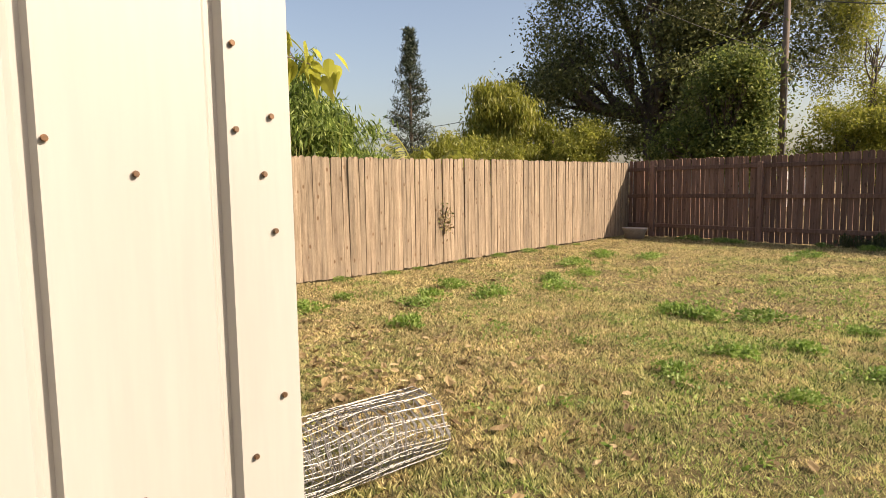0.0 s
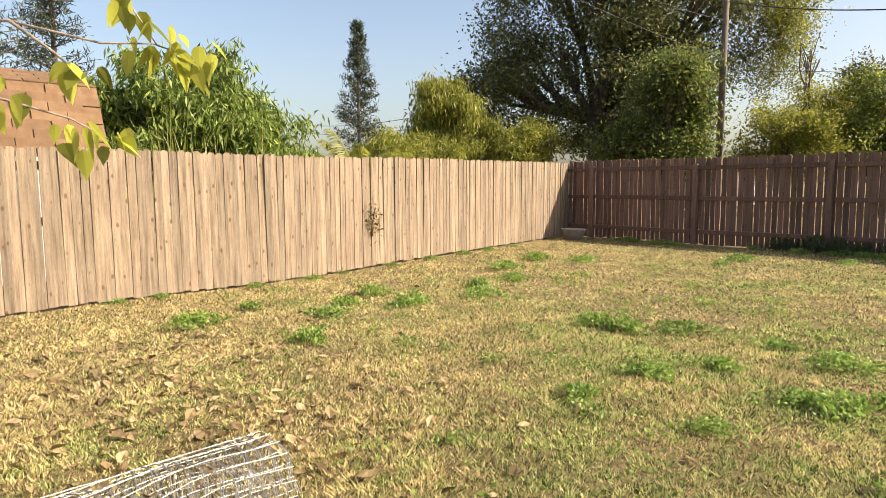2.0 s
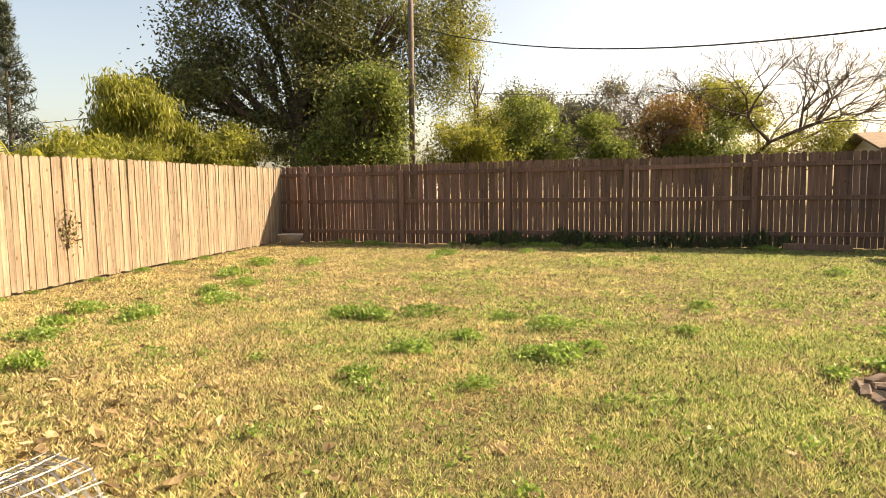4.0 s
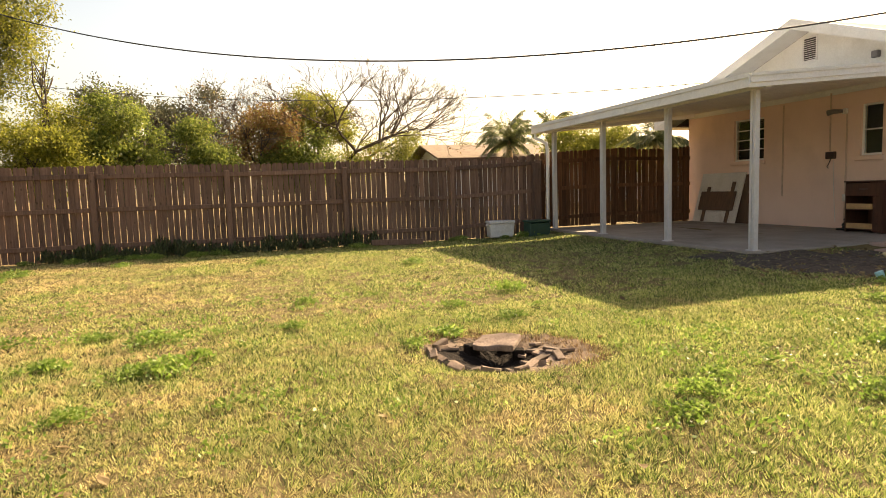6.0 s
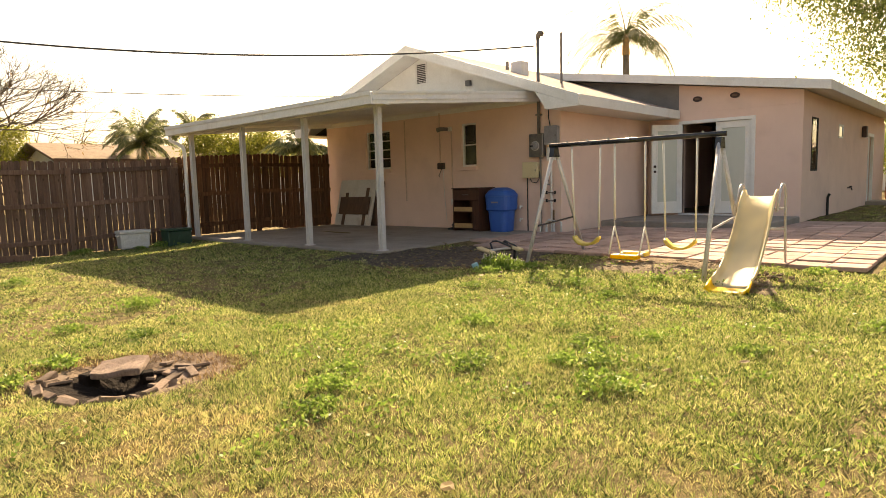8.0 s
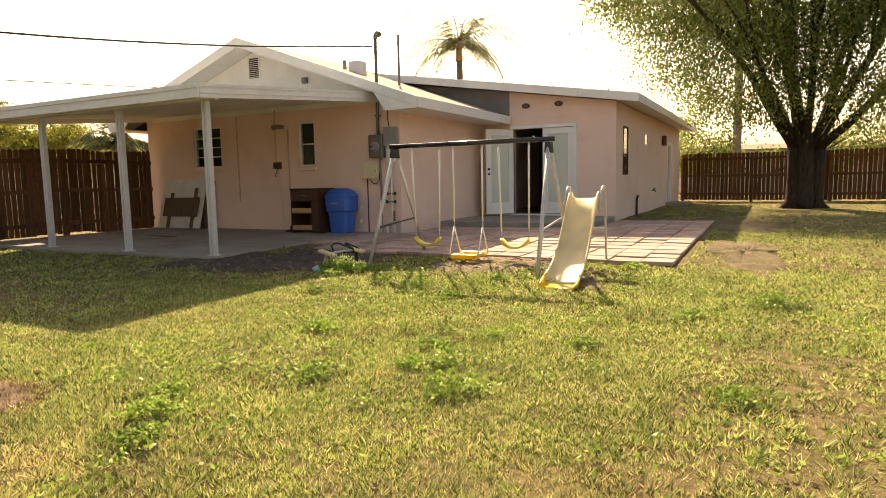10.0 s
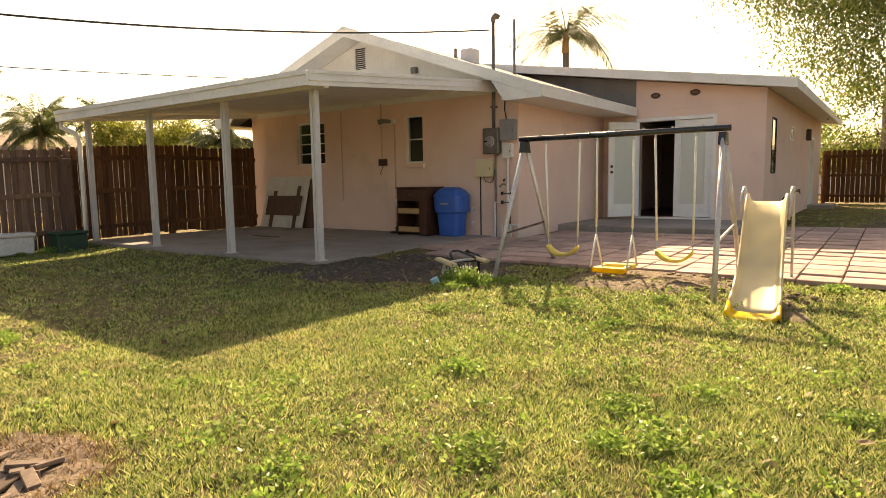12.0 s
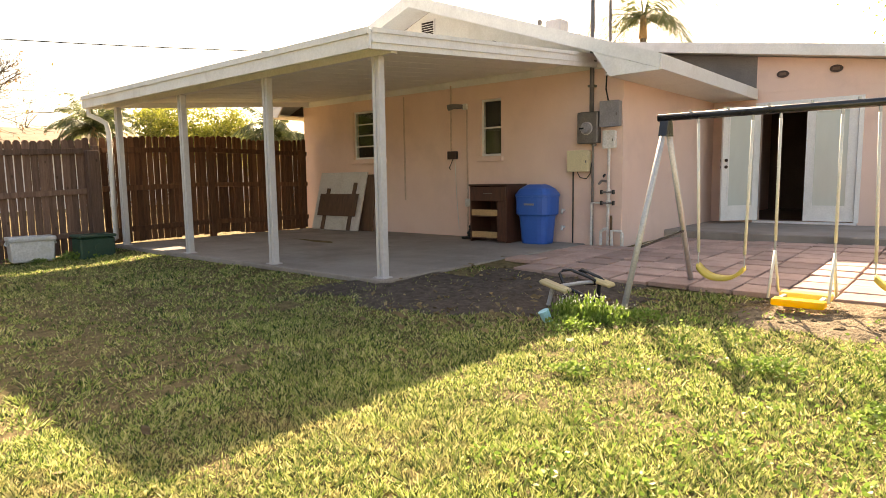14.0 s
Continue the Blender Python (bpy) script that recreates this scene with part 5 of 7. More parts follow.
def crown_points(blobs, n, rng, clump=0.35, hollow=0.55, per=26):
    """Leaf places in many small clumps that fill uneven ellipsoids."""
    vols = np.array([b[3] * b[4] * b[5] for b in blobs]) ** 0.75
    share = vols / vols.sum()
    out = []
    for b, sh in zip(blobs, share):
        k = max(3, int(n * sh / per))
        u = rng.normal(size=(k, 3))
        u /= np.linalg.norm(u, axis=1)[:, None]
        rad = hollow + (1.08 - hollow) * rng.random(k) ** 0.7
        lump = 1 + 0.26 * np.sin(5.1 * u[:, 0] + 3.3 * u[:, 2] + b[0]) * np.sin(4.3 * u[:, 1] + b[1])
        c = np.array(b[:3]) + u * np.array(b[3:]) * (rad * lump)[:, None]
        m = rng.poisson(per, k)
        idx = np.repeat(np.arange(k), m)
        out.append(c[idx] + rng.normal(size=(len(idx), 3)) * clump * (0.6 + 0.8 * rng.random(len(idx)))[:, None] * (1, 1, 0.75))
    return np.concatenate(out)


def grow(bm, p, d, length, r, depth, rnd, split=3, spread=0.55, up=0.12, sides=6, tips=None, rise=0.2):
    """A forking limb."""
    pts = [p]
    q, dd = p.copy(), d.copy()
    for i in range(3):
        dd = (dd + Vector((rnd.uniform(-1, 1), rnd.uniform(-1, 1), rnd.uniform(-0.6, 0.8))) * 0.13 + Vector((0, 0, up * 0.4))).normalized()
        q = q + dd * length / 3
        pts.append(q.copy())
    tube(pts, r, max(3, sides), bm, r_end=r * 0.62)
    if depth == 0:
        if tips is not None:
            tips.append(q.copy())
        return
    for _ in range(split):
        nd = (dd + Vector((rnd.uniform(-1, 1), rnd.uniform(-1, 1), rnd.uniform(-0.7 + rise, 0.7 + rise))) * spread + Vector((0, 0, up))).normalized()
        grow(bm, q.copy(), nd, length * rnd.uniform(0.62, 0.86), r * 0.62, depth - 1, rnd, split, spread, up, sides - 1, tips, rise)


def leafy_tree(name, label, base, trunk, blobs, n, material, size=(0.22, 0.09), seed=1, clump=0.4, droop=0.25, bark=M_BARK, depth=2, r=0.25, category="tree", hollow=0.35, lean=(0, 0)):
    rng = np.random.default_rng(seed)
    rnd = random.Random(seed)
    t = thing(name, (base[0], base[1], 0.0), label, category)
    bm = bmesh.new()
    top = Vector((base[0] + lean[0], base[1] + lean[1], trunk))
    b0 = Vector((base[0], base[1], -0.1))
    tube([b0, b0.lerp(top, 0.12), b0.lerp(top, 0.5) + Vector((rnd.uniform(-0.1, 0.1), rnd.uniform(-0.1, 0.1), 0)), top], r * 1.15, 9, bm, r_end=r * 0.75)
    for b in blobs:
        c = Vector(b[:3])
        d = c - top
        for k in range(2):
            e = c + Vector((rnd.uniform(-1, 1) * b[3], rnd.uniform(-1, 1) * b[4], rnd.uniform(-0.4, 0.7) * b[5])) * 0.6
            dirn = (e - top)
            if dirn.length > 0.1:
                grow(bm, top.copy(), dirn.normalized(), dirn.length * 0.42, r * 0.5, depth, rnd, 3, 0.5, 0.1, 6)
    part("trunk", bm, bark, t, smooth=True)
    lobes = []
    for b in blobs:
        lobes.append((b[0], b[1], b[2], b[3] * 0.55, b[4] * 0.55, b[5] * 0.55))
        for k in range(11):
            u = rng.normal(size=3)
            u /= np.linalg.norm(u)
            q = rng.uniform(0.18, 0.44)
            lobes.append((b[0] + u[0] * b[3] * (1.08 - q * 0.6), b[1] + u[1] * b[4] * (1.08 - q * 0.6), b[2] + u[2] * b[5] * (1.08 - q * 0.6), b[3] * q, b[4] * q, b[5] * q))
    far = math.hypot(base[0], base[1]) > 15
    if far:
        n, size = int(n * 1.8), (size[0] * 0.66, size[1] * 0.66)
    pts = crown_points(lobes, n, rng, clump * 0.7, hollow)
    v, f = leaf_quads(pts, rng, size[0], size[1], droop)
    raw_mesh("crown", v, f, material, t)
    return t


# the great oak beyond the corner and the trees round it
leafy_tree("oak_tree", "huge dark evergreen oak beyond the fence corner", (-14.6, 27.6), 4.2,
           [(-16.5, 28.5, 9.5, 4.6, 3.5, 4.6), (-12.5, 30, 10.5, 4.2, 3.5, 4.6), (-18.5, 27, 6.6, 3.0, 2.5, 2.3), (-15, 27.5, 13.0, 5, 3.5, 2.8), (-13.5, 28, 6.6, 2.8, 2.5, 2.0), (-9.6, 31.5, 8.5, 2.0, 2.2, 4.0), (-20.6, 26, 5.6, 1.6, 1.6, 1.3), (-17.5, 27.2, 4.4, 2.4, 2, 1.6), (-12.2, 28, 4.4, 2.4, 2, 1.7), (-14.5, 30, 3.6, 3.2, 1.6, 1.6)], 60000, M_OAK, (0.32, 0.14), 11, 0.6, r=0.5, depth=2, lean=(-0.6, 0.4))
lump = random.Random(23)
lumps = []
for i in range(17):
    z = 1.8 + 3.6 * lump.random() ** 1.3
    half = 2.15 - 0.45 * (z - 1.8)
    r = lump.uniform(0.28, 0.62)
    lumps.append((-9.9 + lump.uniform(-half, half) + 0.18 * (z - 3), 24.0 + lump.uniform(-0.5, 0.5), z, r, r, r * lump.uniform(0.6, 0.9)))
leafy_tree("shade_tree", "bushy green tree beside the utility pole", (-9.8, 23.9), 1.6, lumps, 17000, M_SIDETREE, (0.25, 0.12), 12, 0.6, r=0.12)
leafy_tree("shade_tree", "airy pale green tree behind the utility pole", (-7.0, 31.5), 3.0,
           [(-8.3, 32.5, 7.0, 1.5, 1.6, 3.2), (-7.0, 31.5, 4.0, 1.6, 1.6, 1.6), (-6.0, 31, 3.4, 1.3, 1.4, 1.5)], 11700, M_YELLOWGREEN, (0.21, 0.093), 13, 0.4, r=0.14)
leafy_tree("weeping_tree", "weeping yellow-green tree behind the fence", (-16.4, 19.2), 2.6,
           [(-16.6, 18.8, 3.9, 1.5, 1.4, 1.25), (-15.6, 19.6, 3.6, 1.1, 1.1, 1.0)], 11700, M_YELLOWGREEN, (0.39, 0.078), 14, 0.28, droop=1.3, r=0.14)
leafy_tree("bush", "dense yellow-green bush behind the fence", (-14.2, 20.4), 1.2,
           [(-14.6, 20.2, 2.3, 1.5, 1.3, 1.25), (-13.6, 21.0, 2.3, 1.2, 1.2, 1.2)], 11700, M_YELLOWGREEN, (0.26, 0.078), 15, 0.22, droop=0.6, category="bush", r=0.08)
leafy_tree("bush", "low feathery bush behind the fence", (-13.9, 13.8), 1.0,
           [(-14.0, 14.6, 2.1, 1.3, 1.2, 0.75), (-13.4, 15.8, 2.0, 0.8, 0.8, 0.7)], 6500, M_YELLOWGREEN, (0.29, 0.062), 16, 0.2, droop=0.7, category="bush", r=0.06)
leafy_tree("mango_tree", "dense glossy mango tree over the fence", (-10.5, 7.3), 1.4,
           [(-10.4, 7.0, 2.75, 1.3, 1.2, 1.35), (-10.4, 7.9, 2.4, 1.15, 1.05, 1.15), (-10.4, 6.1, 2.35, 1.2, 1.0, 1.2), (-10.3, 8.5, 1.9, 0.9, 0.8, 0.85), (-10.2, 5.6, 1.9, 0.8, 0.65, 0.8)], 52000, M_MANGO, (0.19, 0.038), 17, 0.15, droop=0.8, r=0.13, hollow=0.72)
# foliage along the back of the yard
leafy_tree("bush", "rounded yellow-green shrub behind the fence", (-7.2, 28.8), 1.4, [(-7.4, 28.8, 3.2, 1.1, 1.2, 1.4), (-6.6, 29.0, 2.6, 1.2, 1.2, 1.3), (-8.2, 28.6, 2.3, 0.9, 1.0, 1.0)], 9100, M_YELLOWGREEN, (0.22, 0.093), 21, 0.3, category="bush", r=0.08)
leafy_tree("shade_tree", "rounded green garden tree behind the fence", (-4.6, 31.2), 1.8, [(-4.8, 31.2, 4.0, 1.4, 1.4, 1.5), (-5.4, 31.0, 2.8, 1.3, 1.3, 1.2), (-3.7, 31.6, 2.8, 1.1, 1.2, 1.3)], 11700, M_GREENTREE, (0.23, 0.109), 22, 0.3, r=0.12)
leafy_tree("shade_tree", "grey-green distant oak behind the fence", (-4.2, 41.5), 3.0, [(-5.8, 41, 5.6, 2.6, 2, 2.1), (-2.8, 42, 5.4, 2.8, 2, 2.4)], 11700, M_GREYLEAF, (0.29, 0.139), 23, 0.4, r=0.2)
leafy_tree("shade_tree", "green garden tree behind the fence", (-1.3, 31.6), 1.8, [(-1.4, 31.6, 2.9, 1.1, 1.2, 1.5), (-0.5, 31.8, 2.3, 0.8, 0.9, 1.0)], 9100, M_GREENTREE, (0.22, 0.101), 24, 0.28, r=0.1)
leafy_tree("shade_tree", "rust-tinged tree behind the fence", (1.0, 33.6), 2.4, [(0.9, 33.6, 4.0, 1.7, 1.4, 1.3), (2.0, 34, 4.2, 1.0, 1.0, 0.9)], 6500, M_RUST, (0.23, 0.109), 25, 0.35, r=0.12)
leafy_tree("shade_tree", "olive green tree behind the fence", (3.2, 34.5), 1.8, [(3.2, 33.5, 2.8, 1.4, 1.3, 1.4), (2.2, 33.2, 2.2, 1.0, 1.0, 1.0)], 10400, M_GREENTREE, (0.22, 0.101), 26, 0.3, r=0.12)
leafy_tree("shade_tree", "tall yellow-green tree behind the fence", (4.2, 38.0), 3.0, [(4.0, 36.8, 5.7, 1.3, 1.3, 1.1), (5.3, 37.3, 5.0, 1.2, 1.2, 1.0), (3.0, 37, 5.0, 1.0, 1.0, 0.9)], 7150, M_YELLOWGREEN, (0.23, 0.109), 27, 0.3, r=0.14)
leafy_tree("bush", "scrubby green bush below the bare tree", (9.4, 38.0), 1.0, [(8.6, 36.5, 3.2, 2.0, 1.2, 1.2), (6.6, 36.8, 2.9, 1.3, 1.2, 1.0), (12.6, 41, 2.8, 2.0, 1.4, 0.8), (15.0, 41, 3.0, 1.8, 1.4, 0.8)], 9100, M_YELLOWGREEN, (0.23, 0.093), 28, 0.3, category="bush", r=0.08)
leafy_tree("shade_tree", "green tree behind the stained fence", (16.1, 29.0), 2.0, [(15.6, 29.0, 3.3, 1.4, 1.4, 1.0), (17.2, 28.8, 3.4, 1.3, 1.3, 0.9), (18.8, 29, 2.6, 1.2, 1.2, 0.8)], 9100, M_YELLOWGREEN, (0.22, 0.093), 29, 0.3, r=0.12)
leafy_tree("bush", "green bushes beyond the side fence", (34.0, 2.2), 1.0, [(33.5, 5.2, 2.4, 2.0, 1.8, 1.6), (35.0, -1.5, 2.2, 2.2, 3.0, 1.4), (34, -7, 2.6, 2, 3, 1.8)], 10400, M_GREENTREE, (0.26, 0.124), 30, 0.35, category="bush", r=0.08)


def bare_tree(base, height, seed, spread, label, scale=1.0, depth=5, wide=1.0):
    rnd = random.Random(seed)
    t = thing("bare_tree", (base[0], base[1], 0), label, "tree")
    bm = bmesh.new()
    b0 = Vector((base[0], base[1], -0.1))
    top = Vector((base[0], base[1], height * 0.28))
    tube([b0, b0.lerp(top, 0.5), top], 0.20 * scale, 8, bm, r_end=0.16 * scale)
    tips = []
    for k in range(6):
        a = 2 * math.pi * k / 6 + rnd.uniform(-0.3, 0.3)
        d = Vector((math.cos(a) * spread, math.sin(a) * spread, 1.0 if k % 2 else 0.9)).normalized()
        grow(bm, top.copy(), d, height * 0.25, 0.075 * scale, depth, rnd, 3, 0.70, 0.0, 6, tips, 0.06)
    shape = Matrix.Translation(b0) @ Matrix.Diagonal((wide, wide, 0.95, 1)) @ Matrix.Translation(-b0)
    bm.transform(shape)
    part("trunk", bm, M_BARK, t)
    rng = np.random.default_rng(seed)
    pts = np.array([tuple(shape @ p) for p in tips if rnd.random() < 0.25])
    v, f = leaf_quads(pts + rng.normal(size=pts.shape) * 0.08, rng, 0.16, 0.06, 0.4)
    raw_mesh("crown", v, f, M_RUST, t)


bare_tree((5.6, 38.8), 8.4, 9, 1.7, "wide bare winter tree with fine branches", 1.5, 6, 1.45)
bare_tree((-0.5, 37.6), 7.4, 6, 0.55, "slender bare tree behind the fence", 0.7)


def conifer(base, height, radius, seed, label, density=1.0, z0=1.0):
    """A narrow tiered conifer with tufted upswept branches."""
    rng = np.random.default_rng(seed)
    rnd = random.Random(seed)
    t = thing("conifer", (base[0], base[1], 0), label, "tree")
    bm = tube([(base[0], base[1], -0.1), (base[0], base[1], height * 0.5), (base[0], base[1], height)], 0.2, 8, r_end=0.02)
    cs = []
    z = z0
    while z < height - 0.3:
        k = (height - z) / (height - z0)
        R = radius * min(1.0, 0.10 + 1.25 * k) * (0.85 + 0.3 * rnd.random())
        for b in range(8):
            a = rnd.uniform(0, 6.28)
            tip = Vector((base[0] + R * math.cos(a), base[1] + R * math.sin(a), z + R * 0.35))
            tube([(base[0], base[1], z), tip], 0.025, 4, bm, r_end=0.008)
            m = int(26 * density)
            s = rng.random(m) ** 0.6
            p = np.array((base[0], base[1], z)) + s[:, None] * (np.array(tip) - np.array((base[0], base[1], z)))
            cs.append(p + rng.normal(size=(m, 3)) * 0.10)
        z += 0.42 * (0.8 + 0.4 * rnd.random())
    part("trunk", bm, M_BARK, t)
    v, f = leaf_quads(np.concatenate(cs), rng, 0.36, 0.06, -0.35)
    raw_mesh("crown", v, f, M_PINE, t)


conifer((-34.8, 29.2), 12.7, 1.75, 3, "tall narrow dark conifer far behind the houses", 1.5)
conifer((-33.0, 10.3), 15.0, 1.9, 4, "tall dark pine behind the neighbour's shed")
conifer((-31.6, 7.6), 16.0, 2.3, 5, "tall dark pine behind the neighbour's shed", 1.1)


def palm(base, height, frond, seed, label, n=16, boot=True, droop=1.15, leafing=None):
    leafing = leafing or M_PALM
    rng = np.random.default_rng(seed)
    rnd = random.Random(seed)
    t = thing("palm_tree", (base[0], base[1], 0), label, "palm")
    bm = tube([(base[0], base[1], -0.1), (base[0] + 0.1, base[1], height * 0.6), (base[0], base[1], height)], 0.17, 10, r_end=0.15)
    part("trunk", bm, M_BARK_PALE, t, smooth=True)
    if boot:
        part("crown_shaft", tube([(base[0], base[1], height - 0.6), (base[0], base[1], height - 0.2), (base[0], base[1], height + 0.35)], 0.2, 12, r_end=0.12), M_SHELF, t, "brown fibrous boot below the fronds")
    verts, faces = [], []
    bm = bmesh.new()
    for i in range(n):
        a = 2 * math.pi * i / n + rnd.uniform(-0.2, 0.2)
        el = rnd.uniform(-0.1, 1.35)
        d = Vector((math.cos(a) * math.cos(el), math.sin(a) * math.cos(el), math.sin(el)))
        p = Vector((base[0], base[1], height + 0.25))
        pts = [p.copy()]
        L = frond * rnd.uniform(0.85, 1.15)
        steps = 14
        for s in range(steps):
            d = (d + Vector((0, 0, -0.105 * droop * (0.6 + s / steps)))).normalized()
            p = p + d * L / steps
            pts.append(p.copy())
        tube(pts, 0.032, 4, bm, r_end=0.008)
        side = d.cross(Vector((0, 0, 1))).normalized()
        for s in range(2, steps * 3):
            k = s / 3
            q = pts[int(k)].lerp(pts[min(int(k) + 1, steps)], k - int(k))
            dd = (pts[min(int(k) + 1, steps)] - pts[int(k)]).normalized()
            for sg in (-1, 1):
                ll = 0.26 * frond * (0.45 + 0.55 * math.sin(math.pi * min(1, k / steps * 0.9 + 0.1)))
                e = (side * sg * 0.75 + dd * 0.55 + Vector((0, 0, -0.55 - 0.3 * rnd.random()))).normalized()
                w = dd * 0.019
                b0 = len(verts)
                verts += [q - w, q + e * ll * 0.5 - w * 1.2 + Vector((0, 0, 0.02)), q + e * ll, q + e * ll * 0.5 + w * 1.2 + Vector((0, 0, 0.02))]
                faces.append((b0, b0 + 1, b0 + 2, b0 + 3))
    part("frond_ribs", bm, leafing, t)
    raw_mesh("fronds", np.array([tuple(v) for v in verts]), np.array(faces), leafing, t)


palm((29.4, 15.4), 7.6, 3.4, 1, "queen palm rising behind the roof", 24, True, 1.35)
palm((18.2, 43.4), 4.4, 2.4, 2, "distant short palm behind the fence", 30)
palm((13.7, 32.4), 3.2, 1.9, 3, "short palm behind the back fence", 28)
palm((16.7, 24.0), 2.5, 1.7, 4, "yellowing palm behind the stained fence", 28)
palm((18.4, 23.2), 2.3, 1.5, 5, "short palm with dead fronds by the house", 24)
palm((21.0, 42.0), 4.9, 2.0, 7, "distant short palm beyond the roofs", 26)
palm((-12.8, 12.4), 0.9, 1.9, 6, "low palm fronds rising behind the fence", 16, False, 0.9, M_YELLOWGREEN)


def side_tree():
    """The spreading tree in the side yard."""
    rnd = random.Random(31)
    rng = np.random.default_rng(31)
    t = thing("side_yard_tree", (22.1, 0.7, 0.15), "large spreading tree with many stems in the side yard", "tree")
    bm = bmesh.new()
    b0 = Vector((22.1, 0.7, 0.05))
    for ox, oy, rr in ((0, 0.22, 0.30), (0.05, -0.24, 0.32), (-0.2, 0.0, 0.28), (0.2, 0.02, 0.28)):
        c0 = b0 + Vector((ox, oy, 0))
        tube([c0 + Vector((ox * 0.7, oy * 0.7, 0)), c0 + Vector((0, 0, 0.3)), c0 + Vector((0.02, -0.02, 1.1)), c0 + Vector((ox * 0.3, oy * 0.3, 2.3))], rr, 12, bm, r_end=rr * 0.72)
    tips = []
    for dx, dy, dz, L, r in ((-0.15, 0.75, 1.0, 3.2, 0.13), (-0.3, 0.35, 1.3, 3.4, 0.15), (0.2, 0.1, 1.5, 3.4, 0.15), (-0.1, -0.5, 1.2, 3.3, 0.15), (-0.3, -0.9, 0.9, 3.2, 0.13), (0.4, 0.5, 1.2, 3.0, 0.13), (0.3, -0.4, 1.2, 3.2, 0.13), (-0.6, 0.05, 1.1, 3.0, 0.12), (-0.45, 0.6, 1.5, 2.8, 0.08), (-0.5, -0.35, 1.6, 2.9, 0.09), (-0.2, 0.15, 1.9, 3.0, 0.09), (-0.4, -0.7, 1.4, 2.8, 0.08), (0.1, 0.8, 1.6, 2.8, 0.08), (-0.7, 0.4, 1.3, 2.4, 0.07)):
        s = b0 + Vector((dx * 0.4, dy * 0.4, 1.9))
        grow(bm, s, Vector((dx, dy, dz)).normalized(), L, r, 3, rnd, 3, 0.5, 0.05, 7, tips)
    part("trunk", bm, M_BARK_DARK, t, smooth=True)
    blobs = [(22.6, 4.9, 6.6, 1.6, 1.8, 1.7), (22.5, 6.4, 7.2, 1.1, 1.1, 1.0), (22, 2.6, 6.2, 2.0, 1.8, 1.9), (22, 0.2, 7.5, 2.8, 2.6, 2.6), (21.2, -2.6, 6.8, 2.6, 2.6, 2.4), (21.0, 1.0, 4.7, 1.6, 2.2, 0.8), (22.3, 4.0, 4.4, 1.2, 1.4, 0.7), (21, -5.0, 5.5, 2.0, 2.0, 1.8), (24, 3.5, 3.6, 0.9, 1.0, 0.6), (21.6, 2.6, 3.4, 0.7, 0.9, 0.5), (21.4, -2.0, 3.7, 1.2, 1.6, 0.6), (22.4, -5.0, 3.6, 1.6, 1.6, 0.8), (20.2, 1.8, 5.0, 1.1, 2.0, 1.2), (20.0, -1.4, 5.2, 1.1, 2.2, 1.3), (20.6, 3.8, 5.8, 1.0, 1.6, 1.2), (19.9, -4.0, 4.8, 1.0, 1.8, 1.3), (20.4, 0.2, 3.7, 0.7, 1.6, 0.5), (20.5, 1.3, 3.5, 0.7, 1.1, 0.8), (20.6, -0.5, 3.2, 0.6, 1.2, 0.8), (21.0, 2.2, 2.9, 0.5, 0.6, 0.5), (20.8, -1.9, 2.9, 0.6, 1.0, 0.6)]
    pts = crown_points(blobs, 102000, rng, 0.34, 0.15, per=22)
    tp = np.array([tuple(p) for p in tips])
    pts = np.concatenate([pts, np.repeat(tp, 12, axis=0) + rng.normal(size=(len(tp) * 12, 3)) * 0.3])
    v, f = leaf_quads(pts, rng, 0.125, 0.058, 0.6)
    raw_mesh("crown", v, f, M_SIDETREE, t)


side_tree()


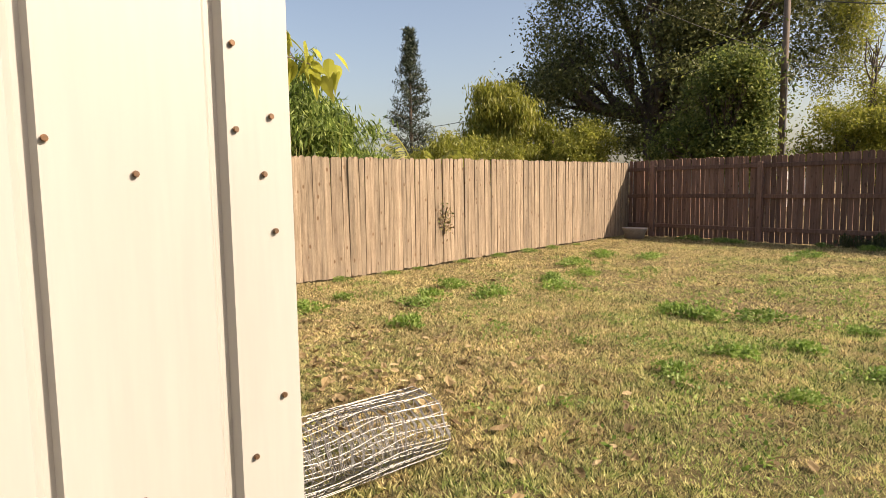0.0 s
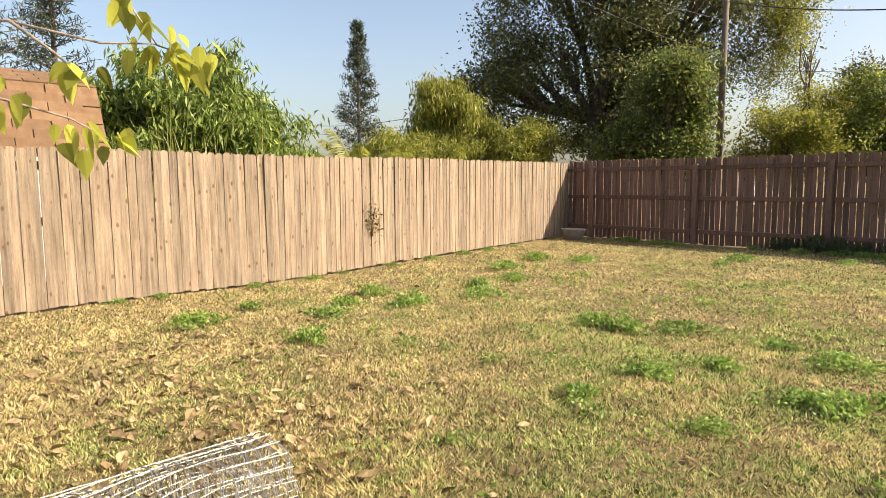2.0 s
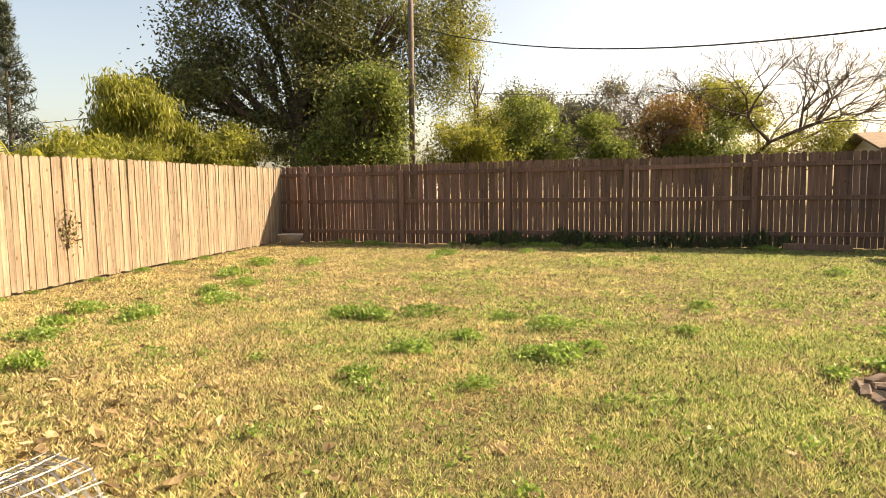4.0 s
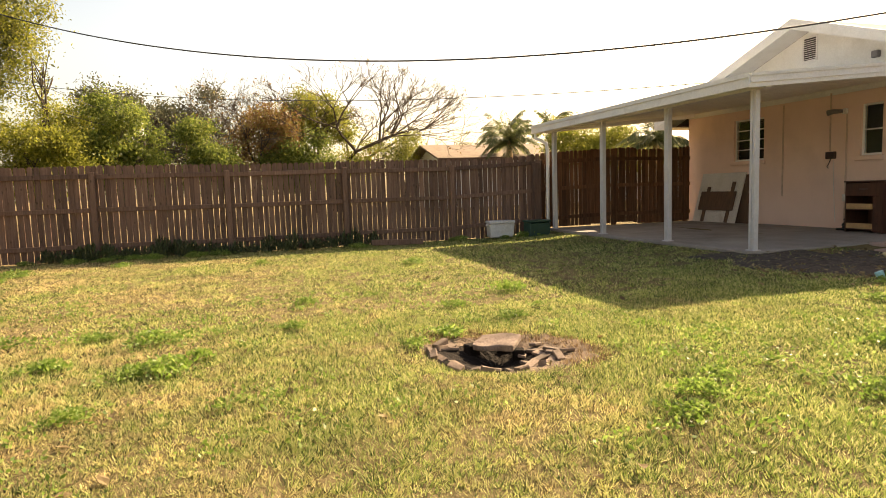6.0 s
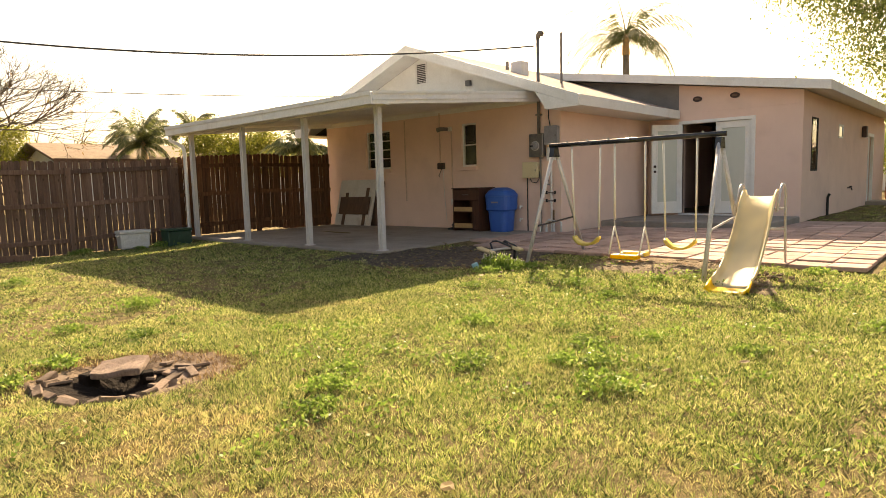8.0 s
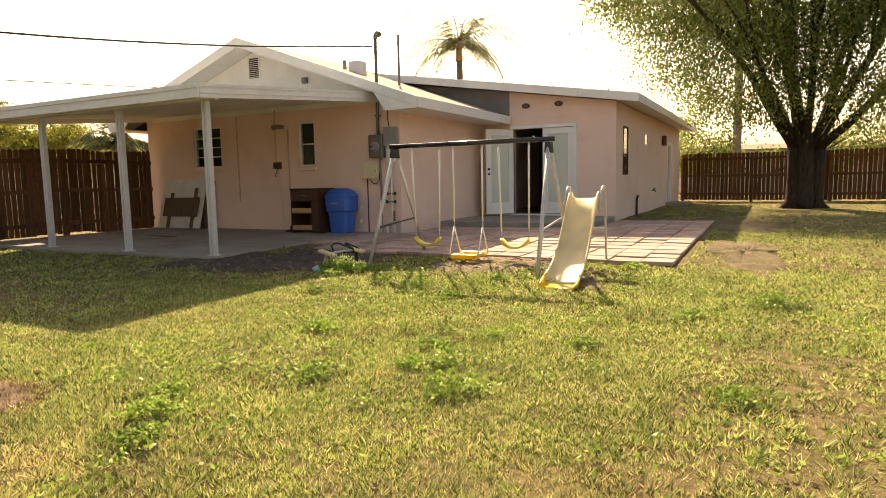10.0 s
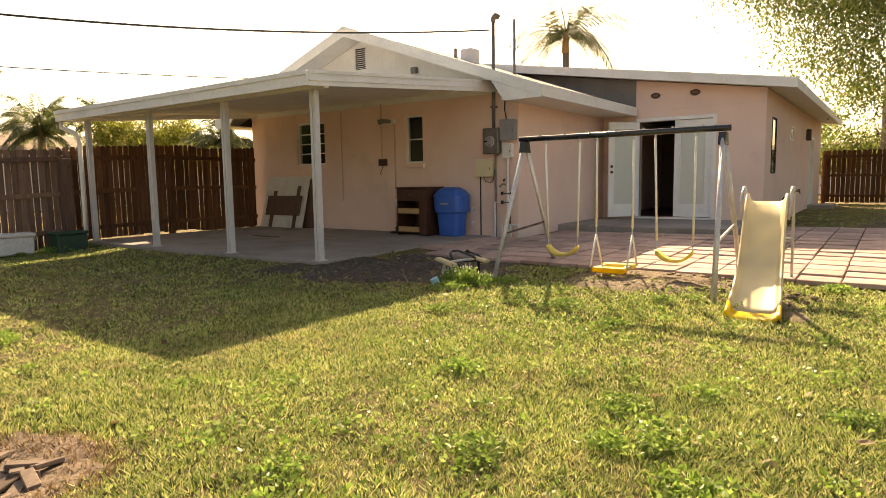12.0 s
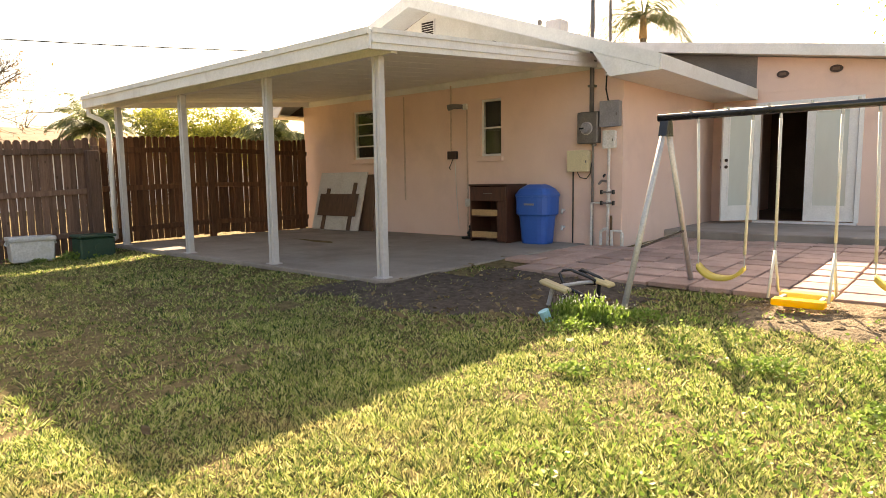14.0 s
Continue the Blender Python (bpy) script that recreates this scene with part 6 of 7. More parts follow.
def sapling():
    """The big-leafed shoot that hangs into view behind the shed."""
    rnd = random.Random(9)
    t = thing("sapling", (-5.4, 2.45, 0), "big-leafed yellow-green sapling arching over the lawn", "sapling")
    bm = tube([(-5.4, 2.45, -0.05), (-5.35, 2.5, 1.2), (-5.2, 2.55, 2.3)], 0.05, 8, r_end=0.03)
    part("trunk", bm, M_BARK, t)
    twigs = [[(-5.2, 2.55, 2.3), (-4.3, 2.65, 2.38), (-3.2, 2.85, 2.2), (-3.05, 3.25, 2.12), (-2.96, 3.5, 2.14), (-2.90, 3.78, 2.06)],
             [(-4.3, 2.65, 2.38), (-3.5, 3.0, 2.62), (-3.0, 3.35, 2.42), (-2.96, 3.52, 2.14)],
             [(-3.2, 2.85, 2.2), (-3.14, 3.04, 2.05), (-3.14, 3.2, 1.9)],
             [(-5.25, 2.5, 1.9), (-4.0, 2.55, 1.9), (-3.23, 2.79, 1.79), (-3.16, 3.1, 1.70), (-3.14, 3.28, 1.60)]]
    for tw in twigs:
        part("twig", tube(tw, 0.011, 6, r_end=0.004), M_BARK_PALE, t, smooth=True)

    def leaf(p, s, tilt, yaw):
        out = [(0, 0), (0.25, 0.10), (0.33, 0.33), (0.26, 0.62), (0.10, 0.92), (0, 1.12)]
        bm = bmesh.new()
        mid = [bm.verts.new((0, y * s, -0.12 * s * y * y)) for _, y in out]
        R = [bm.verts.new((x * s, y * s * 0.98, -0.12 * s * y * y + 0.10 * s * x)) for x, y in out[1:-1]]
        L = [bm.verts.new((-x * s, y * s * 0.98, -0.12 * s * y * y + 0.10 * s * x)) for x, y in out[1:-1]]
        for S, flip in ((R, False), (L, True)):
            fs = [(mid[0], S[0], mid[1])] + [(mid[i], S[i - 1], S[i], mid[i + 1]) for i in range(1, 4)] + [(mid[4], S[3], mid[5])]
            for f in fs:
                bm.faces.new(f if not flip else tuple(reversed(f)))
        bm.transform(Matrix.Translation(p) @ Euler((tilt, rnd.uniform(-0.5, 0.5), yaw)).to_matrix().to_4x4())
        part("leaf", bm, M_LIME if rnd.random() < 0.88 else M_YELLOWGREEN, t)
    for cx, cy, cz, n in ((-2.97, 3.47, 2.24, 8), (-2.96, 3.56, 2.13, 11), (-2.92, 3.72, 2.09, 8), (-2.98, 3.36, 2.36, 7), (-3.14, 3.13, 1.95, 7), (-3.14, 3.25, 1.63, 9), (-3.16, 3.16, 1.65, 4), (-3.22, 2.84, 1.80, 5)):
        for i in range(n):
            leaf(Vector((cx, cy, cz)) + Vector((rnd.gauss(0, 0.07), rnd.gauss(0, 0.09), rnd.gauss(0, 0.05))), rnd.uniform(0.10, 0.19), rnd.uniform(-1.7, -0.6), rnd.uniform(0, 6.28))


sapling()

# tall reeds behind the sunlit fence
t = thing("reed_clump", (-8.6, 5.5, 0), "tall green reed leaves rising behind the fence", "reeds")
rng = np.random.default_rng(77)
V, F = [], []
for i in range(90):
    x, y = -8.7 + rng.normal() * 0.25, 6.0 + rng.normal() * 0.45
    d = np.array((rng.normal() * 0.25, rng.normal() * 0.3, 1.0))
    p = np.array((x, y, 0.0))
    L = rng.uniform(1.8, 2.7)
    w = np.array((0.0, 0.016, 0))
    prev = None
    for s in range(7):
        q = p + d * L * s / 6 + np.array((0, 0, -0.6 * (s / 6) ** 3 * abs(d[1]) * 3))
        ww = w * (1 - (s / 6) ** 2 + 0.02)
        V += [q - ww, q + ww]
        b = len(V) - 2
        if s:
            F.append((b - 2, b - 1, b + 1, b))
raw_mesh("leaves", np.array(V), np.array(F), M_YELLOWGREEN, t)

# ---- neighbours, pole and wires ----
M_GREYSIDING = mat("grey_siding", (0.42, 0.41, 0.40), (0.50, 0.49, 0.47), 3, 40, 0.8, 0.1)
M_ROOFFAR = mat("pale_tan_roof", (0.24, 0.18, 0.135), (0.32, 0.25, 0.19), 3, 40, 0.9, 0.2, spec=0.1)
M_POLE = mat("pole_wood", (0.10, 0.075, 0.06), (0.17, 0.135, 0.11), 5, 30, 0.9, 0.4, stretch=(5, 5, 0.6))

ns = thing("neighbour_shed", (-10.2, 3.2, 0), "neighbour's shed with a tan shingled gambrel roof", "shed")
part("wall", box(-11.6, -0.6, -0.1, -9.1, 5.0, 1.86), M_GREYSIDING, ns)
part("fascia", box(-9.02, -0.8, 1.80, -8.99, 5.12, 1.88), M_WHITE, ns)
part("roof_deck", prism([(-9.03, 1.86), (-9.50, 2.93), (-10.35, 3.2), (-11.2, 2.93), (-11.66, 1.86)], "y", -0.8, 5.10), M_SHINGLE, ns)
rnd = random.Random(21)
me_list = []
for k in range(3):
    bm = box(-0.009, -0.220, 0, 0.009, 0.220, 0.165, 0.002)
    bm.transform(Matrix.Rotation(-math.atan2(0.47, 1.07) + 0.03, 4, "Y"))
    me = bpy.data.meshes.new("shingle")
    bm.to_mesh(me)
    bm.free()
    me.materials.append(M_SHINGLE)
    me_list.append(me)
for r in range(8):
    k = r * 0.142 / 1.17
    for c in range(9):
        y = 4.87 - c * 0.458 - (0.225 if r % 2 else 0)
        ob = new("shingle", me_list[rnd.randrange(3)])
        ob.parent = ns
        ob.location = (-9.03 - 0.47 * k + 0.014 + 10.2, y + rnd.uniform(-0.006, 0.006) - 3.2, 1.86 + 1.07 * k + 0.002)
bm = box(-0.009, -0.220, 0, 0.009, 0.220, 0.165, 0.002)
bm.transform(Matrix.Rotation(-math.atan2(0.85, 0.27) + 0.03, 4, "Y"))
me2 = bpy.data.meshes.new("shingle")
bm.to_mesh(me2)
bm.free()
me2.materials.append(M_SHINGLE)
for r in range(6):
    k = r * 0.142 / 0.89
    for c in range(9):
        ob = new("shingle", me2)
        ob.parent = ns
        ob.location = (-9.50 - 0.85 * k + 10.2, 4.87 - c * 0.458 - (0.225 if r % 2 else 0) - 3.2, 2.93 + 0.27 * k + 0.014)

ns.location.z = -0.18

nh = thing("neighbour_house", (16, 34, 0), "neighbour's long low house with a pale tan roof", "house")
part("wall", box(10.3, 33.0, 0, 26, 39, 2.6), M_WHITE, nh)
part("roof", prism([(32.4, 2.72), (36.0, 3.65), (39.6, 2.72), (39.6, 2.62), (36, 3.55), (32.4, 2.62)], "x", 9.8, 26.5), M_ROOFFAR, nh)
part("fascia", box(9.8, 32.36, 2.56, 26.5, 32.395, 2.74), M_BROWNWOOD, nh)
part("gable", prism([(33.0, 2.602), (36.0, 3.45), (39.0, 2.602)], "x", 10.3, 10.4), M_WHITE, nh)
nh = thing("neighbour_house", (42, 2, 0), "neighbour's pale house beyond the side fence", "house")
part("wall", box(40, -6, 0, 46, 8, 2.5), M_WHITE, nh)
part("roof", prism([(39.3, 2.55), (43.0, 2.95), (46.7, 2.55), (46.7, 2.45), (43, 2.85), (39.3, 2.45)], "y", -6.6, 8.6), M_ROOFFAR, nh)
nh = thing("neighbour_house", (-17, 30, 0), "dark low roof glimpsed by the oak", "house")
part("wall", box(-20, 34, 0, -12, 40, 2.2), M_GREYSIDING, nh)
part("roof", prism([(33.4, 2.25), (37, 3.0), (40.6, 2.25), (40.6, 2.15), (37, 2.9), (33.4, 2.15)], "x", -20.6, -11.4), M_GREYWALL, nh)

POLE = Vector((-7.95, 24.3, 0))
po = thing("utility_pole", POLE, "tall weathered wooden utility pole", "utility pole")
part("pole", tube([POLE + Vector((0, 0, -0.2)), POLE + Vector((0.0, 0, 5)), POLE + Vector((0.05, 0, 10.5))], 0.13, 12, r_end=0.09), M_POLE, po, smooth=True)
part("riser", tube([POLE + Vector((0.12, -0.1, 0)), POLE + Vector((0.13, -0.1, 5.2))], 0.035, 8), M_METERGREY, po)
part("crossarm", box(-8.9, 24.22, 9.4, -6.9, 24.34, 9.52), M_POLE, po)
po = thing("utility_pole", (-3.95, 33.3, 0), "thin pole with a white transformer can", "utility pole")
part("pole", tube([(-3.95, 33.3, -0.1), (-3.95, 33.3, 5.7)], 0.09, 10, r_end=0.07), M_POLE, po)
part("transformer", tube([(-4.1, 33.15, 4.0), (-4.1, 33.15, 4.65)], 0.2, 12), M_ALU, po)
po = thing("utility_pole", (32.8, 3.0, 0), "weathered pole beyond the side fence", "utility pole")
part("pole", tube([(32.8, 3.0, -0.1), (32.8, 3.0, 8.5)], 0.2, 10, r_end=0.16), M_BARK_PALE, po)


def wire(a, b, sag, r, label):
    a, b = Vector(a), Vector(b)
    pts = []
    for i in range(41):
        k = i / 40
        p = a.lerp(b, k)
        p.z -= 4 * sag * k * (1 - k)
        pts.append(p)
    t = thing("overhead_wire", a, label, "cable")
    part("cable", tube(pts, r, 5), M_WIRE, t, smooth=True)
    return t


wire(POLE + Vector((0.1, 0, 7.35)), (XW - 0.10, 8.62, 3.86), 1.40, 0.017, "thick black service cable sagging to the house")
wire(POLE + Vector((0.1, 0, 5.1)), (XW - 0.10, 8.70, 2.98), 0.75, 0.007, "thin telephone wire to the house")
wire(POLE + Vector((0, -0.1, 5.5)), (-9.1, 10.3, 6.9), 0.25, 0.010, "thin overhead wire crossing the trees")
wire(POLE + Vector((0, -0.1, 6.75)), (-7.7, 14.3, 6.3), 0.15, 0.010, "thin overhead wire crossing the trees")
wire(POLE + Vector((0, 0.1, 6.7)), (-49.7, 34.2, 6.7), 1.2, 0.02, "distant thin overhead power wire")
wire(POLE + Vector((0, 0.1, 6.0)), (-49.7, 34.2, 6.0), 1.2, 0.02, "distant thin overhead power wire")
wire(POLE + Vector((0.1, 0.1, 6.2)), (-3.8, 33.0, 4.6), 0.3, 0.010, "thin wire dropping behind the pole")
wire(POLE + Vector((0.1, 0.1, 5.4)), (-3.8, 33.0, 4.2), 0.4, 0.010, "thin wire dropping behind the pole")

# ---- bare earth ----
bm = disc(8.40, 4.72, 0.62, 1.0, 0.024, 7, 0.12, 0.1, 0.012)
tagged(part("bare_patch", bm, M_DIRT), "bare scuffed dirt below the swings", "dirt", kind="structure")
bm = disc(7.9, 7.7, 1.15, 1.7, 0.014, 9, 0.3, 0.35, 0.01)
tagged(part("bare_patch", bm, mat("grey_gravelly_soil", (0.06, 0.047, 0.038), (0.15, 0.12, 0.10), 14, 90, 0.95, 0.9, depth=0.02, spec=0.1)), "bare grey soil along the patio edge", "dirt", kind="structure")

bm = disc(10.4, 1.85, 1.5, 0.55, 0.016, 21, 0.35, 0.1, 0.008)
M_DRYSOIL = mat("dry_sandy_soil", (0.10, 0.075, 0.045), (0.21, 0.165, 0.10), 4, 60, 0.95, 0.9, depth=0.02, spec=0.1)
tagged(part("bare_patch", bm, M_DRYSOIL), "bare sandy soil beside the pavers", "dirt", kind="structure")
bm = disc(15.2, 2.3, 2.2, 0.9, 0.016, 22, 0.35, 0.1, 0.008)
tagged(part("bare_patch", bm, M_DRYSOIL), "bare sandy soil by the house corner", "dirt", kind="structure")

def clods(name, cx, cy, rx, ry, n, seed, material, label):
    """Loose lumps of earth."""
    rnd = random.Random(seed)
    bm = bmesh.new()
    for i in range(n):
        a, r = rnd.uniform(0, 6.28), math.sqrt(rnd.random())
        x, y, s = cx + rx * r * math.cos(a), cy + ry * r * math.sin(a), rnd.uniform(0.008, 0.036) ** 1.0
        bmesh.ops.create_icosphere(bm, subdivisions=1, radius=s, matrix=pose(x, y, gz(x, y) + 0.03, 0, 0, rnd.uniform(0, 360)) @ Matrix.Diagonal((1, rnd.uniform(0.6, 1), rnd.uniform(0.4, 0.7), 1)))
    for v in bm.verts:
        v.co += 0.006 * noise.noise_vector(v.co * 40)
    tagged(part(name, bm, material, smooth=False), label, "dirt", kind="stuff")


clods("dirt_clods", 8.40, 4.72, 0.55, 0.95, 200, 3, M_DIRT, "loose dry dirt clods under the swings")
clods("dirt_clods", 8.0, 3.45, 0.35, 0.35, 60, 4, M_DIRT, "loose dirt clods beneath the slide")

# ---- weeds, fallen leaves, grass ----
def weed_mesh(seed, n, R, h, material=M_WEED):
    rng = np.random.default_rng(seed)
    a = rng.uniform(0, 2 * np.pi, n)
    r = R * np.sqrt(rng.random(n)) * (1 + 0.35 * np.sin(3 * a + seed)) * rng.uniform(0.6, 1.15, n)
    pts = np.stack([r * np.cos(a), r * np.sin(a), h * rng.random(n) * (1.15 - r / R * 0.6)], 1)
    v, f = leaf_quads(pts, rng, 0.036, 0.021, -0.25, 0.7)
    me = bpy.data.meshes.new("leaves")
    me.from_pydata(v.tolist(), [], f.tolist())
    me.materials.append(material)
    return me


# copy of the weed leaf with its green darkened for the fence's shade
M_SHADEWEED = leaf_mat("shaded_weed_leaf", [(0.0, (0.03, 0.045, 0.018)), (1.0, (0.09, 0.11, 0.04))], through=0.15)
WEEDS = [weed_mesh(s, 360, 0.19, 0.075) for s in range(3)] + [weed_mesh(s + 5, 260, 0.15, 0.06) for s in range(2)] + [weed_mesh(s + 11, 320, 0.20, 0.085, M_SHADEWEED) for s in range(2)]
rnd = random.Random(40)


def weed(x, y, s=1.0, k=None):
    me = WEEDS[rnd.randrange(5) if k is None else k]
    t = tagged(new("weed_clump"), "low clump of bright green clover-like weeds", "weeds", "weeds in the lawn")
    t.matrix_basis = pose(x, y, gz(x, y) + 0.02, 0, 0, rnd.uniform(0, 360)) @ Matrix.Diagonal((s, s * rnd.uniform(0.65, 1.0), s * rnd.uniform(0.8, 1.1), 1))
    new("leaves", me).parent = t
    return t


for x, y in ((-4.6, 6.0), (-4.1, 6.5), (-3.6, 4.9), (-4.4, 7.9), (-4.4, 8.6), (-5.5, 10.6), (-4.8, 11.0), (-3.9, 7.4), (-5.2, 5.2), (-4.9, 4.5), (-1.9, 7.1), (-2.2, 7.1), (-1.5, 7.4), (-1.1, 6.0), (-0.7, 7.4), (-3.0, 12.8), (-1.6, 13.6), (-0.2, 6.1), (-4.9, 6.6), (-4.3, 5.6), (-5.2, 9.4)):
    weed(x, y, rnd.uniform(1.0, 1.7))
for x, y in ((-1.2, 5.3), (-0.8, 6.5), (-0.4, 5.3), (0.0, 6.1), (-0.2, 7.1), (0.9, 7.1), (0.2, 6.4), (1.1, 8.3), (1.75, 6.15), (2.1, 6.4), (2.8, 6.8), (2.5, 7.5), (-3.0, 12.1), (0.7, 12.5), (3.0, 11.2), (3.4, 8.2)):
    weed(x, y, rnd.uniform(0.8, 1.25))
for x, y in ((3.2, 4.6), (2.9, 4.4), (2.65, 4.15), (3.8, 4.05), (4.7, 3.7), (5.1, 3.4), (4.3, 3.4), (4.2, 3.6), (3.9, 3.15), (5.1, 2.7), (6.3, 2.1), (7.0, 1.5), (4.4, 1.7), (4.8, 4.8), (6.1, 5.9), (7.4, 4.3), (8.6, 3.0), (6.4, 4.4), (6.8, 5.0)):
    weed(x, y, rnd.uniform(0.75, 1.2))
for x, y in ((7.18, 6.42), (7.35, 6.25), (7.0, 6.45), (7.6, 6.1)):
    weed(x, y, 0.95, 0)
M_PETAL = leaf_mat("white_petal", [(0.0, (0.6, 0.6, 0.5)), (1.0, (0.75, 0.74, 0.66))], through=0.4)
frng = np.random.default_rng(61)
for x, y, tall in ((7.26, 6.52, 2.7), (7.34, 6.40, 2.5), (7.42, 6.24, 2.1), (7.34, 6.60, 2.2)):
    t = weed(x, y, 0.85, 1)
    t["label"] = "tall leafy weed with tiny white flowers by the swing leg"
    t.matrix_basis = t.matrix_basis @ Matrix.Diagonal((1, 1, tall, 1))
    c = np.stack([frng.normal(0, 0.09, 30), frng.normal(0, 0.09, 30), frng.uniform(0.06, 0.09, 30)], 1)
    v, f = leaf_quads(c, frng, 0.016, 0.014, 0.0, 0.3)
    fl = raw_mesh("flowers", v, f, M_PETAL)
    fl.parent = t
    tagged(fl, kind="stuff")
for i in range(26):
    weed(rnd.uniform(-7, 7), 14.85 + rnd.uniform(-0.35, 0.2), rnd.uniform(0.8, 1.6))
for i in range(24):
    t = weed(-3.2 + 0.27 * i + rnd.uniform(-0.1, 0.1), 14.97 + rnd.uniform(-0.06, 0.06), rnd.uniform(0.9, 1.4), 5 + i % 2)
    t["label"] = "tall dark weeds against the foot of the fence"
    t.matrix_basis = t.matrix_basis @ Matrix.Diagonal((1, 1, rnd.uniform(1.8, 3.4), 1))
for i in range(10):
    weed(-6.45 - 0.13 * max(0, (i * 0.9 + 4 - 6.3)), i * 0.9 + 4 + rnd.uniform(-0.3, 0.3), rnd.uniform(0.5, 0.9))

t = thing("dry_vine", (-6.83, 8.18, 0.55), "dry vine clump growing through a fence hole", "vine")
rng = np.random.default_rng(15)
c = np.stack([np.full(90, -6.84), 8.18 + rng.normal(size=90) * 0.07, 0.74 + rng.normal(size=90) * 0.13], 1) + rng.normal(size=(90, 3)) * (0.02, 0, 0)
v, f = leaf_quads(c, rng, 0.06, 0.03, 0.5)
raw_mesh("leaves", v, f, M_DEADLEAF, t)
v, f = leaf_quads(c[:50] + (0.02, 0.01, 0), rng, 0.05, 0.03, 0.3)
raw_mesh("leaves", v, f, M_OAK, t)
part("stem", tube([(-6.88, 8.18, 0.5), (-6.85, 8.16, 0.7), (-6.84, 8.22, 0.95)], 0.008, 5), M_BARK, t)
rng = np.random.default_rng(5)
n1 = 700
px = np.concatenate([rng.normal(-3.1, 1.2, n1), rng.uniform(-5, 7, 130)])
py = np.concatenate([rng.normal(3.5, 0.85, n1), rng.uniform(2, 10, 130)])
keep = (py > 2.2) & (px > -6.4) & ~((abs(px + 1.31) < 0.3) & (py < 3.4))
px, py = px[keep], py[keep]
px, py = np.concatenate([px, rng.uniform(6.5, 8.9, 170)]), np.concatenate([py, rng.uniform(6.0, 8.7, 170)])
# leaves on the wire roll
px, py = np.concatenate([px, (-1.20, -1.32, -1.25, -1.38)]), np.concatenate([py, (2.75, 2.55, 2.98, 2.66)])


def curled_leaves(px, py):
    """Dry leaves, each a cupped blade of six corners round a midrib."""
    V, F = [], []
    for i, (x, y) in enumerate(zip(px, py)):
        z = gz(x, y) + rng.uniform(0.012, 0.035) if i < len(px) - 4 else 0.30
        L, w = rng.uniform(0.035, 0.10), rng.uniform(0.014, 0.036)
        c = rng.uniform(0.1, 0.7)
        m = np.array(pose(x, y, z, rng.uniform(-35, 35), rng.uniform(-35, 35), rng.uniform(0, 360)))
        pts = [(0, -L / 2, 0), (w * 0.8, -L * 0.15, c * w), (w * 0.7, L * 0.2, c * w * 0.8), (0, L / 2, c * L * 0.3), (-w * 0.7, L * 0.2, c * w), (-w * 0.85, -L * 0.12, c * w * 1.1), (0, -L * 0.1, 0), (0, L * 0.2, 0.01)]
        b = len(V)
        V += [(m @ np.array((*p, 1)))[:3] for p in pts]
        F += [(b, b + 1, b + 6, b + 6), (b + 1, b + 2, b + 7, b + 6), (b + 2, b + 3, b + 7, b + 7), (b + 3, b + 4, b + 7, b + 7), (b + 4, b + 5, b + 6, b + 7), (b + 5, b, b + 6, b + 6)]
    me = bpy.data.meshes.new("fallen_leaves")
    me.from_pydata([tuple(v) for v in V], [], [tuple(dict.fromkeys(f)) for f in F])
    me.materials.append(M_DEADLEAF)
    return new("fallen_leaves", me)


tagged(curled_leaves(px, py), "dry tan leaves scattered on the lawn", "leaves", kind="stuff")


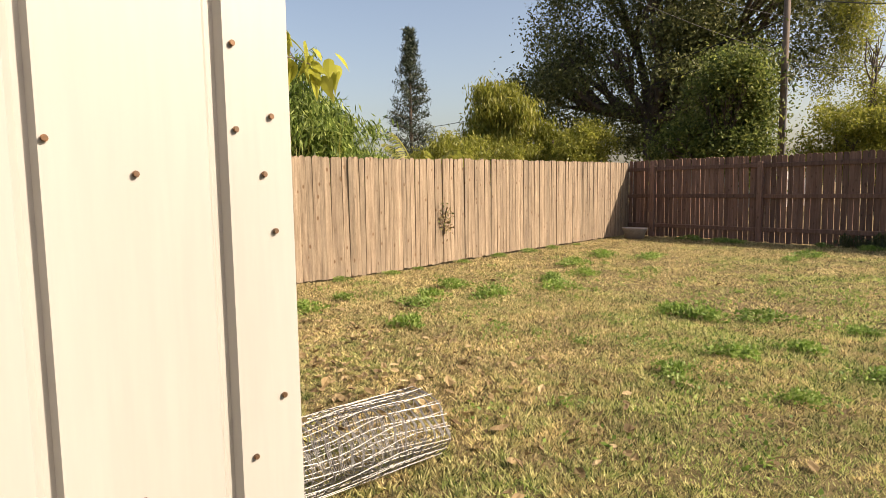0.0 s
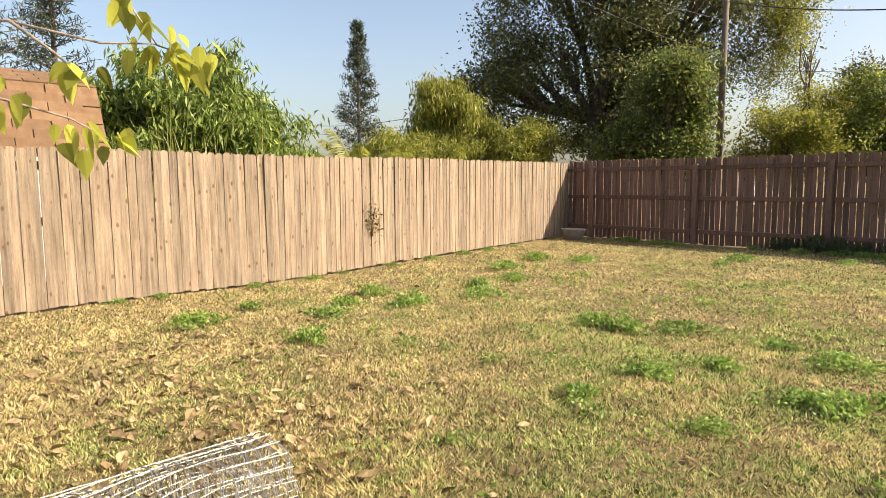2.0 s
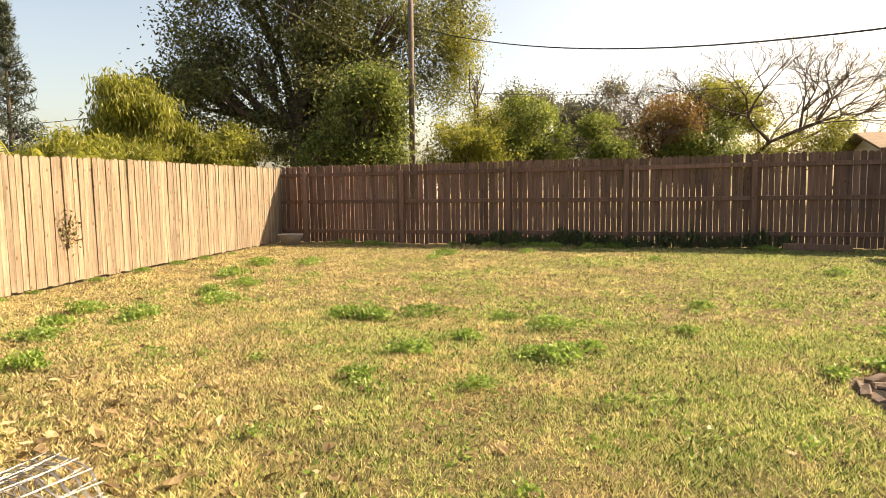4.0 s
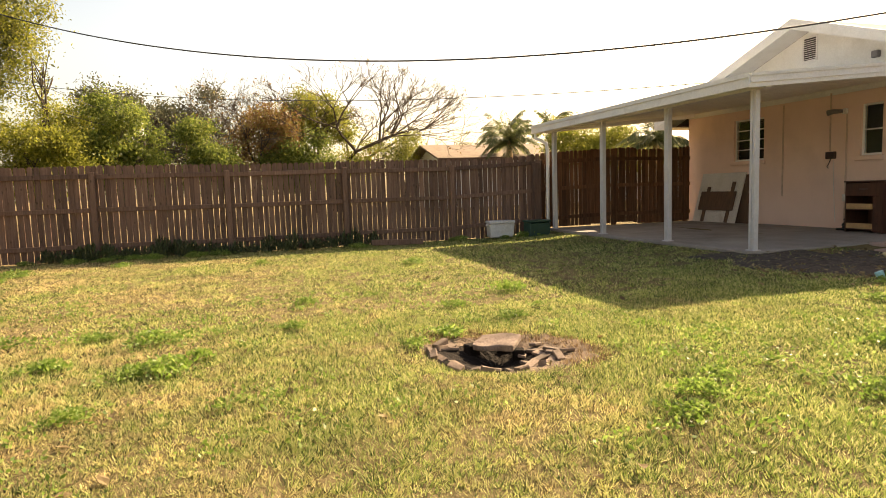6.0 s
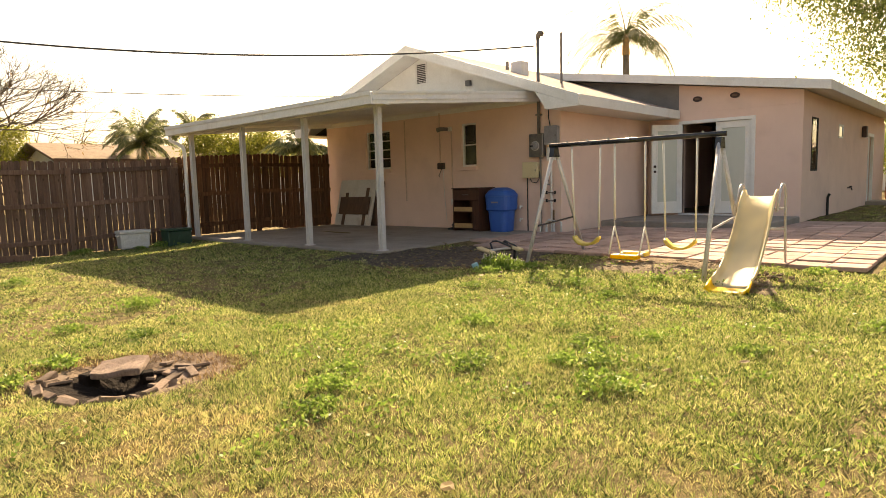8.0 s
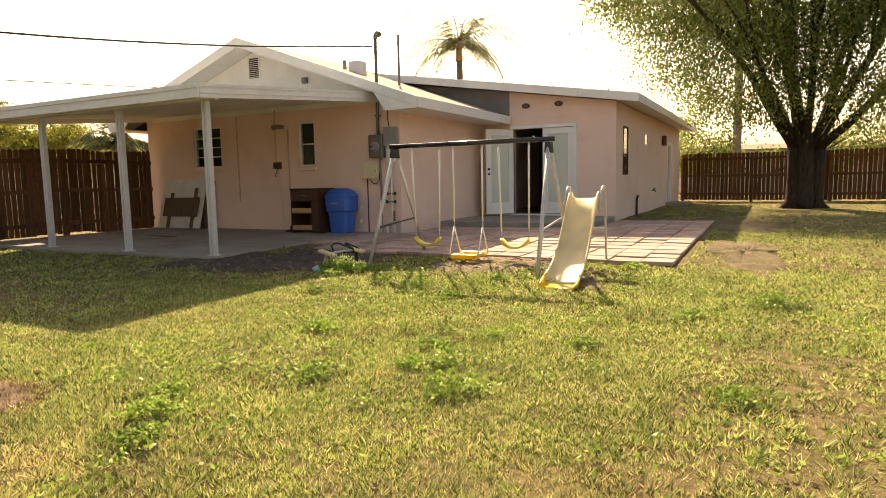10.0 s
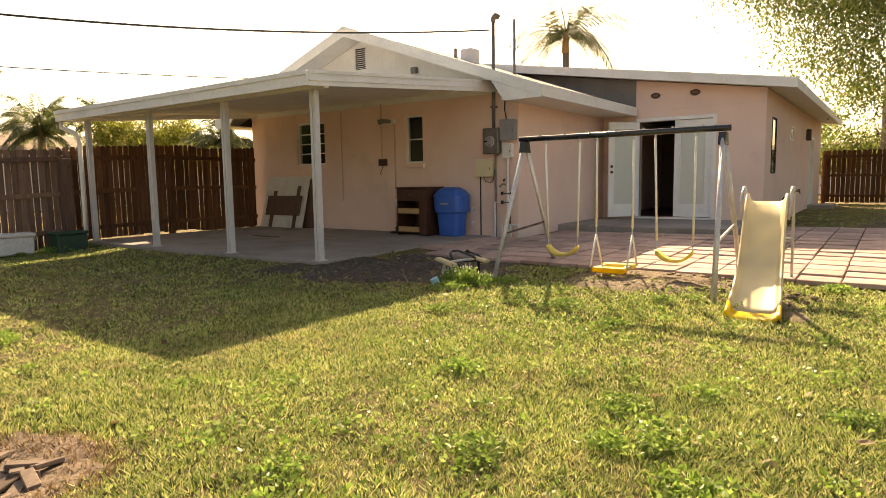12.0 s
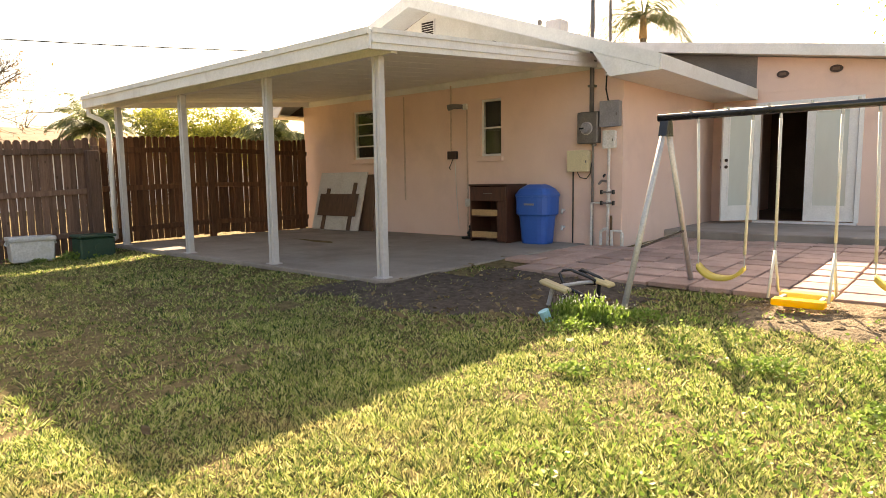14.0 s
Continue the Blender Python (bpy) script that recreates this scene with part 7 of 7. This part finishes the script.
def lawn():
    """Blades in tufts: each tuft has its own height and lean, with thatch between."""
    rng = np.random.default_rng(3)

    def keep(x, y):
        ok = ~((x > 7.25) & (y > 8.66)) & ~((x > 8.85) & (x < 15.3) & (y > 2.5)) & ~((x > 15.2) & (y > 4.7)) & (y < 15.15)
        ok &= x > -6.6 - np.maximum(0, y - 6.3) * 0.152
        ok &= ~((x < -0.3) & (y < 2.13))
        c, sn = math.cos(0.65), math.sin(0.65)
        u, v = (x - 2.36) * c - (y - 5.82) * sn, (x - 2.36) * sn + (y - 5.82) * c
        q = (u / 0.74) ** 2 + (v / 0.5) ** 2
        ok &= q > 0.75 + 0.5 * rng.random(len(x)) ** 2
        ok &= ((x - 8.42) / 0.6) ** 2 + ((y - 4.75) / 0.95) ** 2 > 0.9 + 0.4 * rng.random(len(x))
        q = ((x - 7.9) / 1.5) ** 2 + ((y - 7.7) / 2.0) ** 2
        ok &= (q > 1.0) | (rng.random(len(x)) < 0.12 + 0.7 * np.clip(q - 0.3, 0, 1))
        q = np.minimum(((x - 10.4) / 1.6) ** 2 + ((y - 1.85) / 0.65) ** 2, ((x - 15.2) / 2.3) ** 2 + ((y - 2.3) / 1.0) ** 2)
        ok &= (q > 1.1) | (rng.random(len(x)) < 0.45 + 0.5 * q * q)
        # thinner growth in the house's shade, cut further so dark soil deepens the shadow
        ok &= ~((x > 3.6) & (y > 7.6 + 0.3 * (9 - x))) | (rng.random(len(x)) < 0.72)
        bare = np.sin(1.9 * x + 0.7 * y) * np.sin(1.3 * y - 0.8 * x + 2) + 0.6 * np.sin(4.3 * x + 1.0) * np.sin(3.7 * y) + 0.5 * np.sin(9.1 * x - 2.0 * y) * np.sin(8.3 * y + 3.0 * x)
        ok &= rng.random(len(x)) < np.clip(1.1 - 0.35 * np.clip(bare - 0.3, 0, 1), 0, 1)
        return ok

    X, Y, H, LX, LY = [], [], [], [], []
    for n, per, b in ((740000, 13, (-4.5, 5.5, 2.0, 7.5)), (170000, 14, (5.5, 9.0, 0.5, 8.8)), (330000, 12, (-8, 7.6, 7.5, 15.2)), (110000, 14, (-7, -4.5, 1.5, 7.5)), (90000, 14, (1.0, 6.0, -1.0, 4.0)), (100000, 14, (3.0, 7.5, 1.5, 7.0)), (80000, 12, (6.0, 14.0, -4.0, 2.6)), (55000, 12, (9, 27, -6, 4.7))):
        k = n // per
        cx, cy = rng.uniform(b[0], b[1], k), rng.uniform(b[2], b[3], k)
        ch, ca, cl = rng.uniform(0.55, 1.45, k), rng.uniform(0, 2 * np.pi, k), rng.uniform(0.1, 0.8, k)
        far = np.clip(np.hypot(cx - 1.8, cy - 2.8) / 6, 0.7, 1.8)
        i = rng.integers(0, k, n)
        r = np.abs(rng.normal(0, 0.042, n)) * far[i]
        a = rng.uniform(0, 2 * np.pi, n)
        x, y = cx[i] + r * np.cos(a), cy[i] + r * np.sin(a)
        g = keep(x, y)
        # blades fan out from the middle of the tuft
        fan = rng.uniform(0.2, 0.9, n)
        X.append(x[g])
        Y.append(y[g])
        H.append((ch[i] * (1.15 - 0.4 * r / (0.068 * far[i])))[g])
        LX.append((np.cos(a) * fan + np.cos(ca[i]) * cl[i])[g])
        LY.append((np.sin(a) * fan + np.sin(ca[i]) * cl[i])[g])
    x, y, h, lx, ly = (np.concatenate(v) for v in (X, Y, H, LX, LY))
    n = len(x)
    z = ground_height(x, y) - 0.006
    dist = np.hypot(x - 1.8, y - 2.8)
    wave = 0.92 + 0.18 * np.sin(2.3 * x + 1.1 * y) * np.sin(1.7 * y - 0.9 * x)
    h = (0.022 + 0.020 * rng.random(n)) * np.clip(h, 0.65, 1.5) * wave
    w = (0.0056 + 0.0048 * rng.random(n)) * np.clip(0.65 + dist / 4.5, 0.95, 3.2)
    a = rng.uniform(0, 2 * np.pi, n)
    base = np.stack([x, y, z], 1)
    side = np.stack([np.cos(a), np.sin(a), 0 * a], 1) * (w / 2)[:, None]
    tip = base + np.stack([lx * h, ly * h, h * rng.uniform(0.7, 1.0, n)], 1)
    verts = np.stack([base + side, tip, base - side], 1).reshape(-1, 3)
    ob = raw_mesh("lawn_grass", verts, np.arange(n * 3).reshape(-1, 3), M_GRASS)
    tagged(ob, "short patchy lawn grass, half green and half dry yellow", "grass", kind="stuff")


lawn()


def sprigs():
    """Small sprigs of clover among the grass, thickest towards the swing set."""
    rng = np.random.default_rng(71)
    pts = []
    for n, (x0, x1, y0, y1) in ((190, (3.0, 8.6, 0.8, 5.8)), (110, (-1.5, 4.0, 3.8, 9.0)), (90, (-6.0, -1.0, 5.0, 11.0))):
        for k in range(n):
            x, y = rng.uniform(x0, x1), rng.uniform(y0, y1)
            if math.hypot(x - 2.24, y - 5.78) < 0.75 or y > 6.0 and x > 4.0:
                continue
            m = int(rng.integers(14, 60))
            r = rng.uniform(0.04, 0.13)
            pts.append(np.stack([x + rng.normal(0, r, m), y + rng.normal(0, r, m), gz(x, y) + rng.uniform(0.02, 0.065, m)], 1))
    v, f = leaf_quads(np.concatenate(pts), rng, 0.032, 0.018, -0.25, 0.7)
    tagged(raw_mesh("clover", v, f, M_WEED), "small green clover sprigs scattered in the lawn", "clover", kind="stuff")


sprigs()


def fringe():
    """Dead brown grass behind the fire pit."""
    rng = np.random.default_rng(8)
    n = 1400
    a = rng.uniform(-0.5, 2.9, n)
    r = rng.uniform(1.12, 1.65, n)
    ex, ey = 0.50 * r * np.cos(a), 0.40 * r * np.sin(a)
    x = 2.24 + ex * math.cos(-0.65) - ey * math.sin(-0.65)
    y = 5.78 + ex * math.sin(-0.65) + ey * math.cos(-0.65)
    c = np.stack([x, y, [gz(p, q) for p, q in zip(x, y)]], 1)
    v, f = leaf_quads(c, rng, 0.045, 0.006, -0.9, 0.5)
    m = leaf_mat("dead_grass", [(0.0, (0.08, 0.045, 0.025)), (0.5, (0.24, 0.15, 0.08)), (1.0, (0.50, 0.37, 0.20))], through=0.3, rough=0.9)
    tagged(raw_mesh("dead_grass", v, f, m), "scorched brown grass round the fire pit", "grass", kind="stuff")


fringe()

# ---- paving ----
pv = thing("pavement", (11.0, 5.7, 0.1), "pinkish concrete pavers laid in front of the doors", "pavers", kind="structure")
rnd = random.Random(55)
pm = []
for k in range(4):
    bm = box(-0.193, -0.193, -0.03, 0.193, 0.193, 0.022, 0.007)
    for v in bm.verts:
        v.co.x += rnd.uniform(-0.004, 0.004)
        v.co.y += rnd.uniform(-0.004, 0.004)
    me = bpy.data.meshes.new("paver")
    bm.to_mesh(me)
    bm.free()
    me.materials.append(M_PAVER)
    pm.append(me)
for i in range(16):
    x = 9.12 + i * 0.405
    for j in range(16):
        y = 2.80 + j * 0.402
        if y > 8.60 or (x > 13.0 and y > 4.55) or (x < 9.5 and y > 8.3) or (x > 11.5 and y > 7.95):
            continue
        if x > 15.2:
            continue
        ob = new("paver", pm[rnd.randrange(4)])
        ob.parent = pv
        z = gz(x, y) + 0.028
        ob.matrix_basis = pose(x - 11.0, y - 5.7, z - 0.1 + rnd.uniform(-0.006, 0.006), rnd.uniform(-0.7, 0.7), rnd.uniform(-0.7, 0.7), rnd.uniform(-1.2, 1.2) + 90 * rnd.randrange(4))
